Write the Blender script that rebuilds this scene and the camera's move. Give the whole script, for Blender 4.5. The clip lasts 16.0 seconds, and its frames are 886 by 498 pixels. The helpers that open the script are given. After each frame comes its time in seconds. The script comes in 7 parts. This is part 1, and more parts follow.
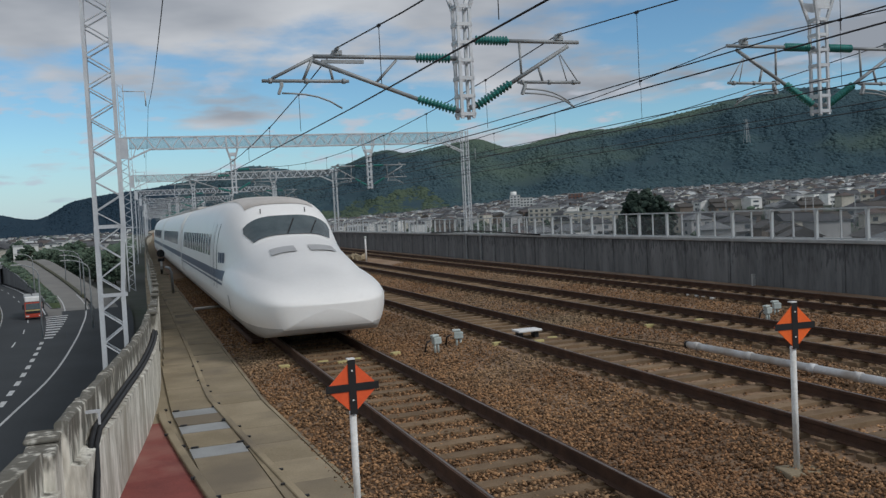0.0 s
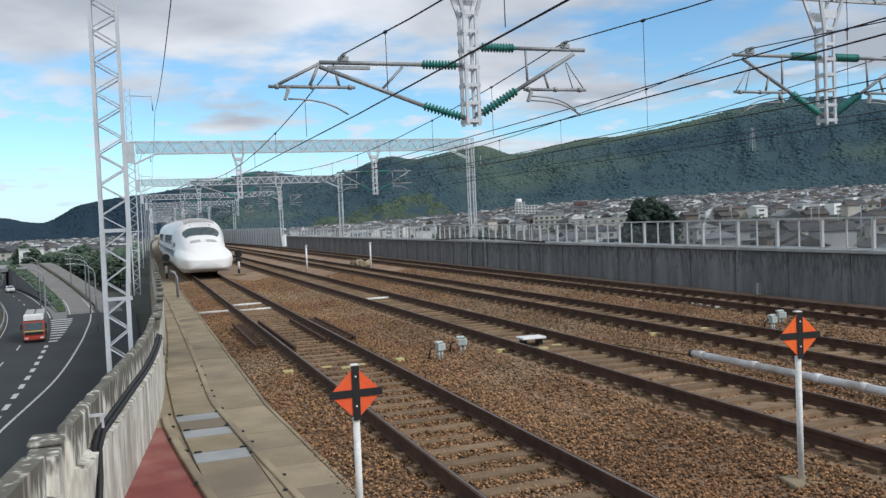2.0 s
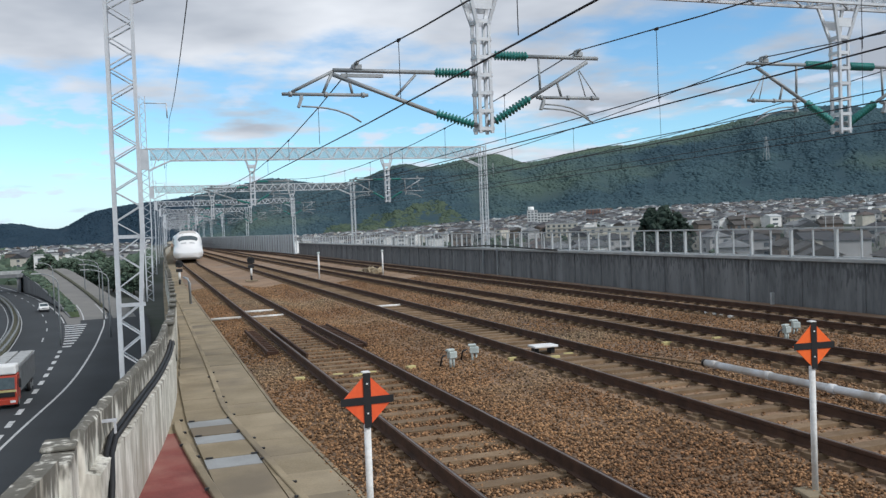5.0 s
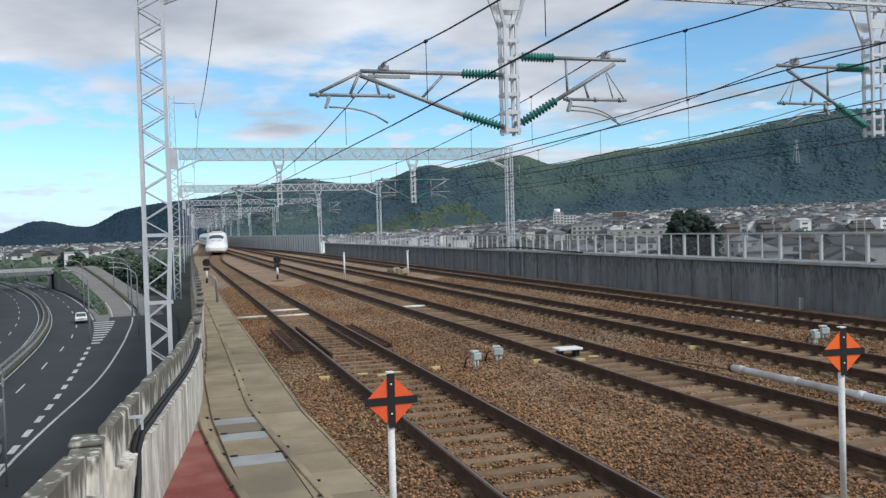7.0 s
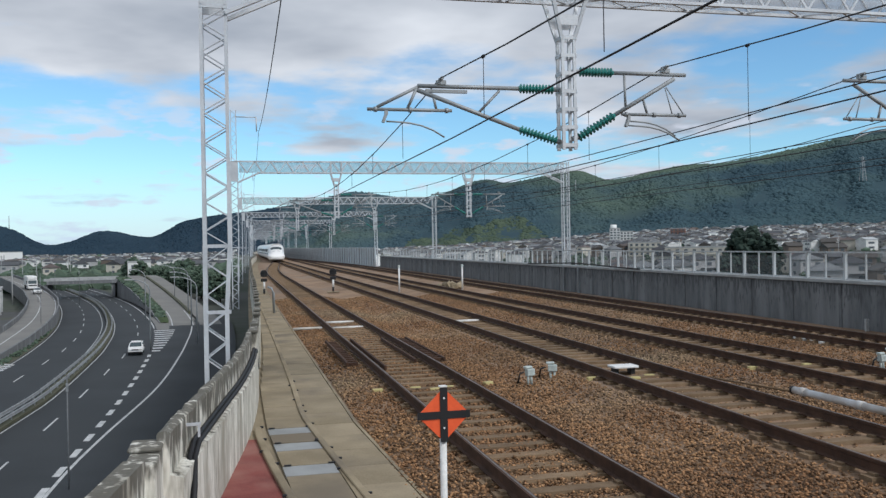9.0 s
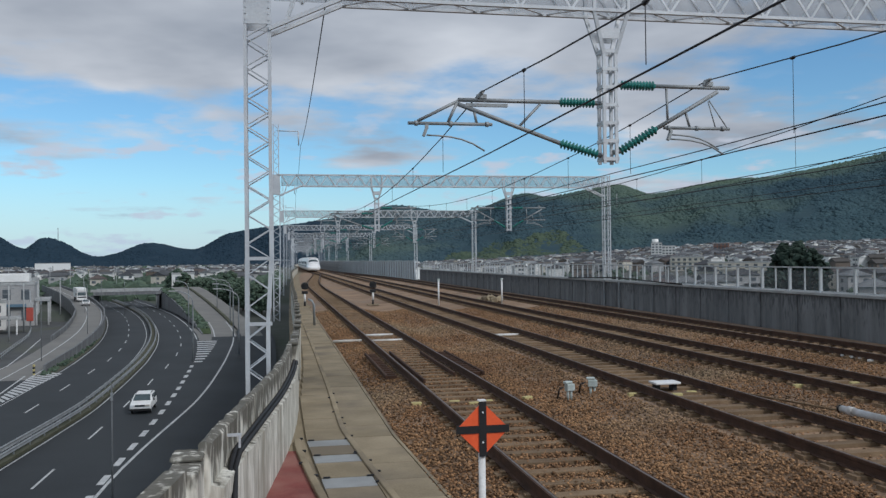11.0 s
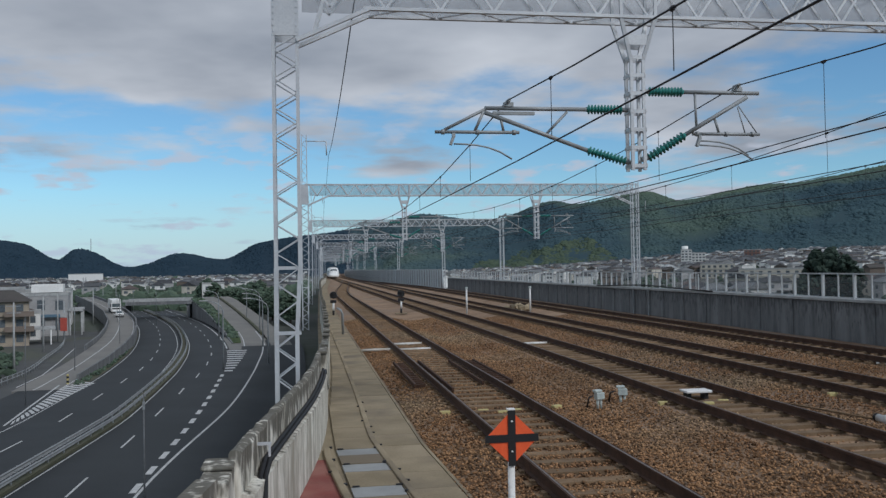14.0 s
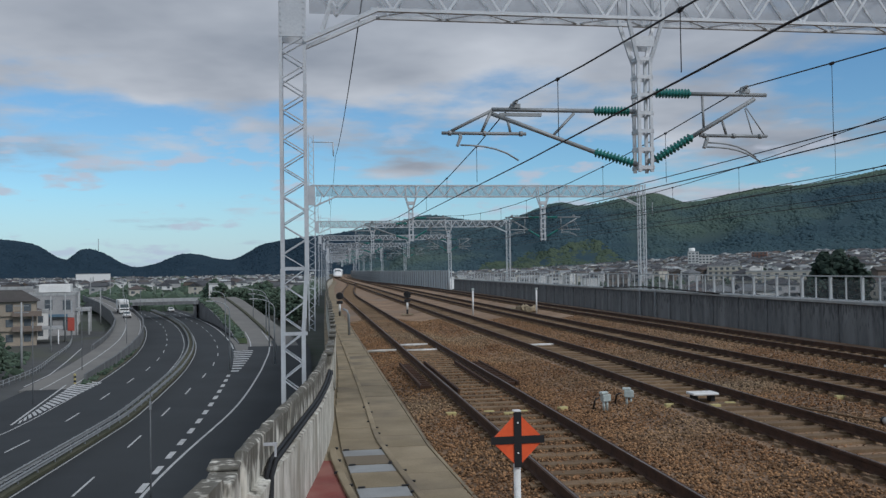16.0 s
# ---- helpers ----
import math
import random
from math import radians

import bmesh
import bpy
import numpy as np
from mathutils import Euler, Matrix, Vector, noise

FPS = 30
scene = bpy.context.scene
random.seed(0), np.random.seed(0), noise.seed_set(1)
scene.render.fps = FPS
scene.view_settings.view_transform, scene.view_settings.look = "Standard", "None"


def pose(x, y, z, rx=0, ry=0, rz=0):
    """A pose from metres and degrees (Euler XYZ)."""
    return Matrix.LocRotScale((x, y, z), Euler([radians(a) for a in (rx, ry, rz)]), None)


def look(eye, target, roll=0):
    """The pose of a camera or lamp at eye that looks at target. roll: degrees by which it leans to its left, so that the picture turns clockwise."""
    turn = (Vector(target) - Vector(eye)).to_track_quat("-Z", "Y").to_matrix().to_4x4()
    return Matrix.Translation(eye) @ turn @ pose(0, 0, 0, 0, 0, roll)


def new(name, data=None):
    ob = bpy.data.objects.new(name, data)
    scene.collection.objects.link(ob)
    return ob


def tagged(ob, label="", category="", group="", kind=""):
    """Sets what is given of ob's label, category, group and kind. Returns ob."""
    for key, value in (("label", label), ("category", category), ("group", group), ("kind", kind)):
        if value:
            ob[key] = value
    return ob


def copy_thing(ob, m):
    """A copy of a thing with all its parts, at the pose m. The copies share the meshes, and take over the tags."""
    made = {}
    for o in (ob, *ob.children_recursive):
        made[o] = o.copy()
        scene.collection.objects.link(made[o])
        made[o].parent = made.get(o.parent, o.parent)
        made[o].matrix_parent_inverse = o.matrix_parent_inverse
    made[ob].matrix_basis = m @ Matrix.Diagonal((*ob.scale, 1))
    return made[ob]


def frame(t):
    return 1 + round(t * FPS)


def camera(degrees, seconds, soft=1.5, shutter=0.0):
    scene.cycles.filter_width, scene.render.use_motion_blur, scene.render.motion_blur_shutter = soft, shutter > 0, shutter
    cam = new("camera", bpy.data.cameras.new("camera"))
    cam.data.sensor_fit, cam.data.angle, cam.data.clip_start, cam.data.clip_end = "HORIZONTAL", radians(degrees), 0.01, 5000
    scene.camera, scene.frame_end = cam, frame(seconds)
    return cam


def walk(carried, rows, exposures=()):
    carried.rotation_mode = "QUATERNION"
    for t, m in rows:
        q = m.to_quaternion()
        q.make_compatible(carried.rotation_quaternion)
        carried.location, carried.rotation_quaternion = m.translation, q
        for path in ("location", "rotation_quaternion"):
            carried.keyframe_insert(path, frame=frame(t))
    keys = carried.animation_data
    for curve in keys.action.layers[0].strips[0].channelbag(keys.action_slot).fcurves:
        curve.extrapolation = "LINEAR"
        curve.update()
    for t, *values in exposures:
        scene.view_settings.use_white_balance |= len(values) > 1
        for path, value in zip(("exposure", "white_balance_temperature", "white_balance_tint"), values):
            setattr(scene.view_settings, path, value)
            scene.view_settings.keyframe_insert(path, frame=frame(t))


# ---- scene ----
cam = camera(54.69, 16.0, soft=1.4)
PATH = [
    (0, pose(0.0, 0.0, 2.81, 87.535, 2.899, -20.062)),
    (0.5, pose(0.0, 0.0, 2.81, 87.735, 2.819, -20.016)),
    (1, pose(0.0, 0.0, 2.81, 87.800, 2.700, -19.962)),
    (1.5, pose(0.0, 0.0, 2.81, 87.903, 2.561, -19.871)),
    (2, pose(0.0, 0.0, 2.81, 87.987, 2.453, -19.728)),
    (2.5, pose(0.0, 0.0, 2.81, 88.077, 2.388, -19.579)),
    (3, pose(0.0, 0.0, 2.81, 88.214, 2.348, -19.420)),
    (3.5, pose(0.0, 0.0, 2.81, 88.264, 2.350, -19.255)),
    (6, pose(0.0, 0.0, 2.81, 88.698, 1.935, -18.448)),
    (6.5, pose(0.0, 0.0, 2.81, 88.651, 1.843, -17.901)),
    (7, pose(0.0, 0.0, 2.81, 88.669, 1.704, -17.212)),
    (7.5, pose(0.0, 0.0, 2.81, 88.683, 1.545, -16.453)),
    (8, pose(0.0, 0.0, 2.81, 88.822, 1.377, -15.620)),
    (8.5, pose(0.0, 0.0, 2.81, 89.215, 1.203, -14.597)),
    (9, pose(0.0, 0.0, 2.81, 89.708, 0.967, -13.539)),
    (11.5, pose(0.0, 0.0, 2.81, 90.685, 0.789, -10.417)),
    (12, pose(0.0, 0.0, 2.81, 90.691, 0.960, -9.963)),
    (12.5, pose(0.0, 0.0, 2.81, 90.821, 1.003, -9.591)),
    (13, pose(0.0, 0.0, 2.81, 91.032, 1.069, -9.202)),
    (13.5, pose(0.0, 0.0, 2.81, 91.090, 1.032, -9.069)),
    (14, pose(0.0, 0.0, 2.81, 91.244, 0.989, -9.025)),
    (14.5, pose(0.0, 0.0, 2.81, 91.280, 0.909, -8.968)),
    (15, pose(0.0, 0.0, 2.81, 91.308, 0.788, -8.890)),
    (15.5, pose(0.0, 0.0, 2.81, 91.353, 0.755, -8.731)),
    (16, pose(0.0, 0.0, 2.81, 91.330, 0.800, -8.600)),
]
EXPOSURES = [(0.0, -0.08, 6150, 10), (0.6, 0.2, 6150, 10), (1.5, 0.51, 6100, 10), (7.0, 0.50, 6050, 10), (9.2, 0.33, 5980, 10), (11.5, 0.0, 5880, 10), (16.0, -0.12, 5850, 10)]
walk(cam, PATH, exposures=EXPOSURES)

# ---- world, sun ----
world = bpy.data.worlds.new("sky")
scene.world = world
world.use_nodes = True
SUN_EL, SUN_AZ = 40.0, 142.0      # degrees; azimuth clockwise from +y


def build_sky():
    nt = world.node_tree
    nt.nodes.clear()
    N, L = nt.nodes.new, nt.links.new

    def math_node(op, a, b=None):
        n = N("ShaderNodeMath")
        n.operation = op
        for k, v in enumerate((a, b)):
            if v is None:
                continue
            if isinstance(v, (int, float)):
                n.inputs[k].default_value = v
            else:
                L(v, n.inputs[k])
        return n.outputs[0]

    sky = N("ShaderNodeTexSky")
    sky.sky_type, sky.sun_disc = "NISHITA", False
    sky.sun_elevation, sky.sun_rotation = radians(SUN_EL), radians(SUN_AZ)
    sky.air_density, sky.dust_density, sky.ozone_density = 1.0, 0.2, 2.2
    co = N("ShaderNodeTexCoord")
    sep = N("ShaderNodeSeparateXYZ")
    L(co.outputs["Generated"], sep.inputs[0])
    z = math_node("MAXIMUM", sep.outputs[2], 0.0)
    zz = math_node("ADD", z, 0.10)
    comb = N("ShaderNodeCombineXYZ")
    L(math_node("DIVIDE", sep.outputs[0], zz), comb.inputs[0])
    L(math_node("DIVIDE", sep.outputs[1], zz), comb.inputs[1])
    big = N("ShaderNodeTexNoise")
    big.inputs["Scale"].default_value, big.inputs["Detail"].default_value = 0.62, 9.0
    big.inputs["Roughness"].default_value = 0.55
    L(comb.outputs[0], big.inputs["Vector"])
    # cloud cover: thin near the horizon, broken above ten degrees, nearly closed higher up
    cover = N("ShaderNodeMapRange")
    cover.inputs["From Min"].default_value, cover.inputs["From Max"].default_value = 0.06, 0.26
    cover.inputs["To Min"].default_value, cover.inputs["To Max"].default_value = -0.07, 0.17
    cover.interpolation_type = "SMOOTHSTEP"
    L(z, cover.inputs["Value"])
    dens = math_node("ADD", big.outputs["Fac"], cover.outputs[0])
    mask = N("ShaderNodeMapRange")
    mask.interpolation_type = "SMOOTHSTEP"
    mask.inputs["From Min"].default_value, mask.inputs["From Max"].default_value = 0.48, 0.60
    L(dens, mask.inputs["Value"])
    shade = N("ShaderNodeTexNoise")
    shade.inputs["Scale"].default_value, shade.inputs["Detail"].default_value = 0.9, 5.0
    mp = N("ShaderNodeMapping")
    mp.inputs["Location"].default_value = (3.1, 1.7, 0.4)
    L(comb.outputs[0], mp.inputs[0])
    L(mp.outputs[0], shade.inputs["Vector"])
    ramp = N("ShaderNodeValToRGB")
    ramp.color_ramp.elements[0].position, ramp.color_ramp.elements[0].color = 0.36, (3.1, 3.3, 3.6, 1)
    ramp.color_ramp.elements[1].position, ramp.color_ramp.elements[1].color = 0.62, (6.0, 6.05, 6.1, 1)
    L(shade.outputs["Fac"], ramp.inputs[0])
    mix = N("ShaderNodeMix")
    mix.data_type = "RGBA"
    L(mask.outputs[0], mix.inputs["Factor"])
    tint = N("ShaderNodeMix")
    tint.data_type, tint.blend_type = "RGBA", "MULTIPLY"
    tint.inputs["Factor"].default_value = 1.0
    tint.inputs["B"].default_value = (0.78, 1.0, 1.05, 1)
    L(sky.outputs[0], tint.inputs["A"])
    L(tint.outputs["Result"], mix.inputs["A"])
    L(ramp.outputs[0], mix.inputs["B"])
    # small flat clouds low over the horizon
    low_map = N("ShaderNodeMapping")
    low_map.inputs["Scale"].default_value = (15.0, 15.0, 52.0)
    L(co.outputs["Generated"], low_map.inputs[0])
    low = N("ShaderNodeTexNoise")
    low.inputs["Scale"].default_value, low.inputs["Detail"].default_value = 1.0, 5.0
    L(low_map.outputs[0], low.inputs["Vector"])
    low_mask = N("ShaderNodeMapRange")
    low_mask.interpolation_type = "SMOOTHSTEP"
    low_mask.inputs["From Min"].default_value, low_mask.inputs["From Max"].default_value = 0.56, 0.68
    L(low.outputs["Fac"], low_mask.inputs["Value"])
    fade = N("ShaderNodeMapRange")
    fade.inputs["From Min"].default_value, fade.inputs["From Max"].default_value = 0.20, 0.12
    L(z, fade.inputs["Value"])
    mix2 = N("ShaderNodeMix")
    mix2.data_type = "RGBA"
    L(math_node("MULTIPLY", math_node("MULTIPLY", low_mask.outputs[0], fade.outputs[0]), 0.8), mix2.inputs["Factor"])
    L(mix.outputs["Result"], mix2.inputs["A"])
    mix2.inputs["B"].default_value = (5.4, 5.5, 5.9, 1)
    haze = N("ShaderNodeMapRange")
    haze.inputs["From Min"].default_value, haze.inputs["From Max"].default_value = 0.09, 0.0
    haze.inputs["To Max"].default_value = 0.75
    L(z, haze.inputs["Value"])
    mix3 = N("ShaderNodeMix")
    mix3.data_type = "RGBA"
    L(haze.outputs[0], mix3.inputs["Factor"])
    L(mix2.outputs["Result"], mix3.inputs["A"])
    mix3.inputs["B"].default_value = (4.6, 5.5, 6.5, 1)
    bg = N("ShaderNodeBackground")
    bg.inputs[1].default_value = 0.1
    L(mix3.outputs["Result"], bg.inputs[0])
    out = N("ShaderNodeOutputWorld")
    L(bg.outputs[0], out.inputs[0])


build_sky()
sun = new("sun", bpy.data.lights.new("sun", "SUN"))
sun.data.energy, sun.data.angle, sun.data.color = 1.75, radians(14), (1.0, 0.95, 0.88)
_a, _e = radians(SUN_AZ), radians(SUN_EL)
sun.matrix_world = look((0, 0, 60), Vector((0, 0, 60)) - Vector((math.sin(_a) * math.cos(_e), math.cos(_a) * math.cos(_e), math.sin(_e))))


# ---- materials ----
def material(name, c1, c2=None, rough=0.8, metal=0.0, scale=3.0, fine=40.0, bump=0.0, spread=0.0, island=0.0, streak=0.0,
             stain_or_sun=None, transparent=0.0, bump_dist=0.02, spec=0.4, lichen=None):
    """A worn surface: two tones blended at two scales, a stain or sunlit-patch colour, per-object or per-island
    variation and fine relief.
    """
    m = bpy.data.materials.new(name)
    m.use_nodes = True
    nt = m.node_tree
    N, L = nt.nodes.new, nt.links.new
    b = nt.nodes["Principled BSDF"]
    c2 = c2 or tuple(v * 0.75 for v in c1)
    co = N("ShaderNodeTexCoord")
    src = co.outputs["Object"]
    if spread:
        info = N("ShaderNodeObjectInfo")
        add = N("ShaderNodeVectorMath")
        add.operation = "MULTIPLY_ADD"
        L(info.outputs["Random"], add.inputs[0])
        add.inputs[1].default_value = (37.0, 53.0, 71.0)
        L(src, add.inputs[2])
        src = add.outputs[0]
    if streak:
        mp = N("ShaderNodeMapping")
        mp.inputs["Scale"].default_value = (1.0, 1.0, streak)
        L(src, mp.inputs[0])
        src = mp.outputs[0]
    n1, n2 = N("ShaderNodeTexNoise"), N("ShaderNodeTexNoise")
    n1.inputs["Scale"].default_value, n1.inputs["Detail"].default_value = scale, 6.0
    n2.inputs["Scale"].default_value, n2.inputs["Detail"].default_value = fine, 4.0
    L(src, n1.inputs["Vector"])
    L(src, n2.inputs["Vector"])
    mid = N("ShaderNodeMath")
    mid.operation = "MULTIPLY_ADD"
    L(n2.outputs["Fac"], mid.inputs[0])
    mid.inputs[1].default_value = 0.6
    sub = N("ShaderNodeMath")
    sub.operation = "SUBTRACT"
    L(n1.outputs["Fac"], sub.inputs[0])
    sub.inputs[1].default_value = 0.3
    L(sub.outputs[0], mid.inputs[2])
    rm = N("ShaderNodeMapRange")
    rm.inputs["From Min"].default_value, rm.inputs["From Max"].default_value = 0.3, 0.7
    L(mid.outputs[0], rm.inputs["Value"])
    mix = N("ShaderNodeMix")
    mix.data_type = "RGBA"
    mix.inputs["A"].default_value, mix.inputs["B"].default_value = (*c2, 1), (*c1, 1)
    L(rm.outputs[0], mix.inputs["Factor"])
    col = mix.outputs["Result"]
    if stain_or_sun:
        n3 = N("ShaderNodeTexNoise")
        n3.inputs["Scale"].default_value, n3.inputs["Detail"].default_value = scale * 0.37, 8.0
        L(src, n3.inputs["Vector"])
        sm = N("ShaderNodeMapRange")
        sm.inputs["From Min"].default_value, sm.inputs["From Max"].default_value = 0.5, 0.66
        L(n3.outputs["Fac"], sm.inputs["Value"])
        mx = N("ShaderNodeMix")
        mx.data_type = "RGBA"
        mx.inputs["B"].default_value = (*stain_or_sun, 1)
        L(sm.outputs[0], mx.inputs["Factor"])
        L(col, mx.inputs["A"])
        col = mx.outputs["Result"]
    if lichen:
        # dark growth that starts at the wet top edge and runs down in ragged tongues
        z0, z1, dark = lichen
        sp = N("ShaderNodeSeparateXYZ")
        L(co.outputs["Object"], sp.inputs[0])
        run = N("ShaderNodeTexNoise")
        run.inputs["Scale"].default_value, run.inputs["Detail"].default_value = 8.0, 9.0
        mr = N("ShaderNodeMapping")
        mr.inputs["Scale"].default_value = (1.0, 1.0, 0.25)
        L(co.outputs["Object"], mr.inputs[0])
        L(mr.outputs[0], run.inputs["Vector"])
        hz = N("ShaderNodeMapRange")
        hz.inputs["From Min"].default_value, hz.inputs["From Max"].default_value = z0, z1
        hz.inputs["To Min"].default_value, hz.inputs["To Max"].default_value = -0.30, 0.12
        L(sp.outputs[2], hz.inputs["Value"])
        ad = N("ShaderNodeMath")
        ad.operation = "ADD"
        L(hz.outputs[0], ad.inputs[0])
        L(run.outputs["Fac"], ad.inputs[1])
        cut = N("ShaderNodeMapRange")
        cut.interpolation_type = "SMOOTHSTEP"
        cut.inputs["From Min"].default_value, cut.inputs["From Max"].default_value = 0.45, 0.60
        cut.inputs["To Max"].default_value = 0.9
        L(ad.outputs[0], cut.inputs["Value"])
        ml = N("ShaderNodeMix")
        ml.data_type = "RGBA"
        ml.inputs["B"].default_value = (*dark, 1)
        L(cut.outputs[0], ml.inputs["Factor"])
        L(col, ml.inputs["A"])
        col = ml.outputs["Result"]
    if spread or island:
        if island:
            geo = N("ShaderNodeNewGeometry")
            rnd = geo.outputs["Random Per Island"]
        else:
            rnd = info.outputs["Random"]
        hv = N("ShaderNodeHueSaturation")
        vr = N("ShaderNodeMapRange")
        vr.inputs["To Min"].default_value, vr.inputs["To Max"].default_value = 1 - (spread or island), 1 + (spread or island)
        L(rnd, vr.inputs["Value"])
        L(vr.outputs[0], hv.inputs["Value"])
        L(col, hv.inputs["Color"])
        col = hv.outputs[0]
    L(col, b.inputs["Base Color"])
    b.inputs["Roughness"].default_value, b.inputs["Metallic"].default_value = rough, metal
    b.inputs["Specular IOR Level"].default_value = spec
    if bump:
        bp = N("ShaderNodeBump")
        bp.inputs["Strength"].default_value, bp.inputs["Distance"].default_value = bump, bump_dist
        L(mid.outputs[0], bp.inputs["Height"])
        L(bp.outputs[0], b.inputs["Normal"])
    if transparent:
        tr = N("ShaderNodeBsdfTransparent")
        ms = N("ShaderNodeMixShader")
        ms.inputs[0].default_value = transparent
        L(b.outputs[0], ms.inputs[1])
        L(tr.outputs[0], ms.inputs[2])
        L(ms.outputs[0], nt.nodes["Material Output"].inputs[0])
    return m


M = {}
M["ballast"] = material("ballast", (0.325, 0.220, 0.140), (0.185, 0.120, 0.074), 0.95, scale=0.35, fine=22, bump=0.9, stain_or_sun=(0.24, 0.18, 0.135), bump_dist=0.05)
M["stone"] = material("stone", (0.285, 0.168, 0.083), (0.182, 0.096, 0.046), 0.9, scale=0.4, fine=30, island=0.8, stain_or_sun=(0.285, 0.212, 0.130))
M["rail_side"] = material("rail_side", (0.088, 0.045, 0.027), (0.042, 0.022, 0.014), 0.85, scale=4, fine=60, bump=0.2)
M["rail_top"] = material("rail_top", (0.22, 0.195, 0.18), (0.13, 0.105, 0.09), 0.5, 0.6, scale=0.6, fine=20)
M["sleeper"] = material("sleeper", (0.235, 0.165, 0.10), (0.145, 0.094, 0.053), 0.95, scale=3, fine=50, bump=0.3, spread=0.2)
M["concrete"] = material("concrete", (0.335, 0.275, 0.185), (0.225, 0.182, 0.115), 0.92, scale=1.2, fine=45, bump=0.25, spread=0.05, stain_or_sun=(0.17, 0.14, 0.10))
M["metal_slab"] = material("metal_slab", (0.36, 0.37, 0.37), (0.28, 0.285, 0.28), 0.6, 0.2, scale=2, fine=60, spread=0.06)
M["parapet"] = material("parapet", (0.78, 0.76, 0.685), (0.34, 0.318, 0.265), 0.95, scale=5.0, fine=24, bump=0.7, streak=0.20, stain_or_sun=(0.34, 0.318, 0.262), lichen=(0.15, 0.92, (0.090, 0.084, 0.068)))
M["wall_dark"] = material("wall_dark", (0.175, 0.182, 0.188), (0.105, 0.110, 0.116), 0.9, scale=3.0, fine=16, bump=0.3, streak=0.17, stain_or_sun=(0.21, 0.218, 0.225), lichen=(-0.7, 1.5, (0.080, 0.084, 0.090)))
M["coping"] = material("coping", (0.42, 0.43, 0.43), (0.28, 0.29, 0.29), 0.9, scale=1.5, fine=30, bump=0.2)
M["red_floor"] = material("red_floor", (0.26, 0.068, 0.056), (0.17, 0.046, 0.040), 0.85, scale=1.5, fine=40, bump=0.2, stain_or_sun=(0.32, 0.155, 0.125))
M["galv"] = material("galv", (0.62, 0.64, 0.66), (0.48, 0.50, 0.53), 0.55, 0.25, scale=1.5, fine=30)
M["galv_dull"] = material("galv_dull", (0.36, 0.38, 0.39), (0.26, 0.275, 0.285), 0.6, 0.4, scale=2, fine=30)
M["mesh"] = material("mesh", (0.36, 0.38, 0.40), (0.28, 0.30, 0.32), 0.6, 0.2, transparent=0.70)
M["insulator"] = material("insulator", (0.045, 0.25, 0.22), (0.03, 0.17, 0.155), 0.25, scale=6, fine=40)
M["wire"] = material("wire", (0.05, 0.05, 0.055), (0.03, 0.03, 0.035), 0.6, 0.5)
M["orange"] = material("orange", (0.83, 0.125, 0.035), (0.74, 0.10, 0.03), 0.55, scale=3, fine=30)
M["orange_vivid"] = material("orange_vivid", (0.96, 0.165, 0.03), (0.88, 0.14, 0.025), 0.5, scale=3, fine=30)
M["black"] = material("black", (0.018, 0.018, 0.02), (0.012, 0.012, 0.013), 0.6)
M["white_post"] = material("white_post", (0.78, 0.78, 0.76), (0.58, 0.58, 0.56), 0.7, scale=5, fine=40, stain_or_sun=(0.46, 0.43, 0.38))
M["white"] = material("white", (0.78, 0.78, 0.77), (0.68, 0.68, 0.67), 0.5, scale=2, fine=30)
M["yellow"] = material("yellow", (0.52, 0.45, 0.20), (0.40, 0.34, 0.16), 0.8, scale=6, fine=40)
M["grey_box"] = material("grey_box", (0.55, 0.61, 0.59), (0.36, 0.41, 0.40), 0.6, 0.1, scale=5, fine=40)
M["pipe"] = material("pipe", (0.76, 0.77, 0.78), (0.58, 0.59, 0.61), 0.6, scale=3, fine=40, stain_or_sun=(0.42, 0.38, 0.33))
M["train_white"] = material("train_white", (0.86, 0.85, 0.83), (0.82, 0.81, 0.79), 0.36, scale=0.5, fine=10)
M["train_roof"] = material("train_roof", (0.60, 0.565, 0.53), (0.44, 0.41, 0.38), 0.5, scale=0.8, fine=6, stain_or_sun=(0.38, 0.34, 0.30))
M["train_grey"] = material("train_grey", (0.50, 0.50, 0.50), (0.42, 0.42, 0.42), 0.45, scale=1, fine=10)
M["train_blue"] = material("train_blue", (0.055, 0.085, 0.16), (0.045, 0.07, 0.14), 0.3, scale=1, fine=10)
# base lightened to bluish grey to paint in the reflected sky
M["dark_glass"] = material("dark_glass", (0.075, 0.10, 0.108), (0.05, 0.07, 0.078), 0.08)
M["asphalt"] = material("asphalt", (0.033, 0.038, 0.0425), (0.022, 0.0255, 0.029), 0.85, scale=0.15, fine=8, bump=0.1, stain_or_sun=(0.030, 0.0345, 0.038))
M["asphalt_light"] = material("asphalt_light", (0.088, 0.091, 0.092), (0.062, 0.065, 0.066), 0.9, scale=0.2, fine=8, stain_or_sun=(0.075, 0.08, 0.062))
M["paint"] = material("paint", (0.58, 0.59, 0.59), (0.36, 0.37, 0.37), 0.7, scale=1.5, fine=12)
M["verge"] = material("verge", (0.10, 0.095, 0.065), (0.055, 0.06, 0.035), 0.95, scale=0.5, fine=6, bump=0.5)
M["ground"] = material("ground", (0.082, 0.085, 0.076), (0.040, 0.055, 0.032), 0.95, scale=0.02, fine=0.3, stain_or_sun=(0.10, 0.10, 0.095))
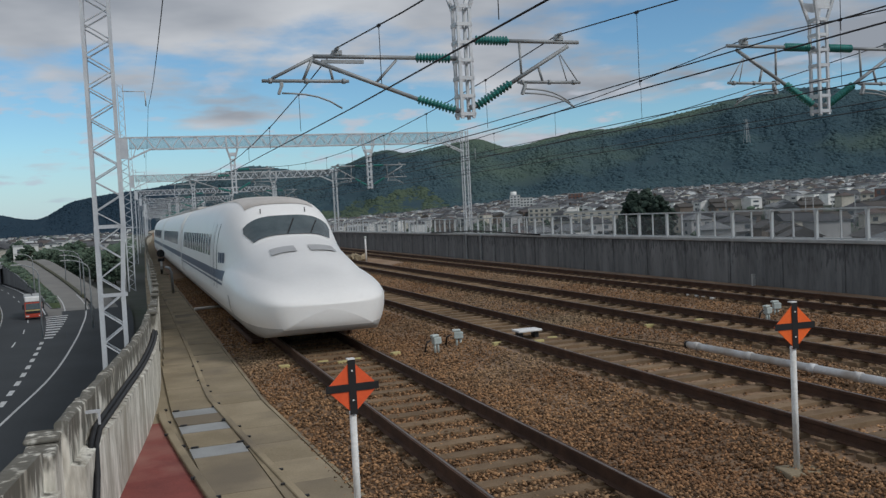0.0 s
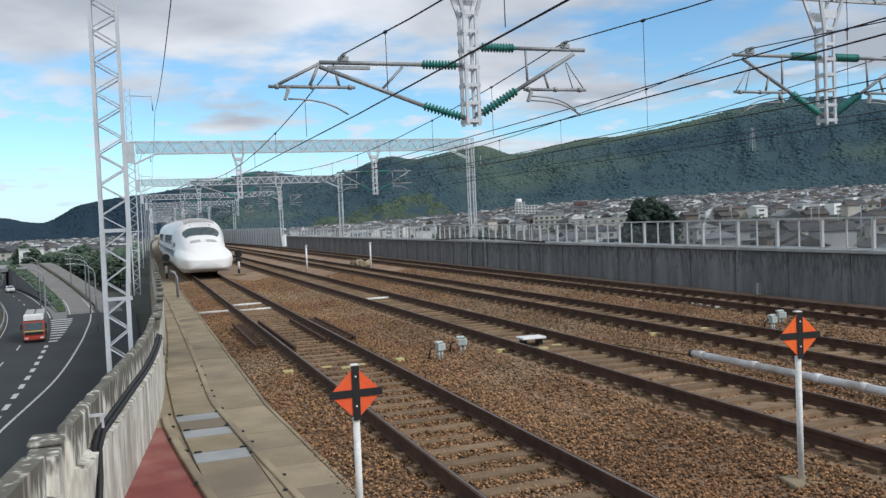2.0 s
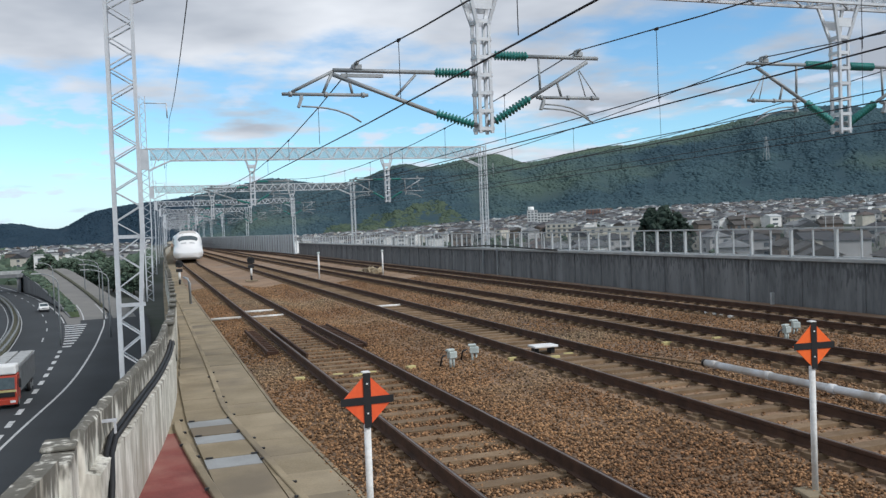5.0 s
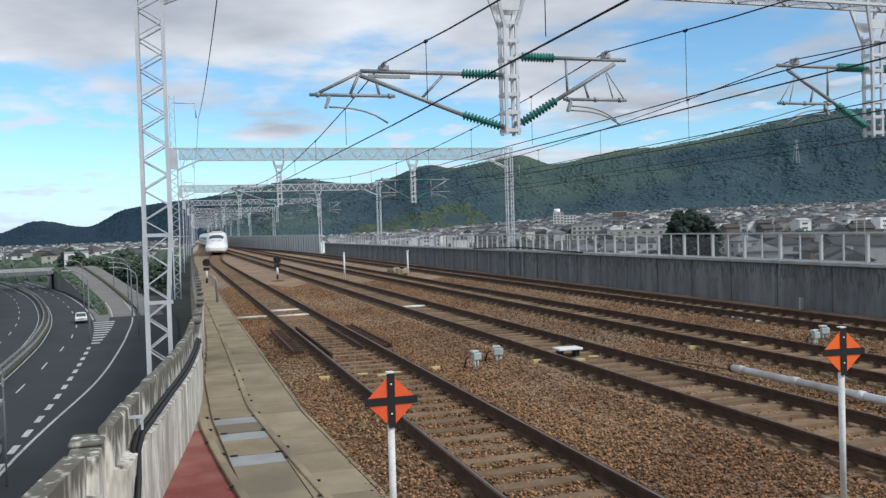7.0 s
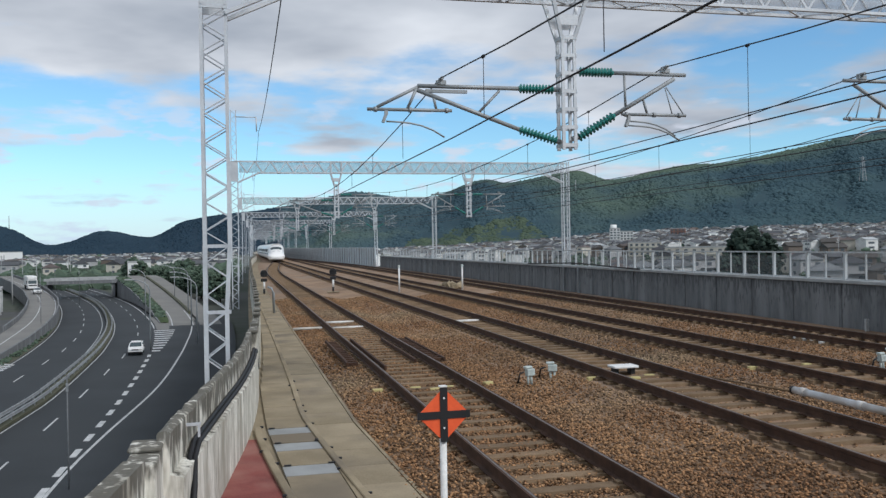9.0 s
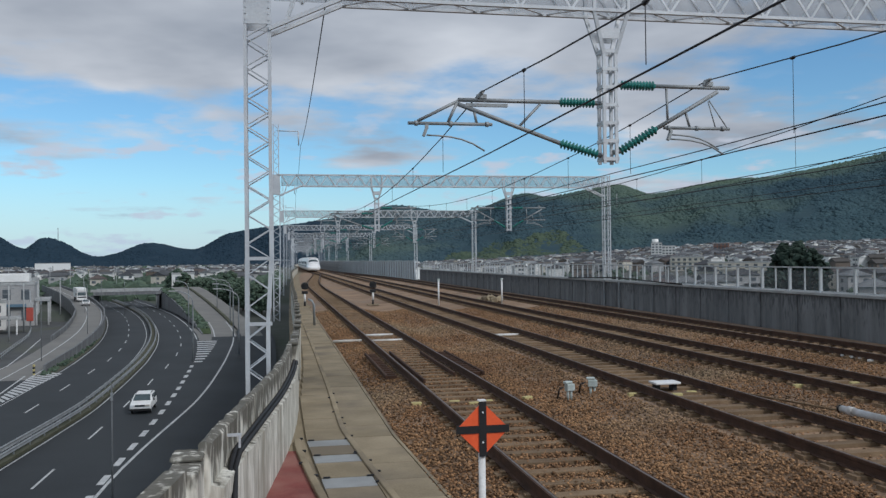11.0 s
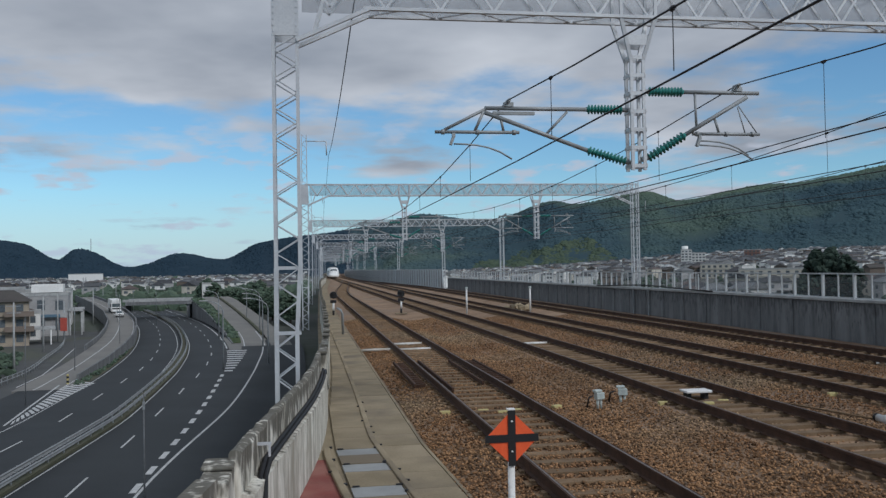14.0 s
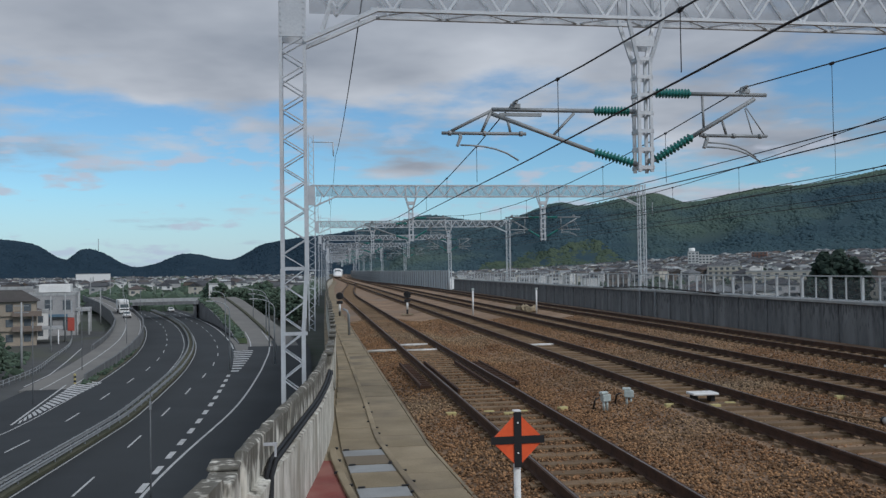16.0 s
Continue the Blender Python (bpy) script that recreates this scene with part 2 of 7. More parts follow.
# wooded hills: distance haze is painted into the base colours as blue
M["forest_floor"] = material("forest_floor", (0.054, 0.088, 0.101), (0.037, 0.065, 0.083), 0.95, scale=0.0045, fine=0.03, stain_or_sun=(0.086, 0.121, 0.096), spec=0.03)
# lighter patch tone in the woods paints sun falling between cloud shadows
M["forest"] = material("forest", (0.060, 0.099, 0.113), (0.040, 0.070, 0.089), 0.95, scale=0.0045, fine=0.03, island=0.08, stain_or_sun=(0.099, 0.137, 0.102), spec=0.03)
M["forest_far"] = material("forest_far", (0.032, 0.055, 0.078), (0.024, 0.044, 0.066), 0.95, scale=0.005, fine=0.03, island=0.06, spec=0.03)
M["forest_mid"] = material("forest_mid", (0.068, 0.108, 0.122), (0.048, 0.080, 0.099), 0.95, scale=0.005, fine=0.03, island=0.08, stain_or_sun=(0.095, 0.131, 0.109), spec=0.03)
M["grove"] = material("grove", (0.088, 0.116, 0.078), (0.060, 0.086, 0.064), 0.95, scale=0.01, fine=0.06, island=0.10, spec=0.03)
M["grass"] = material("grass", (0.080, 0.106, 0.052), (0.046, 0.068, 0.034), 0.95, scale=0.35, fine=5, bump=0.3, stain_or_sun=(0.10, 0.10, 0.065), spec=0.05)
M["ramp_paving"] = material("ramp_paving", (0.205, 0.20, 0.185), (0.165, 0.162, 0.155), 0.9, scale=0.2, fine=8)
# foliage tone lightened to stand in for haze over the ramp's tree belt
M["leaf"] = material("leaf", (0.092, 0.126, 0.088), (0.044, 0.068, 0.052), 0.85, scale=0.3, fine=3, island=0.4, spec=0.12)
M["leaf_dark"] = material("leaf_dark", (0.040, 0.058, 0.045), (0.022, 0.034, 0.028), 0.85, scale=0.3, fine=3, island=0.4, spec=0.1)
M["bark"] = material("bark", (0.09, 0.07, 0.05), None, 0.95)


# ---- mesh helpers ----
def box(bm, x0, x1, y0, y1, z0, z1, mi=0):
    v = [bm.verts.new(p) for p in ((x0, y0, z0), (x1, y0, z0), (x1, y1, z0), (x0, y1, z0), (x0, y0, z1), (x1, y0, z1), (x1, y1, z1), (x0, y1, z1))]
    for q in ((0, 3, 2, 1), (4, 5, 6, 7), (0, 1, 5, 4), (1, 2, 6, 5), (2, 3, 7, 6), (3, 0, 4, 7)):
        bm.faces.new([v[k] for k in q]).material_index = mi


def beam(bm, a, b, w, h=None, mi=0, up=(0, 0, 1)):
    """A straight bar of section w x h from a to b."""
    a, b = Vector(a), Vector(b)
    h = h or w
    d = (b - a).normalized()
    u = Vector(up)
    if abs(d.dot(u)) > 0.95:
        u = Vector((0, 1, 0))
    s = d.cross(u).normalized()
    u = s.cross(d)
    v = [bm.verts.new(p + s * i * w / 2 + u * j * h / 2) for p in (a, b) for i, j in ((-1, -1), (1, -1), (1, 1), (-1, 1))]
    for q in ((3, 2, 1, 0), (4, 5, 6, 7), (0, 1, 5, 4), (1, 2, 6, 5), (2, 3, 7, 6), (3, 0, 4, 7)):
        bm.faces.new([v[k] for k in q]).material_index = mi


def tube(bm, pts, radii, n=8, mi=0, caps=True):
    """A round bar along pts; radii one number or one per point."""
    pts = [Vector(p) for p in pts]
    if isinstance(radii, (int, float)):
        radii = [radii] * len(pts)
    rings = []
    for k, p in enumerate(pts):
        d = (pts[min(k + 1, len(pts) - 1)] - pts[max(k - 1, 0)]).normalized()
        u = Vector((0, 0, 1)) if abs(d.z) < 0.9 else Vector((0, 1, 0))
        s = d.cross(u).normalized()
        u = s.cross(d)
        rings.append([bm.verts.new(p + (s * math.cos(2 * math.pi * i / n) + u * math.sin(2 * math.pi * i / n)) * radii[k]) for i in range(n)])
    for r0, r1 in zip(rings, rings[1:]):
        for i in range(n):
            f = bm.faces.new((r0[i], r0[(i + 1) % n], r1[(i + 1) % n], r1[i]))
            f.smooth, f.material_index = True, mi
    if caps:
        for ring in (rings[0][::-1], rings[-1]):
            bm.faces.new(ring).material_index = mi


def prism(bm, poly, z0, z1, mi=0):
    """A flat polygon (x, y) raised from z0 to z1."""
    lo = [bm.verts.new((x, y, z0)) for x, y in poly]
    hi = [bm.verts.new((x, y, z1)) for x, y in poly]
    n = len(poly)
    bm.faces.new(hi).material_index = mi
    bm.faces.new(lo[::-1]).material_index = mi
    for k in range(n):
        bm.faces.new((lo[k], lo[(k + 1) % n], hi[(k + 1) % n], hi[k])).material_index = mi


def sweep(bm, line, profile, mi=0, closed=True):
    """A profile of (offset, z) pairs carried along a line of (x, y, z) points; offset to the right of the way."""
    rings = []
    for k, (x, y, z) in enumerate(line):
        a, b = line[max(k - 1, 0)], line[min(k + 1, len(line) - 1)]
        d = Vector((b[0] - a[0], b[1] - a[1])).normalized()
        rings.append([bm.verts.new((x + d.y * o, y - d.x * o, z + h)) for o, h in profile])
    n = len(profile)
    for r0, r1 in zip(rings, rings[1:]):
        for i in range(n if closed else n - 1):
            bm.faces.new((r0[i], r0[(i + 1) % n], r1[(i + 1) % n], r1[i])).material_index = mi
    if closed and n > 2:
        bm.faces.new(rings[0]).material_index = mi
        bm.faces.new(rings[-1][::-1]).material_index = mi


def finish(name, bm, mats, bevel=0.0):
    bmesh.ops.recalc_face_normals(bm, faces=bm.faces)
    me = bpy.data.meshes.new(name)
    bm.to_mesh(me)
    bm.free()
    for m in (mats if isinstance(mats, (list, tuple)) else [mats]):
        me.materials.append(M[m])
    ob = new(name, me)
    if bevel:
        md = ob.modifiers.new("bevel", "BEVEL")
        md.width, md.segments, md.limit_method = bevel, 2, "ANGLE"
    return ob


def part(name, bm, mats, parent, label="", bevel=0.0):
    ob = finish(name, bm, mats, bevel)
    ob.parent = parent
    if label:
        ob["label"] = label
    return ob


def thing(name, at, label, category, group="", kind="", turn=0.0):
    ob = new(name)
    ob.matrix_basis = pose(*at, 0, 0, turn)
    return tagged(ob, label, category, group, kind)


def B():
    return bmesh.new()


def smooth_at(pts, v):
    """A smooth curve through (v, value) pairs."""
    k = 0
    while k < len(pts) - 2 and v > pts[k + 1][0]:
        k += 1
    p0, p1, p2, p3 = pts[max(k - 1, 0)], pts[k], pts[k + 1], pts[min(k + 2, len(pts) - 1)]
    u = (v - p1[0]) / (p2[0] - p1[0])
    m1 = (p2[1] - p0[1]) / (p2[0] - p0[0])
    m2 = (p3[1] - p1[1]) / (p3[0] - p1[0])
    h = p2[0] - p1[0]
    if u < 0 or u > 1:
        return p1[1] + m1 * (v - p1[0]) if u < 0 else p2[1] + m2 * (v - p2[0])
    return ((2 * u ** 3 - 3 * u ** 2 + 1) * p1[1] + (u ** 3 - 2 * u ** 2 + u) * h * m1
            + (-2 * u ** 3 + 3 * u ** 2) * p2[1] + (u ** 3 - u ** 2) * h * m2)


GROUND = -10.35
ROAD = -10.0
TRACKS = (3.9, 8.58, 12.7, 17.2)
END = 620.0


def bend(y):
    """Sideways drift of the whole line, which curves gently to the right far out."""
    return max(0.0, y - 250.0) ** 2 / 10000.0


def west_in(y):
    """The viaduct narrows on its west side as the first track runs in."""
    return 0.0 if y < 58 else smooth_at(((58, 0.0), (95, 0.5), (135, 1.15), (175, 2.2), (215, 3.7), (260, 4.3), (700, 4.3)), y) + bend(y)


def east_in(y):
    """And on its east side as the fourth track runs in; taken from x."""
    return 0.0 if y < 125 else smooth_at(((125, 0.0), (140, 0.6), (175, 3.3), (215, 4.8), (260, 5.0), (700, 5.0)), y) - bend(y)


def track_x(k, y):
    """Centre line of track k; the outer ones run over turnouts into the middle pair."""
    x = TRACKS[k] + bend(y)
    if k in (1, 2):
        return x
    y0, y1, to = (85.0, 210.0, TRACKS[1]) if k == 0 else (118.0, 232.0, TRACKS[2])
    u = min(max((y - y0) / (y1 - y0), 0.0), 1.0)
    return x + (to - TRACKS[k]) * (3 * u * u - 2 * u ** 3)


# ---- ground and hills ----
# skyline: degrees right of the track, degrees above the horizon
SKYLINE = ((-180, 3.0), (-60, 3.0), (-26, 2.6), (-18.7, 2.2), (-16.9, 1.9), (-15.2, 0.95), (-14.2, 1.6), (-13.2, 1.45), (-11.5, 0.5), (-10.1, 0.6),
           (-8.1, 1.3), (-5.2, 0.9), (-3.1, 1.9), (2, 2.6), (5, 3.1), (7.7, 3.65), (10.5, 3.3), (13, 3.3), (16.2, 4.35), (17.9, 4.1), (20.5, 4.5),
           (22.6, 4.76), (24.7, 4.1), (29, 4.85), (32, 4.95), (35.6, 5.55), (39, 6.15), (42.4, 6.5), (44, 6.45), (47.5, 5.85), (56, 5.0), (90, 4.0), (180, 3.0))


def skyline(a):
    return smooth_at(SKYLINE, a)


def hill_zone(a):
    """Distance at which the woods begin, distance of the crest, and the height of the land where the woods begin."""
    right = min(max((a - 4.0) / 22.0, 0.0), 1.0)
    left = min(max((6.0 - a) / 10.0, 0.0), 1.0)
    foot = 1150.0 + 200.0 * (1 - right) + 610.0 * left
    crest = 2150.0 + 500.0 * left
    rise = smooth_at(((-180, 0), (0, 0), (4, 0), (10, 0.22), (17, 0.36), (27, 0.80), (34, 0.92), (60, 1.1), (180, 1.1)), a)
    z = math.tan(radians(rise)) * foot - 4.2 * right - 0.3
    return foot, crest, GROUND + (z - GROUND) * right


def hill_height(a, r):
    """Height of the land at a degrees and r metres: plain, then the slope with the town, then wooded hills."""
    foot, crest, base = hill_zone(a)
    if r <= foot:
        return GROUND + (base - GROUND) * (max(r - 230.0, 0.0) / (foot - 230)) ** 1.25
    e = math.tan(radians(skyline(a) - 0.13)) * crest + 2.8
    u = (r - foot) / (crest - foot)
    n = noise.fractal(Vector((a * 0.22, r * 0.0016, 1.3)), 0.8, 2.0, 4) + 1.1 * (0.35 - abs(noise.noise(Vector((a * 0.34 + r * 0.0006, r * 0.0005, 7.7)))))
    if u <= 1:
        w = u * u * (3 - 2 * u)
        return base + (e - base) * (0.55 * u + 0.45 * w) + n * 26.0 * u * (1 - u) * 2.0
    return e - (u - 1) * (e - base) * 0.6


def build_land():
    bm = B()
    rs = [0.0, 60, 120, 200, 300, 420, 560, 700, 820, 940, 1060, 1180, 1300, 1420, 1540, 1650, 1750, 1850, 1950, 2050, 2150, 2250, 2400, 2550, 2650, 2750, 3000, 3600, 4700]
    az = [-180 + 4 * k for k in range(36)] + [-36 + 0.75 * k for k in range(128)] + [60 + 4 * k for k in range(30)]
    rings = []
    for r in rs[1:]:
        rings.append([bm.verts.new((r * math.sin(radians(a)), r * math.cos(radians(a)), hill_height(a, r))) for a in az])
    mid = bm.verts.new((0, 0, GROUND))
    n = len(az)
    for i in range(n):
        bm.faces.new((mid, rings[0][i], rings[0][(i + 1) % n]))
    for k, (r0, r1) in enumerate(zip(rings, rings[1:])):
        for i in range(n):
            f = bm.faces.new((r0[i], r1[i], r1[(i + 1) % n], r0[(i + 1) % n]))
            f.smooth = True
            c = f.calc_center_median()
            a, r = math.degrees(math.atan2(c.x, c.y)), math.hypot(c.x, c.y)
            # the far hills' floor carries painted-in haze as a bluer tone
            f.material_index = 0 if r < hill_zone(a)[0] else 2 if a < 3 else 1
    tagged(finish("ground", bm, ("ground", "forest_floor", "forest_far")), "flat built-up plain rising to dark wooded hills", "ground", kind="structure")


build_land()


def blob_mesh(name, places, mat, seed=1, squash=0.85, rough=0.28, soft=False):
    """Many rough leafy clumps in one mesh; places: x, y, z, radius."""
    rng = np.random.default_rng(seed)
    bm = B()
    bmesh.ops.create_icosphere(bm, subdivisions=1, radius=1.0)
    base = np.array([v.co[:] for v in bm.verts])
    tri = np.array([[v.index for v in f.verts] for f in bm.faces])
    bm.free()
    P = np.asarray(places, dtype=float)
    n, nv = len(P), len(base)
    V = base[None] * (1 + rough * rng.standard_normal((n, nv, 1)))
    V = V * np.array([1, 1, squash]) * P[:, 3][:, None, None] + P[:, None, :3]
    F = tri[None] + (np.arange(n) * nv)[:, None, None]
    me = bpy.data.meshes.new(name)
    me.vertices.add(n * nv)
    me.vertices.foreach_set("co", V.ravel())
    me.loops.add(F.size)
    me.loops.foreach_set("vertex_index", F.ravel())
    me.polygons.add(F.size // 3)
    me.polygons.foreach_set("loop_start", np.arange(0, F.size, 3))
    me.polygons.foreach_set("use_smooth", np.full(F.size // 3, soft))
    me.update(calc_edges=True)
    me.materials.append(M[mat])
    return new(name, me)


def build_forest():
    rng = np.random.default_rng(5)
    near, mid, far, grove = [], [], [], []
    while len(near) + len(mid) + len(far) < 72000:
        a = rng.uniform(-24, 58)
        foot, crest, base = hill_zone(a)
        u = rng.random() ** 0.9 * 1.01
        r = foot + u * (crest - foot)
        s = rng.uniform(2.6, 6.0) * (r / 1500) ** 0.5 * (0.8 if a < 2 else 1.0)
        p = (r * math.sin(radians(a)), r * math.cos(radians(a)), hill_height(a, r) - s * 0.25, s)
        e = math.degrees(math.atan2(p[2] - 2.8, r))
        top = smooth_at(((11, 0.2), (13, 0.55), (16, 1.2), (18.6, 1.75), (19.4, 1.3), (20.6, 0.3)), a) + 0.25 * noise.noise(Vector((a * 1.5, 0, 4)))
        if 11 < a < 20.6 and e < top:
            grove.append(p)
        else:
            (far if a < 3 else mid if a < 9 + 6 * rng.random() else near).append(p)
    # each set of woods has the haze of its distance in its colour
    tagged(blob_mesh("forest", near, "forest", 2, 0.8, 0.15, True), "dense dark woods on the hills, haze blue and sunlit patches in the colour", "forest", kind="stuff")
    tagged(blob_mesh("forest", mid, "forest_mid", 6, 0.8, 0.15, True), "woods on the distant slope, coloured paler and bluer for haze", "forest", kind="stuff")
    tagged(blob_mesh("forest", far, "forest_far", 3, 0.8, 0.15, True), "dark woods on the low hills beyond the plain, coloured bluish for haze", "forest", kind="stuff")
    tagged(blob_mesh("grove", grove, "grove", 4, 0.62, 0.15, True), "lighter yellow-green grove at the foot of the hills", "forest", kind="stuff")


build_forest()

# ---- the expressway below ----
# a driving lane's middle: y, x
LANE = ((-160, -14.5), (0, -12.7), (50, -12.1), (80, -11.75), (110, -12.4), (125, -13.3), (141, -14.7), (162, -17.4), (195, -23.0), (228, -30.0),
        (280, -43.5), (340, -61.0), (420, -88.0), (520, -128.0), (640, -182.0))


def lane_line(offset, y0, y1, step=4.0, z=ROAD):
    """Points along the expressway, offset metres to the right of the lane's middle."""
    out, y = [], y0
    while y <= y1 + 0.01:
        x = smooth_at(LANE, y)
        d = Vector((smooth_at(LANE, y + 1) - x, 1.0)).normalized()
        off = offset - (max(0.0, 78.0 - y) * 0.052 if offset < -3 else 0.0)      # the far carriageway swings off
        out.append((x + d.y * off, y - d.x * off, z))
        y += step
    return out


def ribbon(bm, left, right, z0=0.0, mi=0):
    a = [bm.verts.new((p[0], p[1], p[2] + z0)) for p in left]
    b = [bm.verts.new((p[0], p[1], p[2] + z0)) for p in right]
    for k in range(len(a) - 1):
        bm.faces.new((a[k], b[k], b[k + 1], a[k + 1])).material_index = mi


def slip_edge(y):
    """Outer white line of the slip lane, metres right of the lane's middle."""
    return smooth_at(((-100, 2.0), (0, 2.0), (51, 2.2), (64, 2.8), (84, 4.4), (117, 5.9), (142, 7.6), (160, 9.0)), y)


def build_road():
    bm = B()
    sweep(bm, lane_line(0, -120, 560, 8), ((-19.5, -0.3), (-19.5, 0), (4.4, 0), (4.4, -0.3)))
    tagged(finish("road", bm, "asphalt"), "dark grey asphalt expressway curving away below the viaduct", "road", kind="structure")
    # slip lane and its verge beside the viaduct
    bm = B()
    ys = [-120 + 4 * k for k in range(71)]
    inner = [lane_line(4.4, y, y)[0] for y in ys]
    outer = [lane_line(max(slip_edge(y) + 6.5, 9.5), y, y)[0] for y in ys]
    ribbon(bm, inner, outer, -0.004)
    tagged(finish("slip_road", bm, "asphalt"), "dark asphalt slip lane with a curved white edge line", "road", kind="structure")
    # painted lines, each 4 mm proud
    bm = B()
    for off, w in ((-6.0, 0.10), (-4.0, 0.12), (-12.95, 0.12)):
        ribbon(bm, lane_line(off - w / 2, -100, 520), lane_line(off + w / 2, -100, 520), 0.005)
    left = [lane_line(slip_edge(y) - 0.1, y, y)[0] for y in ys[:68]]
    right = [lane_line(slip_edge(y) + 0.1, y, y)[0] for y in ys[:68]]
    ribbon(bm, left, right, 0.005)
    far = [lane_line(1.9, y, y)[0] for y in range(146, 520, 4)]
    far2 = [lane_line(2.1, y, y)[0] for y in range(146, 520, 4)]
    ribbon(bm, far, far2, 0.006)
    for off, y0, on, gap, w, y1 in ((-1.8, -85.7, 4.7, 9.1, 0.15, 330), (-9.7, -77.0, 4.6, 8.4, 0.15, 330), (1.85, -81.0, 2.3, 2.3, 0.42, 112)):
        y = y0
        while y < y1:
            o = off + (min(max((y - 85) * 0.03, 0.0), 1.3) if off == -1.8 else min(max((y - 93) * 0.025, 0.0), 0.7) if off < -9 else 0.0)
            ribbon(bm, lane_line(o - w / 2, y, y + on, on / 4), lane_line(o + w / 2, y, y + on, on / 4), 0.006)
            y += on + gap
    # hatched gores
    for k in range(10):
        y = 113 + k * 3.1
        ribbon(bm, lane_line(1.9, y, y + 1.3, 1.3), lane_line(2.4 + 0.075 * (y - 106), y, y + 1.3, 1.3), 0.006)
    for k in range(20):
        u = (k + 0.5) / 20
        xl, xr, y = -25.5 - 2.5 * u, -25.2 + 0.55 * u, 78.5 + 28.0 * u
        ribbon(bm, [(xl, y + 0.9 + 1.2 * u, ROAD), (xl, y + 1.75 + 1.2 * u, ROAD)], [(xr, y - 0.9, ROAD), (xr, y - 0.05, ROAD)], 0.022)
    ribbon(bm, [(-25.7, 78, ROAD), (-28.6, 106, ROAD)], [(-25.5, 78, ROAD), (-28.4, 106, ROAD)], 0.023)
    tagged(finish("road_marking", bm, "paint"), "worn white painted lane lines and hatching", "road marking", kind="structure")
    # median kerb, planted strip and guard rails
    bm = B()
    sweep(bm, lane_line(-4.75, -110, 400), ((-0.55, -0.1), (-0.55, 0.22), (0.55, 0.22), (0.55, -0.1)))
    tagged(finish("median", bm, "verge"), "narrow dirt and weed median strip with kerbs", "median", kind="structure")
    for off, label in ((-5.15, "grey steel guard rail along the median"), (-4.35, "low grey steel guard rail along the median")):
        rail = thing("guard_rail", (0, 0, 0), label, "guard rail", "guard rails on the median")
        bm = B()
        sweep(bm, lane_line(off, -100, 400), ((-0.04, 0.45), (0.02, 0.5), (-0.03, 0.6), (0.02, 0.7), (-0.04, 0.78), (-0.08, 0.6)))
        part("rail", bm, "galv_dull", rail)
        bm = B()
        for p in lane_line(off - 0.12, -98, 330, 3):
            tube(bm, ((p[0], p[1], ROAD), (p[0], p[1], ROAD + 0.75)), 0.06, 6)
        part("guard_post", bm, "galv_dull", rail)["kind"] = "stuff"


build_road()


def strip(name, pts, width, mat, label, category):
    """A road on a line of (x, y, z) points, with its painted lines."""
    line = []
    for k in range(len(pts) - 1):
        for j in range(6):
            u = k + j / 6
            line.append(tuple(smooth_at([(i, p[c]) for i, p in enumerate(pts)], u) for c in range(3)))
    line.append(pts[-1])
    bm = B()
    w = width / 2
    sweep(bm, line, ((-w, -0.4), (-w, 0), (w, 0), (w, -0.4)))
    tagged(finish(name, bm, mat), label, category, kind="structure")
    bm = B()
    for o in (-0.5, w - 0.4):
        sweep(bm, line, ((o - 0.08, 0.006), (o + 0.08, 0.006)), closed=False)
    tagged(finish("edge_line", bm, "paint"), "white painted edge lines of a ramp", "road marking", kind="structure")
    return line


# the east ramp: y, x of its outer edge, height
RAMP_X = ((140, -10.2), (155.5, -11.3), (172.5, -13.1), (195.5, -16.7), (219.5, -21.3), (235, -24.7), (259, -30.2), (290, -38.5), (335, -52.0))
RAMP_Z = ((140, -9.99), (160, -9.98), (172.5, -9.8), (195.5, -8.9), (219.5, -7.5), (235, -6.4), (259, -4.9), (290, -4.3), (335, -4.1))
BANK_Z = ((150, -10.0), (165, -9.9), (178, -9.3), (195, -8.8), (213, -7.8), (230, -6.7), (250, -5.3), (260, -4.9))


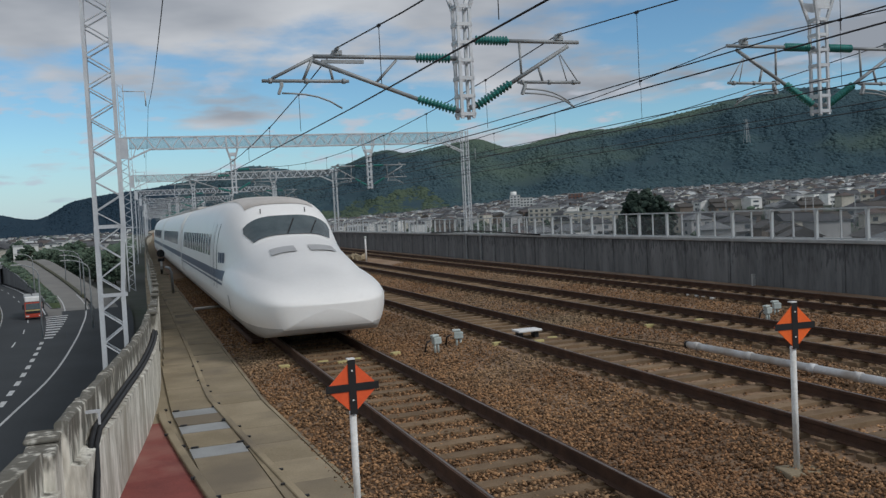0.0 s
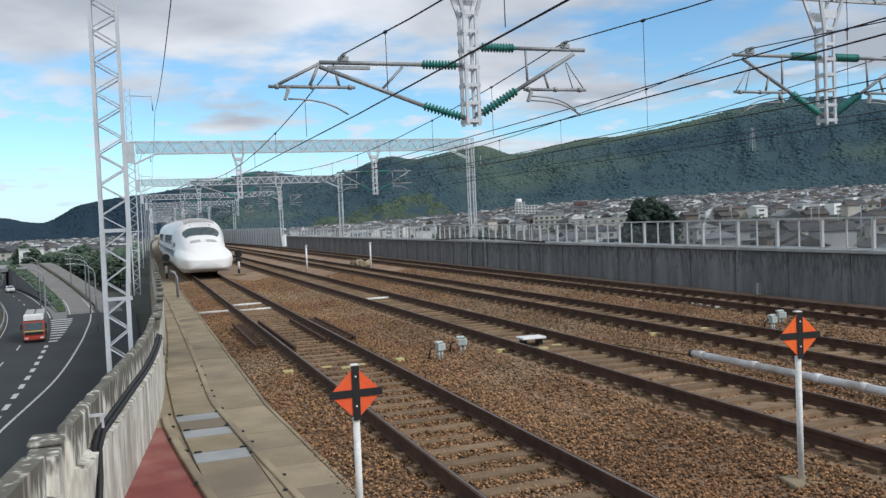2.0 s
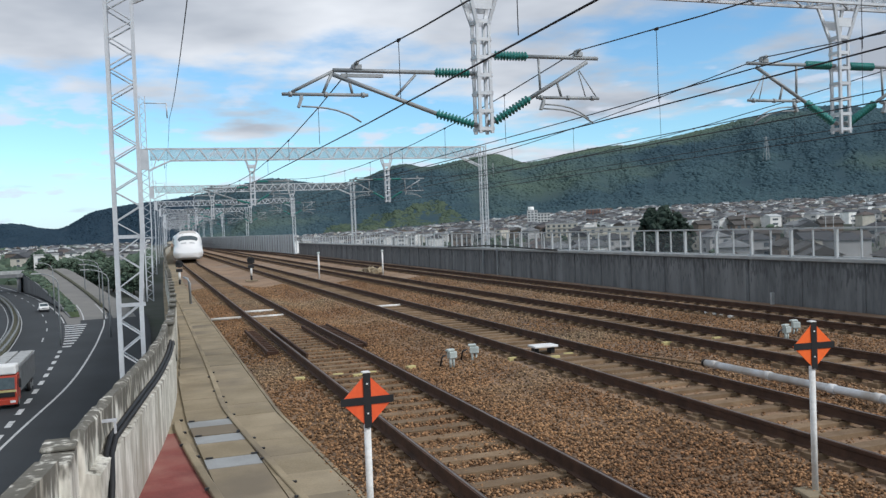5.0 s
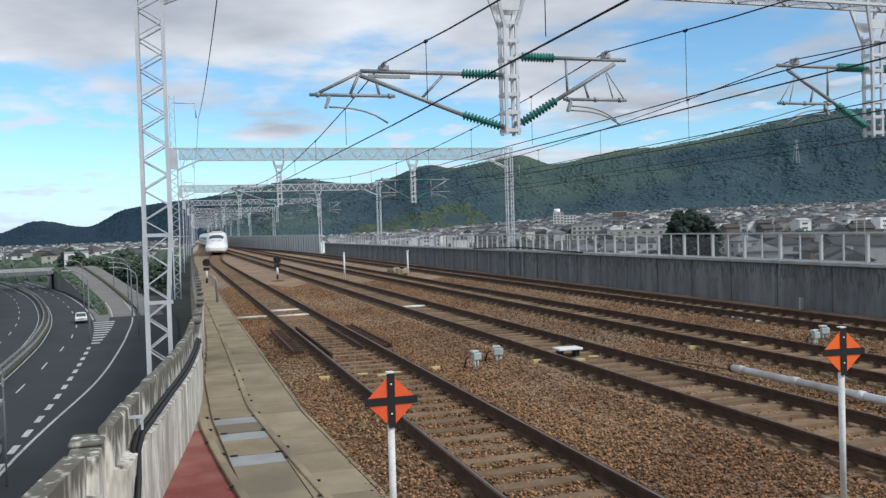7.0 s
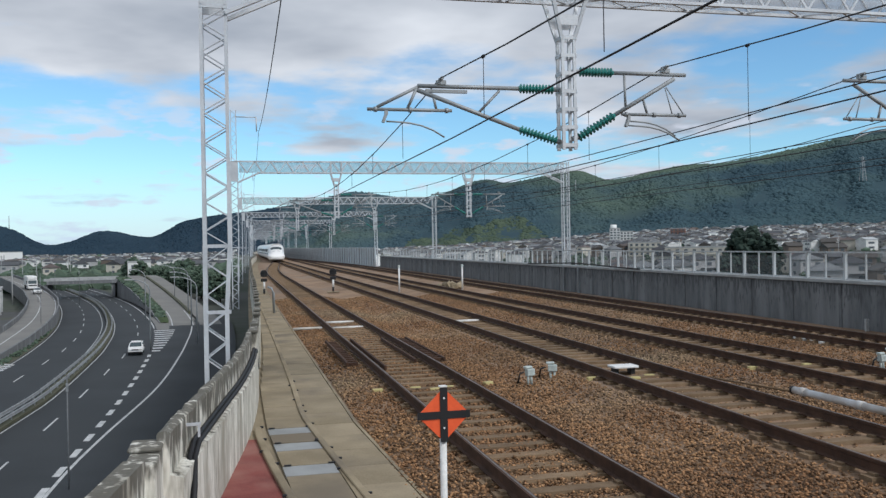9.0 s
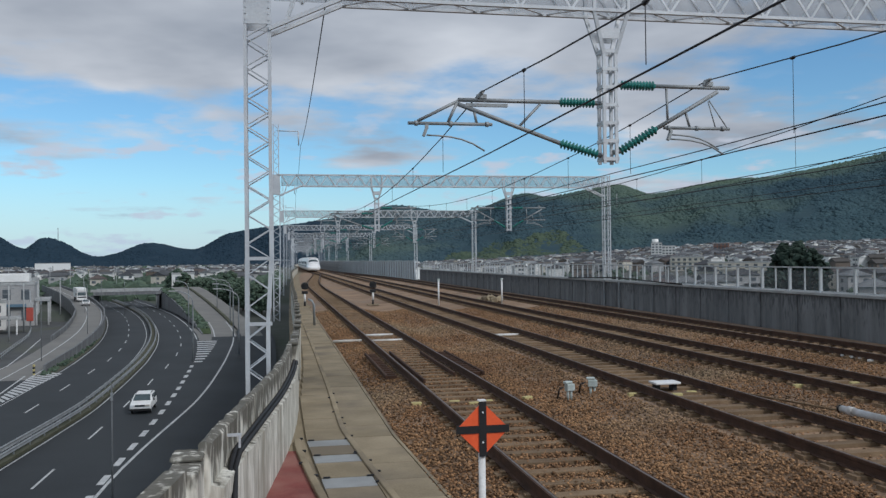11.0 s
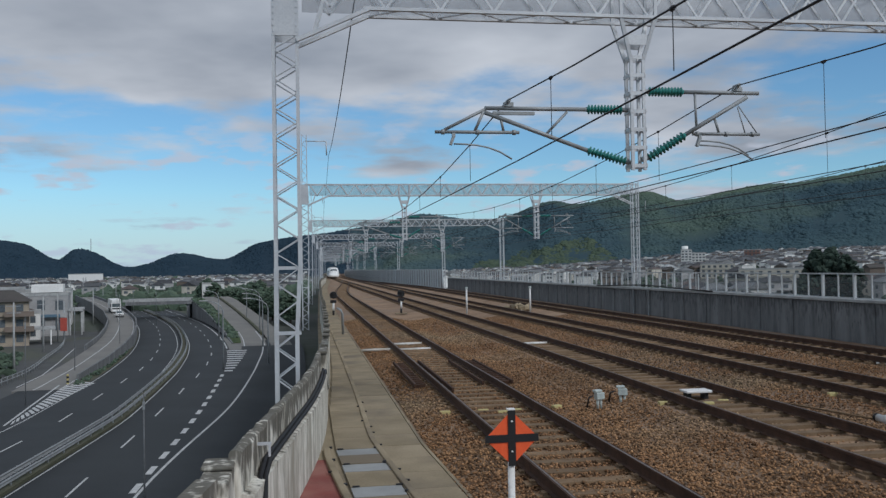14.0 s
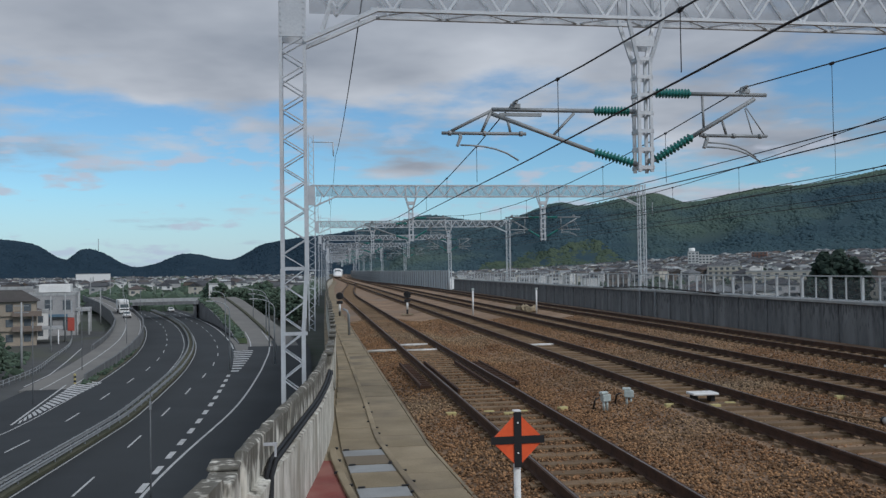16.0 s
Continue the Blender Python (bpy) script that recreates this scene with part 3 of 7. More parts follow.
def build_ramp_east():
    ys = [150 + 3 * k for k in range(39)]

    def edge(off, lift=0.0, y0=150, y1=340):
        return [(smooth_at(RAMP_X, y) + off, y, smooth_at(RAMP_Z, y) + lift) for y in ys if y0 <= y <= y1]

    for name, o0, o1, label in (("ramp_east", -0.3, 3.9, "pale on-ramp descending from an overpass"), ("lane_east", 4.6, 8.2, "pale service lane beside the on-ramp")):
        bm = B()
        lo, hi = edge(o0), edge(o1)
        ribbon(bm, lo, hi)
        ribbon(bm, hi, [(p[0] + 1.2, p[1], GROUND - 0.2) for p in hi])
        tagged(finish(name, bm, "ramp_paving"), label, "road", kind="structure")
    bm = B()
    for o in (0.15, 3.55):
        ribbon(bm, edge(o - 0.09, 0.006, 150, 180), edge(o + 0.09, 0.006, 150, 180))
    tagged(finish("edge_line", bm, "paint"), "white painted edge lines of a ramp", "road marking", kind="structure")
    bm = B()
    sweep(bm, edge(4.25, 0, 172), ((-0.32, -0.3), (-0.32, 0.3), (-0.1, 0.42), (0.32, 0.3), (0.32, -0.3)))
    tagged(finish("verge", bm, "verge"), "low weedy kerb strip between ramp and lane", "verge", kind="structure")
    # grassy bank with a dark wall towards the expressway
    wall, top, mid, inner = [], [], [], []
    for y in [156 + 3 * k for k in range(33)]:
        x = smooth_at(LANE, y) + 3.2
        x = min(x, smooth_at(RAMP_X, y) - 0.5)
        z = smooth_at(BANK_Z, y)
        wall.append((x, y, ROAD - 0.1))
        top.append((x, y, z))
        x1, z1 = smooth_at(RAMP_X, y) - 0.25, smooth_at(RAMP_Z, y) - 0.02
        mid.append(((x + x1) / 2, y, (z + z1) / 2 + 0.25 * min(abs(x1 - x) / 3, 1)))
        inner.append((x1, y, z1))
    bm = B()
    ribbon(bm, top, mid)
    ribbon(bm, mid, inner)
    tagged(finish("bank", bm, "grass"), "grassy bank between ramp and expressway", "bank", kind="structure")
    bm = B()
    sweep(bm, [(p[0], p[1], 0) for p in wall], ((-0.3, ROAD - 0.2), (-0.3, ROAD), (0.0, ROAD), (0.0, ROAD - 0.2)))
    for k in range(len(wall) - 1):
        q = [bm.verts.new(c) for c in (wall[k], wall[k + 1], top[k + 1], top[k])]
        bm.faces.new(q)
        q = [bm.verts.new((c[0] + 0.3, c[1], c[2] + 0.1)) for c in (top[k], top[k + 1])] + [bm.verts.new((c[0], c[1], c[2] + 0.1)) for c in (top[k + 1], top[k])]
        bm.faces.new(q)
        q = [bm.verts.new(c) for c in (top[k], top[k + 1])] + [bm.verts.new((c[0], c[1], c[2] + 0.1)) for c in (top[k + 1], top[k])]
        bm.faces.new(q)
    tagged(finish("retaining_wall", bm, "wall_dark"), "dark stained retaining wall below the grassy bank", "wall", kind="structure")
    # paved nose of the gore
    bm = B()
    left = [lane_line(2.35, y, y)[0] for y in range(143, 172, 4)]
    ribbon(bm, left, [(smooth_at(RAMP_X, p[1]) - 0.3, p[1], ROAD) for p in left], 0.012)
    tagged(finish("gore", bm, "ramp_paving"), "paved nose between ramp and expressway", "road", kind="structure")


build_ramp_east()
strip("ramp_west", ((-29.6, 101, -9.985), (-29.9, 108, -9.93), (-30.6, 127, -9.5), (-33.3, 158, -8.7), (-40.2, 197, -7.9), (-48, 228, -7.4), (-60, 268, -6.6), (-78, 320, -5.5)), 5.4,
      "ramp_paving", "light grey off-ramp climbing beside the expressway", "road")


def build_ramp_walls():
    for side in (-1, 1):
        line = [(-30.0, 108, -9.9), (-30.6, 127, -9.5), (-31.7, 142, -9.15), (-33.3, 158, -8.7), (-36.5, 178, -8.3), (-40.2, 197, -7.9), (-48, 228, -7.4), (-60, 268, -6.6), (-78, 320, -5.5)]
        bm = B()
        if side < 0:
            line = line[2:]
        sweep(bm, line, ((side * 2.85 - 0.13, -2.6), (side * 2.85 - 0.13, 0.75), (side * 2.85 + 0.13, 0.75), (side * 2.85 + 0.13, -2.6)))
        tagged(finish("ramp_wall", bm, "wall_dark"), "dark concrete parapet wall beside a ramp", "wall", kind="structure")
    bm = B()
    prism(bm, ((-60, 60), (-29.5, 60), (-31.5, 105), (-33.5, 140), (-36, 165), (-45, 200), (-60, 215)), GROUND - 0.2, GROUND + 0.12)
    tagged(finish("side_street", bm, "asphalt_light"), "grey side street and forecourt beside the shops", "road", kind="structure")
    bm = B()
    for pts in (((-33.4, 106), (-34.0, 118), (-36.5, 135), (-40.4, 159)), ((-33.6, 130), (-34.6, 146), (-36.6, 156))):
        ribbon(bm, [(x - 0.09, y, GROUND + 0.125) for x, y in pts], [(x + 0.09, y, GROUND + 0.125) for x, y in pts])
    tagged(finish("edge_line", bm, "paint"), "white painted lines of a side street", "road marking", kind="structure")


build_ramp_walls()


def build_west_verge():
    bm = B()
    ys = [104 + 4 * k for k in range(26)]
    ribbon(bm, [lane_line(-15.2 if y < 112 else -14.6, y, y)[0] for y in ys], [lane_line(-13.25, y, y)[0] for y in ys], 0.014)
    tagged(finish("verge", bm, "verge"), "dirt and weed strip below the off-ramp", "verge", kind="structure")
    post = thing("delineator", (-27.6, 105.4, ROAD), "yellow and black banded delineator post at a ramp nose", "post")
    for k in range(5):
        bm = B()
        tube(bm, ((0, 0, -0.05 + 0.25 * k), (0, 0, 0.198 + 0.25 * k)), 0.14, 10)
        part("band", bm, "yellow" if k % 2 == 0 else "black", post)


build_west_verge()


def build_pipe_fence():
    """A low pipe fence along the outer edge of the side street."""
    line = [(-35.6, 104), (-36.0, 118), (-38.6, 135), (-42.4, 158), (-46.5, 176)]
    pts = [(x, y, GROUND + 0.12) for y, x in [(104 + 2 * k, smooth_at([(q[1], q[0]) for q in line], 104 + 2 * k)) for k in range(37)]]
    f = thing("pipe_fence", (0, 0, 0), "low grey pipe fence along a side street", "fence")
    for z in (0.45, 0.85):
        bm = B()
        tube(bm, [(p[0], p[1], p[2] + z) for p in pts], 0.04, 6)
        part("rail", bm, "galv_dull", f)
    for p in pts:
        bm = B()
        tube(bm, ((p[0], p[1], p[2] - 0.1), (p[0], p[1], p[2] + 0.88)), 0.05, 6)
        part("post", bm, "galv_dull", f)


build_pipe_fence()


# ---- viaduct ----
def para_x(y):
    """Inner face of the parapet beside the walkway."""
    return smooth_at(((-40, -0.95), (5, -0.95), (9, -0.50), (12, -0.14), (14.4, 0.14), (17.5, 0.36), (28, 0.72), (58, 1.02), (120, 1.02), (700, 1.02)), y) + west_in(y)


def walk_shift(y):
    """The walkway swings out a little towards the platform end."""
    return 0.045 * max(0.0, 15.0 - y) + west_in(y)


def build_viaduct():
    bm = B()
    ys = [-40, -10, 5, 9, 12, 15, 18, 28] + [58 + 15 * k for k in range(38)]
    left = [(para_x(y) - 0.35, y, -0.5) for y in ys]
    right = [(21.3 - east_in(y), y, -0.5) for y in ys]
    ribbon(bm, left, right)
    a = [(p[0], p[1], -1.6) for p in left]
    ribbon(bm, a, left)
    ribbon(bm, right, [(p[0], p[1], -1.6) for p in right])
    ribbon(bm, [(p[0], p[1], -1.6) for p in right], a)
    tagged(finish("viaduct_deck", bm, "concrete"), "concrete deck of the railway viaduct", "viaduct", kind="structure")
    for y in range(-20, 520, 40):
        bm = B()
        for x in (2.75 + west_in(y), 17.25 - east_in(y)):
            box(bm, x - 1.25, x + 1.25, y - 1, y + 1, GROUND - 0.5, -1.61)
        tagged(finish("viaduct_pier", bm, "concrete"), "plain concrete pier under the railway viaduct", "pier", kind="structure")
    # ballast bed: shoulders beside each track, level between the rails
    bm = B()
    xs = [2.0, 2.6, 3.0, 3.9, 4.9, 5.6, 6.2, 6.9, 7.6, 8.6, 9.6, 10.2, 10.7, 11.3, 12.7, 13.9, 14.6, 15.2, 16.0, 17.2, 18.4, 19.4, 20.98]
    grid = []
    y = -30.0
    while y < END:
        row = []
        for x in xs:
            near = min(abs(x - c) for c in TRACKS)
            h = -0.235 if near < 1.25 else -0.235 - min((near - 1.25) * 0.16, 0.14)
            a, b = 2.0 + walk_shift(y), 20.98 - east_in(y)
            xx = (a if x < 2.1 else x) if y < 58 else a + (x - 2.0) * (b - a) / 18.98
            row.append(bm.verts.new((xx, y, h - 0.01 + noise.noise(Vector((x * 0.9, y * 0.5, 0))) * 0.015)))
        grid.append(row)
        y += 1.0 if y < 60 else 12.0
    for r0, r1 in zip(grid, grid[1:]):
        for i in range(len(xs) - 1):
            bm.faces.new((r0[i], r0[i + 1], r1[i + 1], r1[i])).smooth = True
    tagged(finish("ballast", bm, "ballast"), "rusty brown crushed-stone ballast bed", "ballast", kind="structure")


build_viaduct()


def build_right_wall():
    bm = B()
    sweep(bm, [(21.0, y, 0) for y in (-40, 20, 60, 128)], ((0.0, -0.45), (0.0, 1.18), (0.3, 1.18), (0.3, -0.45)))
    tagged(finish("wall_east", bm, "wall_dark"), "dark weathered concrete parapet wall beside the tracks", "wall", kind="structure")
    bm = B()
    sweep(bm, [(21.0, y, 0) for y in (-40, 20, 60, 128)], ((-0.09, 1.185), (-0.09, 1.3), (0.36, 1.3), (0.36, 1.185)))
    tagged(finish("wall_coping", bm, "coping", 0.02), "pale concrete coping on the parapet wall", "coping", kind="structure")
    # raised pilasters of the wall
    pm = None
    for k in range(60):
        y = -12 + k * 2.75
        if y > 126:
            break
        if pm is None:
            bm = B()
            box(bm, 20.965, 20.998, -0.07, 0.07, -0.45, 1.18)
            ob = finish("wall_pilaster", bm, "wall_dark")
            pm = ob.data
        else:
            ob = new("wall_pilaster", pm)
        ob.location = (0, y, 0)
        tagged(ob, "narrow concrete rib on the parapet wall", "pilaster", "ribs of the parapet wall", "structure")
    fence = thing("fence", (21.1, 0, 1.3), "see-through mesh panel fence in grey metal posts", "fence")
    pos = tpos = pan = None
    y = -9.0
    while y < 126:
        for d, w in ((0, 0.055), (1.04, 0.028)):
            bm = B()
            box(bm, -w, w, -w * 0.8, w * 0.8, 0, 0.96)
            if w > 0.04 and pos is None:
                box(bm, -0.11, 0.11, -0.1, 0.1, 0, 0.04)
                pos = part("post", bm, "fence_grey", fence)
            elif w < 0.04 and tpos is None:
                tpos = part("thin_post", bm, "fence_grey", fence)
            else:
                bm.free()
                src = pos if w > 0.04 else tpos
                ob = new(src.name.split(".")[0], src.data)
                ob.parent = fence
                ob.location = (0, y + d, 0)
                continue
            (pos if w > 0.04 else tpos).location = (0, y + d, 0)
        if pan is None:
            bm = B()
            box(bm, -0.008, 0.008, 0.08, 2.0, 0.08, 0.86)
            pan = part("panel", bm, "mesh_panel", fence)
            pan.location = (0, y, 0)
        else:
            ob = new("panel", pan.data)
            ob.parent, ob.location = fence, (0, y, 0)
        y += 2.08
    bm = B()
    box(bm, -0.045, 0.045, -9, 128, 0.965, 1.02)
    box(bm, -0.03, 0.03, -9, 128, 0.02, 0.06)
    part("rail", bm, "fence_grey", fence)
    # tall ribbed noise barrier further out
    bar = thing("noise_barrier", (0, 0, 0), "tall grey ribbed noise barrier panels beside the track", "noise barrier")
    bm = B()
    sweep(bm, [(20.5 - east_in(y), y, 0) for y in [128.5 + 12 * k for k in range(40)]], ((-0.1, -0.4), (-0.1, 2.55), (0.1, 2.55), (0.1, -0.4)))
    part("panel", bm, "barrier", bar)
    rib = None
    for k in range(150):
        y = 129 + k * 2.0
        if rib is None:
            bm = B()
            box(bm, -0.12, -0.002, -0.1, 0.1, -0.4, 2.6)
            rib = part("post", bm, "galv_dull", bar)
            rib.location = (20.4 - east_in(y), y, 0)
        else:
            ob = new("post", rib.data)
            ob.parent, ob.location = bar, (20.4 - east_in(y), y, 0)


def build_wall_cable():
    c = thing("wall_cable", (0, 0, 0), "black cable bundle draped along the wall coping", "cable")
    bm = B()
    tube(bm, [(20.88, 42 + 2.0 * k, 1.33 + 0.16 * math.sin(k / 9 * math.pi) ** 2) for k in range(10)], 0.04, 7)
    part("strand", bm, "black", c)
    for y in (50.5, 53.0):
        bm = B()
        box(bm, 20.86, 20.95, y - 0.05, y + 0.05, -0.4, 1.3)
        part("duct", bm, "galv_dull", c)


build_wall_cable()
M["fence_grey"] = material("fence_grey", (0.54, 0.56, 0.57), (0.42, 0.44, 0.45), 0.6, 0.2, scale=2, fine=30)
M["mesh_panel"] = material("mesh_panel", (0.36, 0.385, 0.40), (0.29, 0.315, 0.33), 0.5, scale=2, fine=60, transparent=0.89)
M["barrier"] = material("barrier", (0.56, 0.61, 0.645), (0.42, 0.46, 0.49), 0.8, scale=0.5, fine=12, streak=0.2)
build_right_wall()


def build_parapet():
    """The old parapet: a thick lower wall with a ledge that carries cables, a thinner upper wall, ribs further on."""
    ys = [8.7, 9.5, 10.5, 11.5, 12.5, 13.5, 14.5, 15.5, 16.5, 17.5, 18.5]
    wall = tagged(new("wall_west"), "old streaked white concrete parapet wall", "wall", kind="structure")
    bm = B()
    rnd = random.Random(4)
    line = [(para_x(8.7 + 0.2 * k), 8.7 + 0.2 * k, 0) for k in range(50)]
    sweep(bm, line, ((0.0, -0.4), (0.0, 0.1), (0.0, 0.60), (-0.13, 0.63), (-0.13, 0.8), (-0.13, 1.02), (-0.145, 1.05), (-0.19, 1.06), (-0.235, 1.05), (-0.25, 1.0), (-0.25, -1.0)))
    for v in bm.verts:
        if v.co.z > 0.5:
            v.co += Vector((rnd.uniform(-0.009, 0.009), 0, rnd.uniform(-0.022, 0.008)))
    part("wall_body", bm, "parapet", wall)
    bm = B()
    line = [(para_x(y) - 0.16, y, 0) for y in (-40, -10, 0, 4, 6, 8.0)]
    sweep(bm, line, ((0.1, -0.4), (0.1, 0.58), (-0.03, 0.6), (-0.03, 0.94), (-0.22, 0.94), (-0.24, -1.0)))
    part("wall_body", bm, "parapet", wall)
    bm = B()
    x = para_x(8.3)
    box(bm, x - 0.42, x - 0.14, 8.0, 8.72, -1.0, 0.90)
    box(bm, x - 0.44, x - 0.13, 8.45, 8.85, 0.905, 0.95)
    part("wall_pier", bm, "parapet", wall, "broken-topped wall pier", 0.02)
    # beyond the walkway's bend the wall is a row of ribbed panels
    bm = B()
    line = [(para_x(y) - 0.05, y, 0) for y in [18.5, 22, 28, 40] + [58 + 15 * k for k in range(38)]]
    sweep(bm, line, ((0.0, -0.4), (0.0, 0.98), (-0.16, 0.98), (-0.16, -1.0)))
    part("wall_body", bm, "parapet", wall)
    rib = None
    y = 18.6
    while y < 260:
        if rib is None:
            bm = B()
            box(bm, -0.1, 0.05, -0.12, 0.12, -0.4, 1.0)
            box(bm, -0.14, 0.07, -0.16, 0.16, 1.002, 1.06)
            rib = part("rib", bm, "parapet", wall, bevel=0.015)
            ob = rib
        else:
            ob = new("rib", rib.data)
            ob.parent = wall
            ob.modifiers.new("bevel", "BEVEL").width = 0.015
        ob.location = (para_x(y) - 0.08 + rnd.uniform(-0.02, 0.02), y, rnd.uniform(-0.05, 0.05))
        y += 2.2
    cable = thing("cable", (0, 0, 0), "pair of thick black cables lying along the wall ledge", "cable")
    for k, (dx, dz) in enumerate(((-0.035, 0.685), (-0.085, 0.71))):
        bm = B()
        pts = [(para_x(9.0) + 0.03 + dx * 0.5 - 0.03 * k, 8.62, -0.3), (para_x(9.0) + 0.04 + dx * 0.5 - 0.03 * k, 8.8, 0.05), (para_x(9.1) + 0.05 + dx * 0.5 - 0.03 * k, 9.05, 0.4), (para_x(9.4) + 0.02 + dx, 9.4, dz - 0.08)]
        pts += [(para_x(y) + dx, y, dz) for y in [9.8 + 0.5 * j for j in range(18)]]
        pts.append((para_x(19) - 0.02, 19.0, 0.2))
        tube(bm, pts, 0.03, 7)
        part("strand", bm, "black", cable)
    clamp = thing("cable_clamp", (para_x(9.6), 9.6, 0.8), "small grey steel clamp bolted to the wall", "clamp")
    bm = B()
    beam(bm, (-0.16, 0, 0.12), (0.02, 0, 0.12), 0.03)
    beam(bm, (0.0, 0, 0.12), (0.0, 0, -0.02), 0.025)
    part("bracket", bm, "galv", clamp)


build_parapet()


def build_walkway():
    """Trough covers and slabs beside the track, with the red-painted strip."""
    bm = B()
    ys = [-30, 2, 6, 8, 10, 12, 13.2, 14.3]
    ribbon(bm, [(para_x(y) - 0.02, y, -0.318) for y in ys], [(0.32 + walk_shift(y) * 1.3, y, -0.318) for y in ys])
    tagged(finish("red_strip", bm, "red_floor"), "faded dark red painted strip beside the parapet", "floor", kind="structure")
    bm = B()
    ys = [-30, 6, 9, 12, 14.3, 17.5, 22, 28, 58, 80, 100, 120]
    ribbon(bm, [(para_x(y) - 0.05, y, -0.325) for y in ys], [(1.96 + walk_shift(y), y, -0.325) for y in ys])
    tagged(finish("walkway_bed", bm, "concrete"), "mortar bed under the walkway slabs", "floor", kind="structure")
    walkway = tagged(new("walkway"), "pale concrete trough-cover walkway beside the track", "walkway", kind="structure")
    bm = B()
    sweep(bm, [(2.0 + walk_shift(y), y, 0) for y in [-30, 15, 20] + [58 + 15 * k for k in range(38)]], ((-0.05, -0.36), (-0.05, -0.275), (0.0, -0.275), (0.0, -0.36)))
    part("kerb", bm, "concrete", walkway)
    rnd = random.Random(7)

    def slab(x0, x1, y0, y1, metal=False):
        bm = B()
        d0, d1 = walk_shift(y0), walk_shift(y1)
        prism(bm, ((x0 + d0, y0), (x1 + d0, y0), (x1 + d1, y1), (x0 + d1, y1)), -0.35, -0.283 + rnd.uniform(-0.005, 0.005))
        ob = part("metal_slab" if metal else "slab", bm, "metal_slab" if metal else "concrete", walkway)
        if metal:
            ob["label"] = "pale grey metal cover plate"
            for x in (x0 + 0.05, x1 - 0.05):
                bm = B()
                box(bm, x + d0 - 0.05, x + d0 + 0.05, y1 - 0.02, y1 + 0.012, -0.282, -0.262)
                part("lifting_lug", bm, "black", ob)

    # narrow raised kerbs with lifting slots along the trough covers
    for pts, w, top, every in ((((5.0, 2.0), (9.55, 1.59), (12.7, 1.33), (14.6, 1.2), (15.9, 1.13), (19.9, 1.16), (30, 1.18), (58, 1.18), (76, 1.42), (95, 1.68), (118, 2.05)), 0.10, -0.256, 0.62),
                               (((5.0, 1.14), (10.0, 0.67), (12.2, 0.46), (14.4, 0.30), (15.3, 0.30)), 0.11, -0.262, 0.85)):
        bm = B()
        ys = [5.0 + 0.5 * k for k in range(227) if 5.0 + 0.5 * k <= pts[-1][0]]
        sweep(bm, [(smooth_at(pts, y), y, 0) for y in ys], ((-w / 2, -0.36), (-w / 2, top - 0.01), (-w / 2 + 0.012, top), (w / 2 - 0.012, top), (w / 2, top - 0.01), (w / 2, -0.36)))
        curb = part("kerb", bm, "concrete", walkway)
        for k in range(22):
            y = 8.2 + every * k + rnd.uniform(-0.08, 0.08)
            if y > min(pts[-1][0], 20) or rnd.random() < 0.2:
                continue
            x = smooth_at(pts, y) + (w / 2 + 0.012) * (1 if k % 3 else -1)
            bm = B()
            box(bm, x - 0.028, x + 0.028, y - 0.02, y + 0.02, -0.29, -0.258)
            part("lifting_lug", bm, "black", curb)

    plates = ((11.75, 12.28), (13.25, 13.73), (14.42, 14.88))
    cuts = [4.0 + 1.0 * k for k in range(7)] + [11.72, 11.75, 12.28, 12.31, 13.22, 13.25, 13.73, 13.76, 14.39, 14.42, 14.88, 14.91, 15.9] + [16.9 + 1.0 * k for k in range(104)]
    for y0, y1 in zip(cuts, cuts[1:]):
        if y1 - y0 < 0.05:
            continue
        slab(max(0.45, min(para_x(y0), 1.02) + 0.04) if y0 > 15 else 0.45, 1.17, y0, y1 - 0.005, (y0, y1) in plates)
    for k in range(116):
        slab(1.185, 1.935, 4.0 + k, 4.996 + k)
    bm = B()
    ys = [120 + 15 * k for k in range(33)]
    sweep(bm, [(1.5 + walk_shift(y), y, 0) for y in ys], ((-0.4, -0.36), (-0.4, -0.283), (0.44, -0.283), (0.44, -0.36)))
    part("slab", bm, "concrete", walkway)


build_walkway()


# ---- overhead line ----
def lattice(bm, p0, p1, s, width, depth, pitch, chord=0.05, lace=0.028):
    """A square lattice column or beam from p0 to p1: four chords, laced on all four sides. s: its sideways direction."""
    p0, p1, s = Vector(p0), Vector(p1), Vector(s).normalized()
    d = (p1 - p0)
    ln = d.length
    d.normalize()
    t = d.cross(s).normalized()
    corner = [s * i * width / 2 + t * j * depth / 2 for i, j in ((-1, -1), (1, -1), (1, 1), (-1, 1))]
    for c in corner:
        beam(bm, p0 + c, p1 + c, chord, chord, up=s)
    n = max(1, round(ln / pitch))
    for f in range(4):
        c0, c1 = corner[f], corner[(f + 1) % 4]
        for k in range(n):
            a, b = p0 + d * (ln * k / n), p0 + d * (ln * (k + 1) / n)
            if (k + f // 2) % 2:
                beam(bm, a + c0, b + c1, lace, lace * 0.4, up=s)
            else:
                beam(bm, a + c1, b + c0, lace, lace * 0.4, up=s)


BEAM_Z0, BEAM_Z1 = 7.5, 8.22


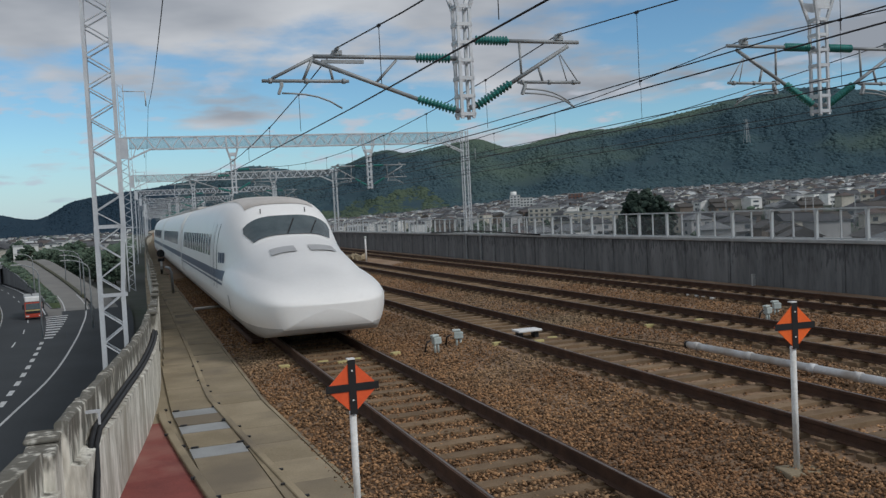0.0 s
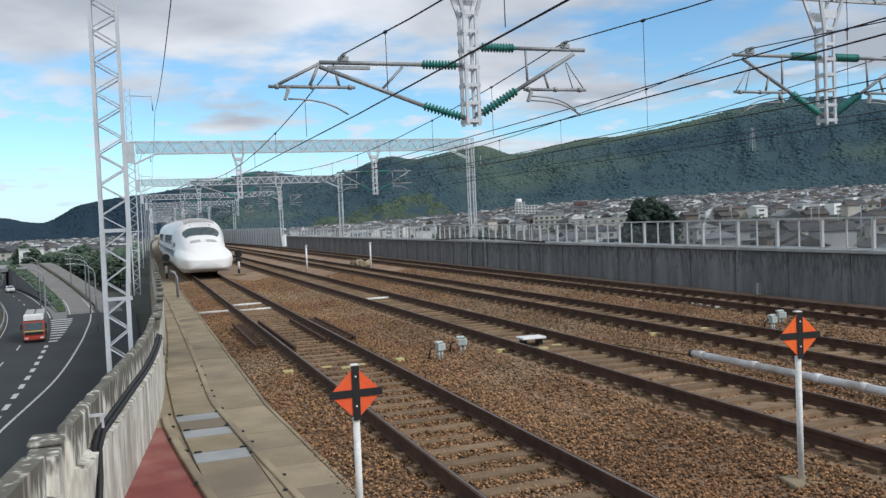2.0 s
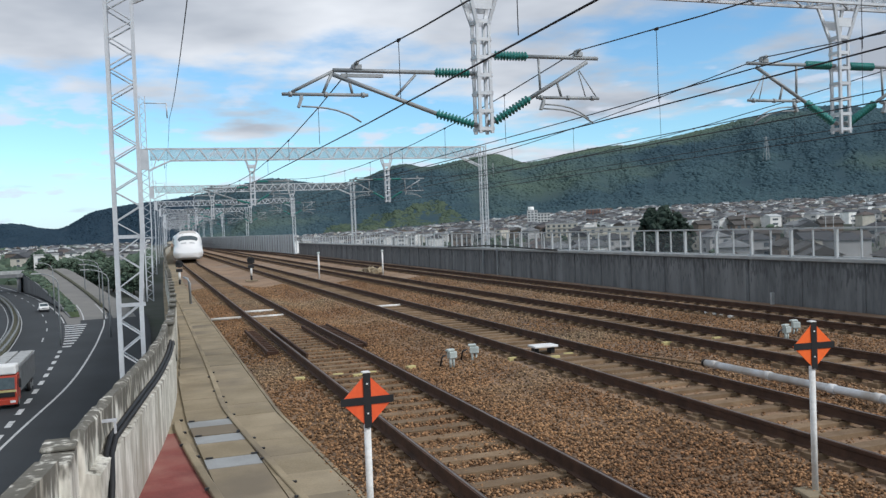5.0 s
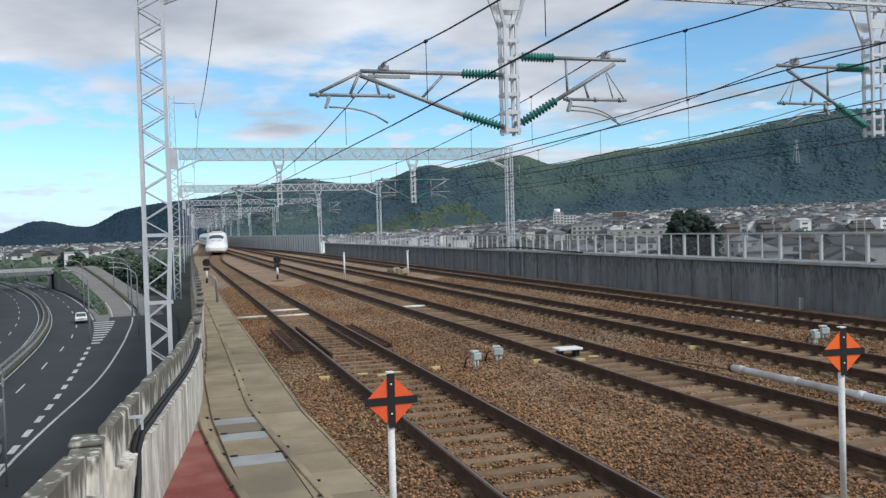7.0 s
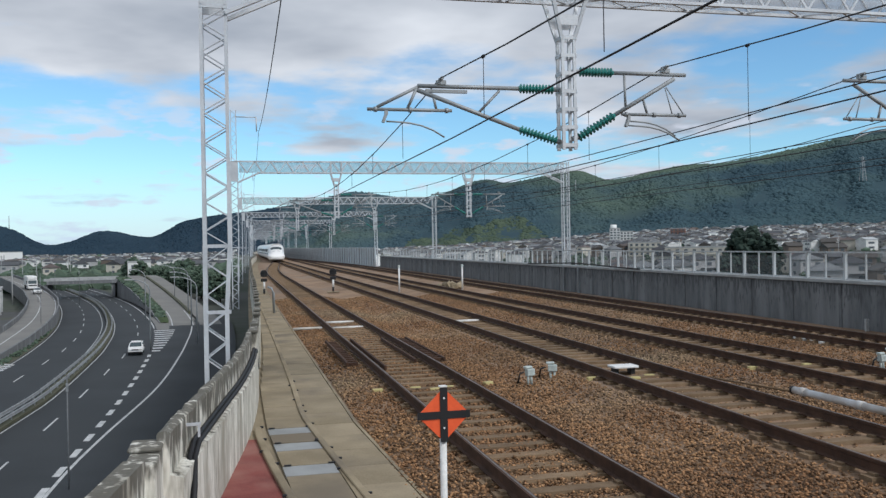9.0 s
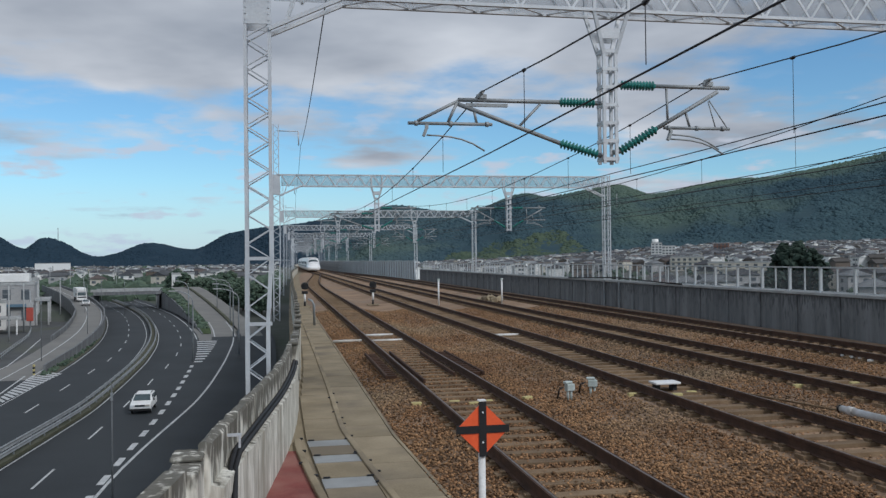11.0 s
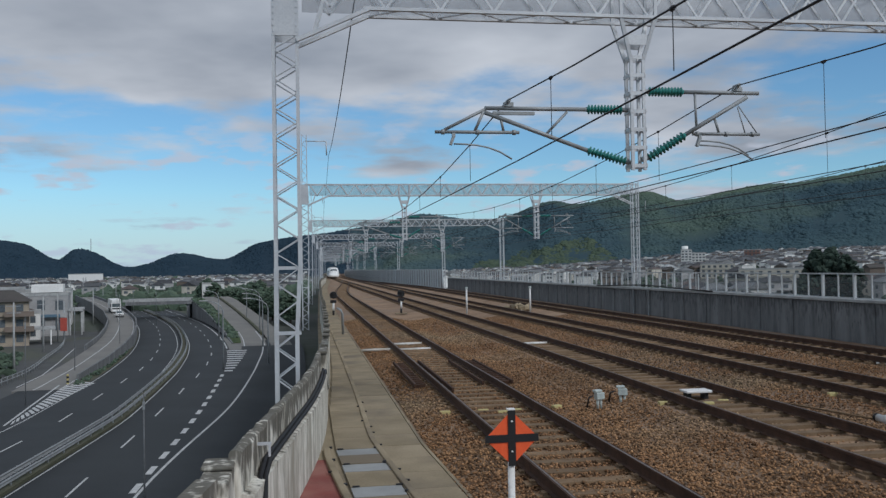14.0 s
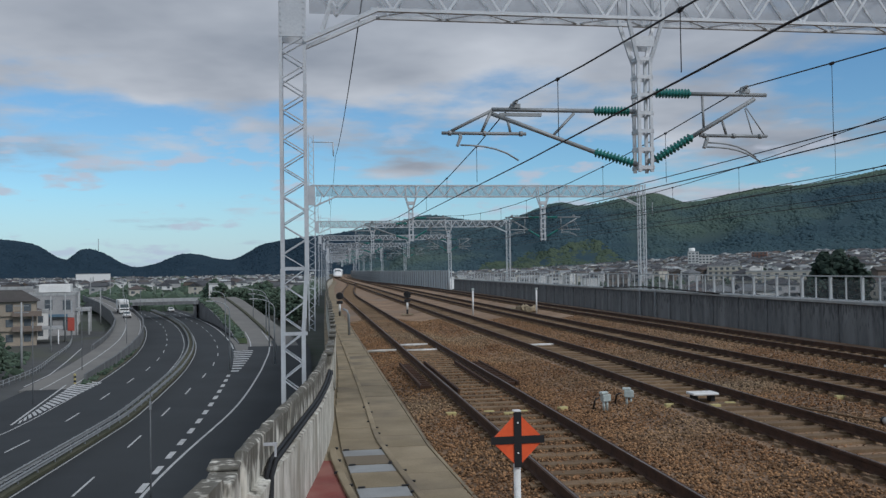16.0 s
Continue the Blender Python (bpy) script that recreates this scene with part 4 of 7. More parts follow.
def build_gantry(y, xl, xr, tall, posts=(6.27, 15.05)):
    g = thing("catenary_gantry", (0, y, 0), "pale galvanised steel lattice portal gantry over the tracks", "gantry", "catenary gantries")
    bm = B()
    c = xl
    # foot narrower, then a splay to the full width
    w0, w1 = 0.36, 0.42
    lattice(bm, (c - 0.035, 0, -1.0), (c - 0.035, 0, 1.7), (1, 0, 0), w0, w0, 0.27, 0.07, 0.05)
    for sx, sy in ((-1, -1), (1, -1), (1, 1), (-1, 1)):
        beam(bm, (c - 0.035 + sx * w0 / 2, sy * w0 / 2, 1.7), (c + sx * w1 / 2, sy * w1 / 2, 2.85), 0.07)
    for k in range(4):
        za, zb = 1.7 + k * 0.2875, 1.7 + (k + 1) * 0.2875
        for sy in (-1, 1):
            sx = 1 if k % 2 else -1
            beam(bm, (c - sx * 0.2, sy * 0.19, za), (c + sx * 0.2, sy * 0.19, zb), 0.04, 0.016)
            beam(bm, (c + sy * 0.2, -sx * 0.19, za), (c + sy * 0.2, sx * 0.19, zb), 0.016, 0.04)
    lattice(bm, (c, 0, 2.85), (c, 0, 7.0), (1, 0, 0), w1, w1, 0.255, 0.06, 0.045)
    for z in (1.7, 2.85):
        box(bm, c - 0.22, c + 0.22, -0.22, -0.19, z - 0.03, z + 0.03)
    part("mast", bm, "galv", g)
    bm = B()
    for sy in (-1, 1):
        # gusset plates at the corner, with rivet rows
        prism(bm, ((c - 0.24, -0.012), (c + 0.24, -0.012), (c + 0.24, 0.012), (c - 0.24, 0.012)), 6.98, BEAM_Z1)
        bmesh.ops.translate(bm, verts=bm.verts[-8:], vec=(0, sy * 0.235, 0))
        for k in range(9):
            for sx in (-0.2, 0.2):
                box(bm, c + sx - 0.014, c + sx + 0.014, sy * 0.25 - 0.008, sy * 0.25 + 0.008, 7.04 + k * 0.11, 7.07 + k * 0.11)
    part("gusset", bm, "galv", g)
    bm = B()
    for sy in (-1, 1):
        yy = sy * 0.24
        # knee: sloping lower chord
        beam(bm, (c + 0.2, yy, 6.9), (c + 1.55, yy, BEAM_Z0 + 0.02), 0.07, 0.07)
        beam(bm, (c + 0.5, yy, 7.05), (c + 0.7, yy, 7.7), 0.05, 0.03)
        beam(bm, (xr - 0.2, yy, 6.9), (xr - 1.55, yy, BEAM_Z0 + 0.02), 0.07, 0.07)
        for z in (BEAM_Z0, BEAM_Z1):
            beam(bm, (c + (1.4 if z == BEAM_Z0 else 0), yy, z), (xr - (1.4 if z == BEAM_Z0 else 0), yy, z), 0.075, 0.06)
        n = 44
        for k in range(n):
            xa, xb = c + 0.3 + (xr - c - 0.6) * k / n, c + 0.3 + (xr - c - 0.6) * (k + 1) / n
            za, zb = (BEAM_Z0, BEAM_Z1) if k % 2 else (BEAM_Z1, BEAM_Z0)
            beam(bm, (xa, yy, za), (xb, yy, zb), 0.045, 0.02, up=(0, 1, 0))
    n = 30
    for z in (BEAM_Z0, BEAM_Z1):
        for k in range(n):
            xa, xb = c + 1.5 + (xr - c - 3) * k / n, c + 1.5 + (xr - c - 3) * (k + 1) / n
            sy = 0.24 if k % 2 else -0.24
            beam(bm, (xa, -sy, z), (xb, sy, z), 0.035, 0.02)
    part("beam", bm, "galv", g)
    bm = B()
    box(bm, c + 0.3, xr - 0.3, 0.265, 0.27, BEAM_Z0 + 0.05, BEAM_Z1 - 0.04)
    part("grating", bm, "mesh", g, "fine see-through bird mesh on the beam")
    bm = B()
    lattice(bm, (xr, 0, -1.2), (xr, 0, BEAM_Z1 + 0.1), (1, 0, 0), 0.4, 0.4, 0.3, 0.06, 0.035)
    part("mast", bm, "galv", g)
    if tall:
        bm = B()
        lattice(bm, (c, 0, BEAM_Z1), (c, 0, 11.4), (1, 0, 0), 0.32, 0.32, 0.3, 0.05, 0.03)
        tube(bm, ((c + 0.1, 0, 11.0), (c + 1.4, 0, 11.0)), 0.035, 6)
        tube(bm, ((c + 1.4, 0, 11.0), (c + 1.42, 0, 10.1)), 0.04, 6)
        part("upper_mast", bm, "galv", g)
    # drop posts: a splayed top, then a narrow battened box
    for x in posts:
        bm = B()
        for sx in (-1, 1):
            for sy in (-1, 1):
                beam(bm, (x + sx * 0.34, sy * 0.24, BEAM_Z1), (x + sx * 0.34, sy * 0.24, BEAM_Z0 - 0.05), 0.06, 0.05)
                beam(bm, (x + sx * 0.34, sy * 0.24, BEAM_Z0 - 0.02), (x + sx * 0.12, sy * 0.13, 6.7), 0.07, 0.05)
                beam(bm, (x + sx * 0.12, sy * 0.13, 6.72), (x + sx * 0.12, sy * 0.13, 4.6), 0.06, 0.05)
        for k in range(7):
            z = 4.62 + k * 0.345
            for sy in (-1, 1):
                box(bm, x - 0.165, x + 0.165, sy * 0.15 - 0.008, sy * 0.15 + 0.008, z + 0.03, z + 0.1)
            for sx in (-1, 1):
                box(bm, x + sx * 0.15 - 0.008, x + sx * 0.15 + 0.008, -0.165, 0.165, z + 0.03, z + 0.1)
        for sy in (-1, 1):
            box(bm, x - 0.24, x + 0.24, sy * 0.185 - 0.01, sy * 0.185 + 0.01, 6.98, 7.18)
        part("drop_post", bm, "galv", g)
    return g


def insulator(bm_body, a, b, sheds=11):
    a, b = Vector(a), Vector(b)
    pts, rad = [], []
    for k in range(sheds * 4 + 1):
        u = k / (sheds * 4)
        pts.append(a.lerp(b, u))
        rad.append((0.045, 0.095, 0.06, 0.045)[k % 4])
    tube(bm_body, pts, rad, 12)


def build_cantilever(y, post_x, side, lower):
    """A bracket for one track; side -1 reaches to the left of its post. lower: the flat wide kind."""
    c = thing("cantilever", (post_x, y, 0), "galvanised tube cantilever with green insulators holding the overhead wires", "cantilever", "catenary cantilevers")
    s = side
    zt = 5.77 if lower else 6.13
    reach = 2.95 if lower else 2.55
    bm = B()
    insulator(bm, (s * 0.28, 0, zt), (s * 0.98, 0, zt))
    part("insulator", bm, "insulator", c, "green ribbed insulator")
    z0, z1 = (4.78, 4.99) if lower else (4.85, 5.30)
    x0, x1 = (0.22, 0.98) if lower else (0.24, 1.0)
    bm = B()
    insulator(bm, (s * x0, 0, z0), (s * x1, 0, z1))
    part("insulator", bm, "insulator", c, "green ribbed insulator")
    bm = B()
    tube(bm, ((s * 0.12, 0, zt), (s * 0.3, 0, zt)), 0.045, 8)
    part("hinge", bm, "galv_dull", c)
    bm = B()
    tube(bm, ((s * 0.95, 0, zt), (s * reach, 0, zt)), 0.04, 8)
    part("top_tube", bm, "galv_dull", c)
    bm = B()
    tube(bm, ((s * 0.1, 0, z0 - 0.03), (s * 0.26, 0, z0 + 0.01)), 0.05, 8)
    part("hinge", bm, "galv_dull", c)
    bm = B()
    tube(bm, ((s * x1, 0, z1), (s * (reach - (0.0 if lower else 0.25)), 0, zt - 0.08)), 0.042, 8)
    part("stay_tube", bm, "galv_dull", c)
    bm = B()
    xa, xb = (2.3, 3.9) if lower else (1.15, 2.55)
    tube(bm, ((s * xa, 0, 5.32), (s * xb, 0, 5.32)), 0.032, 8)
    for x in (xa + 0.1, (xa + xb) / 2, xb - 0.15):
        tube(bm, ((s * x - 0.03, 0, 5.32), (s * x + 0.03, 0, 5.32)), 0.05, 8)
    part("steady_tube", bm, "galv_dull", c)
    if lower:
        braces = (((2.95, 5.75), (3.72, 5.36), 0.03), ((2.97, 5.72), (3.15, 5.34), 0.028), ((2.65, 5.58), (2.6, 5.34), 0.026), ((1.8, 5.27), (1.36, 5.72), 0.026))
    else:
        braces = (((1.22, 6.1), (1.24, 5.44), 0.026), ((1.62, 5.62), (1.7, 5.34), 0.026), ((2.1, 5.86), (2.25, 5.34), 0.012), ((2.12, 5.88), (2.5, 5.34), 0.012))
    for p0, p1, rad in braces:
        bm = B()
        tube(bm, ((s * p0[0], 0, p0[1]), (s * p1[0], 0, p1[1])), rad, 8)
        part("brace", bm, "galv_dull", c)
    bm = B()
    xe = xb - 0.35 if lower else xa + 0.15
    d = -1 if lower else 1
    beam(bm, (s * xe, 0, 5.3), (s * xe, 0, 5.22), 0.06)
    beam(bm, (s * xe, 0, 5.24), (s * (xe - d * 0.06), 0, 5.08), 0.09, 0.05)
    for k, (dz, ex) in enumerate(((0.0, 1.1), (0.09, 1.02)) if not lower else ((0.0, 1.1),)):
        pts = [(s * (xe + d * ex * u), 0.02 * k, 5.1 + dz - 0.02 * u - 0.26 * u ** 3) for u in (0, 0.2, 0.4, 0.6, 0.8, 1.0)]
        tube(bm, pts, 0.017, 6)
    part("steady_arm", bm, "galv_dull", c)
    bm = B()
    wx = reach - 0.45
    box(bm, s * wx - 0.09, s * wx + 0.09, -0.05, 0.05, zt + 0.03, zt + 0.11)
    tube(bm, ((s * wx, -0.12, zt + 0.14), (s * wx, 0.12, zt + 0.14)), 0.035, 6)
    if lower:
        box(bm, s * (wx - 0.5), s * (wx + 0.3), -0.03, 0.03, zt - 0.12, zt - 0.06)
    part("clamp", bm, "galv_dull", c)
    return c


GANTRY_Y = [15.6, 55.0, 95.0, 135.0, 175.0, 215.0, 255.0, 295.0, 335.0, 375.0, 415.0, 455.0, 495.0]
build_gantry(GANTRY_Y[0], -0.33, 22.3, False)
arms = [build_cantilever(GANTRY_Y[0], 6.27, -1, True), build_cantilever(GANTRY_Y[0], 6.27, 1, False),
        build_cantilever(GANTRY_Y[0], 15.05, -1, False), build_cantilever(GANTRY_Y[0], 15.05, 1, False)]


def build_far_gantries():
    """Portals further out: they close in with the viaduct, and past the turnouts one drop post serves both tracks."""
    for y in GANTRY_Y[1:]:
        wide = y < 200
        mid = 10.64 + bend(y)
        posts = (6.27 + 0.5 * west_in(y), 15.05 - 0.4 * east_in(y)) if wide else (mid,)
        build_gantry(y, -0.08 + west_in(y), 21.9 - east_in(y), True, posts)
        if y < 340:
            for k, x in enumerate(posts):
                for a in (arms[2 * k:2 * k + 2] if wide else arms[2:]):
                    copy_thing(a, pose(x, y, 0))


build_far_gantries()


def build_wires():
    """Messenger and contact wire over each track, with hangers, and the feeder on the masts."""
    stops = [-24.4] + GANTRY_Y
    for k, (mx, mz, cx) in enumerate(((3.75, 5.92, 3.85), (8.35, 6.27, 8.55), (12.95, 6.27, 12.7), (17.15, 6.27, 17.3))):
        w = thing("overhead_wire", (0, 0, 0), "dark messenger and contact wires with thin hangers above a track", "overhead wire", "overhead wires")
        for y0, y1 in zip(stops, stops[1:]):
            if k in (0, 3) and y0 > 200:
                break
            bm = B()
            sag = 0.75
            d0, d1 = track_x(k, y0) - TRACKS[k], track_x(k, y1) - TRACKS[k]
            pts = [(mx + d0 + (d1 - d0) * u + (cx - mx) * 4 * u * (1 - u), y0 + (y1 - y0) * u, mz - sag * 4 * u * (1 - u)) for u in [j / 10 for j in range(11)]]
            tube(bm, pts, 0.0125, 5)
            part("messenger", bm, "wire", w)
        bm = B()
        pts = [(cx + (0.12 if j % 2 else -0.12) + track_x(k, y) - TRACKS[k], y, 4.81) for j, y in enumerate(stops) if y < 230 or k in (1, 2)]
        tube(bm, pts, 0.013, 5)
        if k:
            tube(bm, [(p[0], p[1], 5.0) for p in pts], 0.011, 5)
        part("contact_wire", bm, "wire", w)
        bm = B()
        for y0, y1 in zip(stops[:5], stops[1:6]):
            for u in (0.1, 0.22, 0.34, 0.46, 0.58, 0.7, 0.82, 0.93):
                x = mx + (cx - mx) * 4 * u * (1 - u)
                zz = mz - 0.75 * 4 * u * (1 - u)
                x += track_x(k, y0 + (y1 - y0) * u) - TRACKS[k]
                tube(bm, ((x, y0 + (y1 - y0) * u, zz), (x, y0 + (y1 - y0) * u, 4.82)), 0.006, 4)
                tube(bm, ((x, y0 + (y1 - y0) * u - 0.04, zz), (x, y0 + (y1 - y0) * u + 0.04, zz)), 0.03, 5)
        part("hanger_set", bm, "wire", w)["kind"] = "stuff"
    f = thing("feeder_wire", (0, 0, 0), "thin dark feeder wire sagging between mast arms", "overhead wire")
    for k, (y0, y1) in enumerate(zip(GANTRY_Y, GANTRY_Y[1:])):
        bm = B()
        a, b = ((1.0, y0 + 0.3, 8.2) if k == 0 else (1.46 + west_in(y0), y0, 10.1)), (1.46 + west_in(y1), y1, 10.1)
        tube(bm, [(a[0] + (b[0] - a[0]) * u, a[1] + (b[1] - a[1]) * u, a[2] + (b[2] - a[2]) * u - 0.45 * 4 * u * (1 - u)) for u in [j / 10 for j in range(11)]], 0.014, 5)
        part("span", bm, "wire", f)


build_wires()


# ---- tracks ----
def build_tracks():
    prof = ((-0.033, 0.0), (0.033, 0.0), (0.034, -0.04), (0.01, -0.055), (0.01, -0.15), (0.065, -0.165), (0.065, -0.178), (-0.065, -0.178),
            (-0.065, -0.165), (-0.01, -0.15), (-0.01, -0.055), (-0.034, -0.04))
    for k in range(4):
        tr = tagged(new("track"), "rusty steel rails on concrete sleepers in ballast", "track", "tracks of the line", "structure")
        ys = [-30, 0, 30, 60] + [70 + 4 * j for j in range(45)] + [262 + 14 * j for j in range(26)]
        if k in (0, 3):
            ys = [y for y in ys if y <= (190 if k == 0 else 222)]
        for s in (-0.75, 0.75):
            bm = B()
            sweep(bm, [(track_x(k, y) + s, y, 0) for y in ys], prof)
            rail = part("rail", bm, "rail_side", tr)
            bm = B()
            o = 0.008 if s < 0 else -0.008
            sweep(bm, [(track_x(k, y) + s, y, 0) for y in ys], ((o - 0.014, 0.002), (o + 0.014, 0.002)), closed=False)
            part("running_band", bm, "rail_top", rail, "bright worn running band of the rail head")


build_tracks()


# ---- train ----
NOSE_TOP = ((0, 0.97), (0.06, 1.03), (0.2, 1.15), (0.5, 1.32), (1.0, 1.5), (2.0, 1.7), (3.0, 1.82), (4.4, 1.98), (5.4, 2.1), (6.5, 2.2), (40, 2.2))
NOSE_HALF = ((0, 0.03), (0.03, 0.5), (0.1, 0.86), (0.25, 1.12), (0.6, 1.36), (1.2, 1.54), (2.2, 1.66), (3.6, 1.69), (40, 1.69))
HOOD_TOP = ((0, 0.96), (0.06, 1.0), (0.2, 1.12), (0.5, 1.3), (1.0, 1.53), (2.0, 1.86), (2.9, 2.11), (4.1, 2.42), (4.7, 2.72), (5.3, 3.03), (5.9, 3.27), (6.6, 3.42), (8, 3.52), (10, 3.58), (40, 3.58))
HOOD_HALF = ((0, 0.03), (0.1, 0.5), (1, 0.9), (2, 1.2), (3, 1.3), (4.2, 1.38), (5.2, 1.47), (5.9, 1.56), (6.8, 1.66), (7.8, 1.69), (40, 1.69))
NOSE_LOW = ((0, 0.86), (0.05, 0.66), (0.15, 0.5), (0.4, 0.36), (1.0, 0.24), (2.0, 0.2), (40, 0.2))


SILL = 0.95


def dome(x, half, top, q):
    """Height of a superelliptic arch at x across."""
    u = min(abs(x) / half, 1.0)
    return SILL + (top - SILL) * max(1 - u ** q, 0.0) ** (1 / q)


def roof_z(x, s):
    """Height of the body's upper skin at x across and s along: the flat nose and the cab hood run softly into each other."""
    a = dome(x, smooth_at(NOSE_HALF, s), smooth_at(NOSE_TOP, s), 2.5)
    b = dome(x, smooth_at(HOOD_HALF, s), smooth_at(HOOD_TOP, s), 3.3 if s > 5 else 2.9 + 0.08 * s)
    k = 0.42 * min(max(s - 0.2, 0.0) / 1.5, 1.0) * min(max(9.0 - s, 0.0) / 3.0, 1.0)
    if k < 0.001:
        return max(a, b)
    h = max(k - abs(a - b), 0.0) / k
    return max(a, b) + h * h * k * 0.25 * min((max(a, b) - SILL) / 0.4, 1.0)


def body_wide(s):
    return max(smooth_at(NOSE_HALF, s), smooth_at(HOOD_HALF, s))


def body_half(s, z):
    """Half the train's width at s metres behind the nose and z metres above the rail."""
    w = body_wide(s)
    if z <= SILL:
        v = (SILL - z) / 0.85
        return w * (1 - 0.24 * v * v)
    lo, hi = 0.0, w
    for _ in range(24):
        m = (lo + hi) / 2
        if roof_z(m, s) > z:
            lo = m
        else:
            hi = m
    return lo


def loft_body(bm, stations, across=38):
    rings = []
    for s in stations:
        z0, w = smooth_at(NOSE_LOW, s), body_wide(s)
        zb = max(0.5, z0 + 0.01)
        zs = [z0, (z0 + zb) / 2, zb, zb + (SILL - zb) * 0.3, zb + (SILL - zb) * 0.55, zb + (SILL - zb) * 0.8]
        low = [(body_half(s, z), z) for z in zs]
        top = []
        for k in range(across + 1):
            c = math.cos(math.pi * k / across)
            x = w * math.copysign(abs(c) ** 0.7, c)
            top.append((x, roof_z(x, s) if 0 < k < across else SILL))
        rings.append([bm.verts.new((x, s, z)) for x, z in low] + [bm.verts.new((x, s, z)) for x, z in top] + [bm.verts.new((-x, s, z)) for x, z in low[::-1]])
    n = len(rings[0])
    for r0, r1 in zip(rings, rings[1:]):
        for i in range(n):
            f = bm.faces.new((r0[i], r0[(i + 1) % n], r1[(i + 1) % n], r1[i]))
            f.smooth = True
            f.material_index = 1 if (i < 2 or i > n - 4) and max(v.co.z for v in f.verts) < 0.53 else 0
    bm.faces.new(rings[0])
    bm.faces.new(rings[-1])


def skin_patch(bm, s0, s1, shape, n=14, m=22, lift=0.028):
    """A sheet lying on the upper skin; shape(u) gives the x range at u from front to back."""
    rows = []
    for i in range(n + 1):
        u = i / n
        s = s0 + (s1 - s0) * u
        xa, xb = shape(u)
        rows.append([bm.verts.new((xa + (xb - xa) * j / m, s, roof_z(xa + (xb - xa) * j / m, s) + lift)) for j in range(m + 1)])
    for r0, r1 in zip(rows, rows[1:]):
        for j in range(m):
            bm.faces.new((r0[j], r0[j + 1], r1[j + 1], r1[j])).smooth = True


def side_sheet(bm, side, s0, s1, z0, z1, lift=0.008, n=1, mlev=1):
    rows = []
    for i in range(n + 1):
        s = s0 + (s1 - s0) * i / n
        rows.append([bm.verts.new((side * (body_half(s, z0 + (z1 - z0) * j / mlev) + lift), s, z0 + (z1 - z0) * j / mlev)) for j in range(mlev + 1)])
    for r0, r1 in zip(rows, rows[1:]):
        for j in range(mlev):
            bm.faces.new((r0[j], r1[j], r1[j + 1], r0[j + 1])).smooth = True


def add_side(car, s0, s1, windows):
    for side in (-1, 1):
        bm = B()
        side_sheet(bm, side, s0, s1, 1.26, 1.52, n=12, mlev=2)
        part("stripe", bm, "train_blue", car, "dark blue stripe")
        bm = B()
        side_sheet(bm, side, s0, s1, 1.14, 1.2, n=12)
        part("thin_stripe", bm, "train_blue", car, "thin dark blue stripe")
        for s in windows:
            bm = B()
            side_sheet(bm, side, s, s + 0.62, 1.86, 2.5, 0.01, 1, 3)
            part("window", bm, "dark_glass", car)
        for s in (s0 + 2.4, s1 - 1.1):
            bm = B()
            side_sheet(bm, side, s, s + 0.05, 0.95, 2.85, 0.009, 1, 6)
            side_sheet(bm, side, s + 0.75, s + 0.8, 0.95, 2.85, 0.009, 1, 6)
            part("door_seam", bm, "train_grey", car, "dark seam of a closed plug door")


def add_bogie(car, s):
    bm = B()
    for side in (-1, 1):
        beam(bm, (side * 1.0, s - 1.7, 0.5), (side * 1.0, s + 1.7, 0.5), 0.16, 0.3)
        for d in (-1.25, 1.25):
            tube(bm, ((side * 0.68, s + d, 0.43), (side * 0.82, s + d, 0.43)), 0.43, 18)
    part("bogie", bm, "black", car)


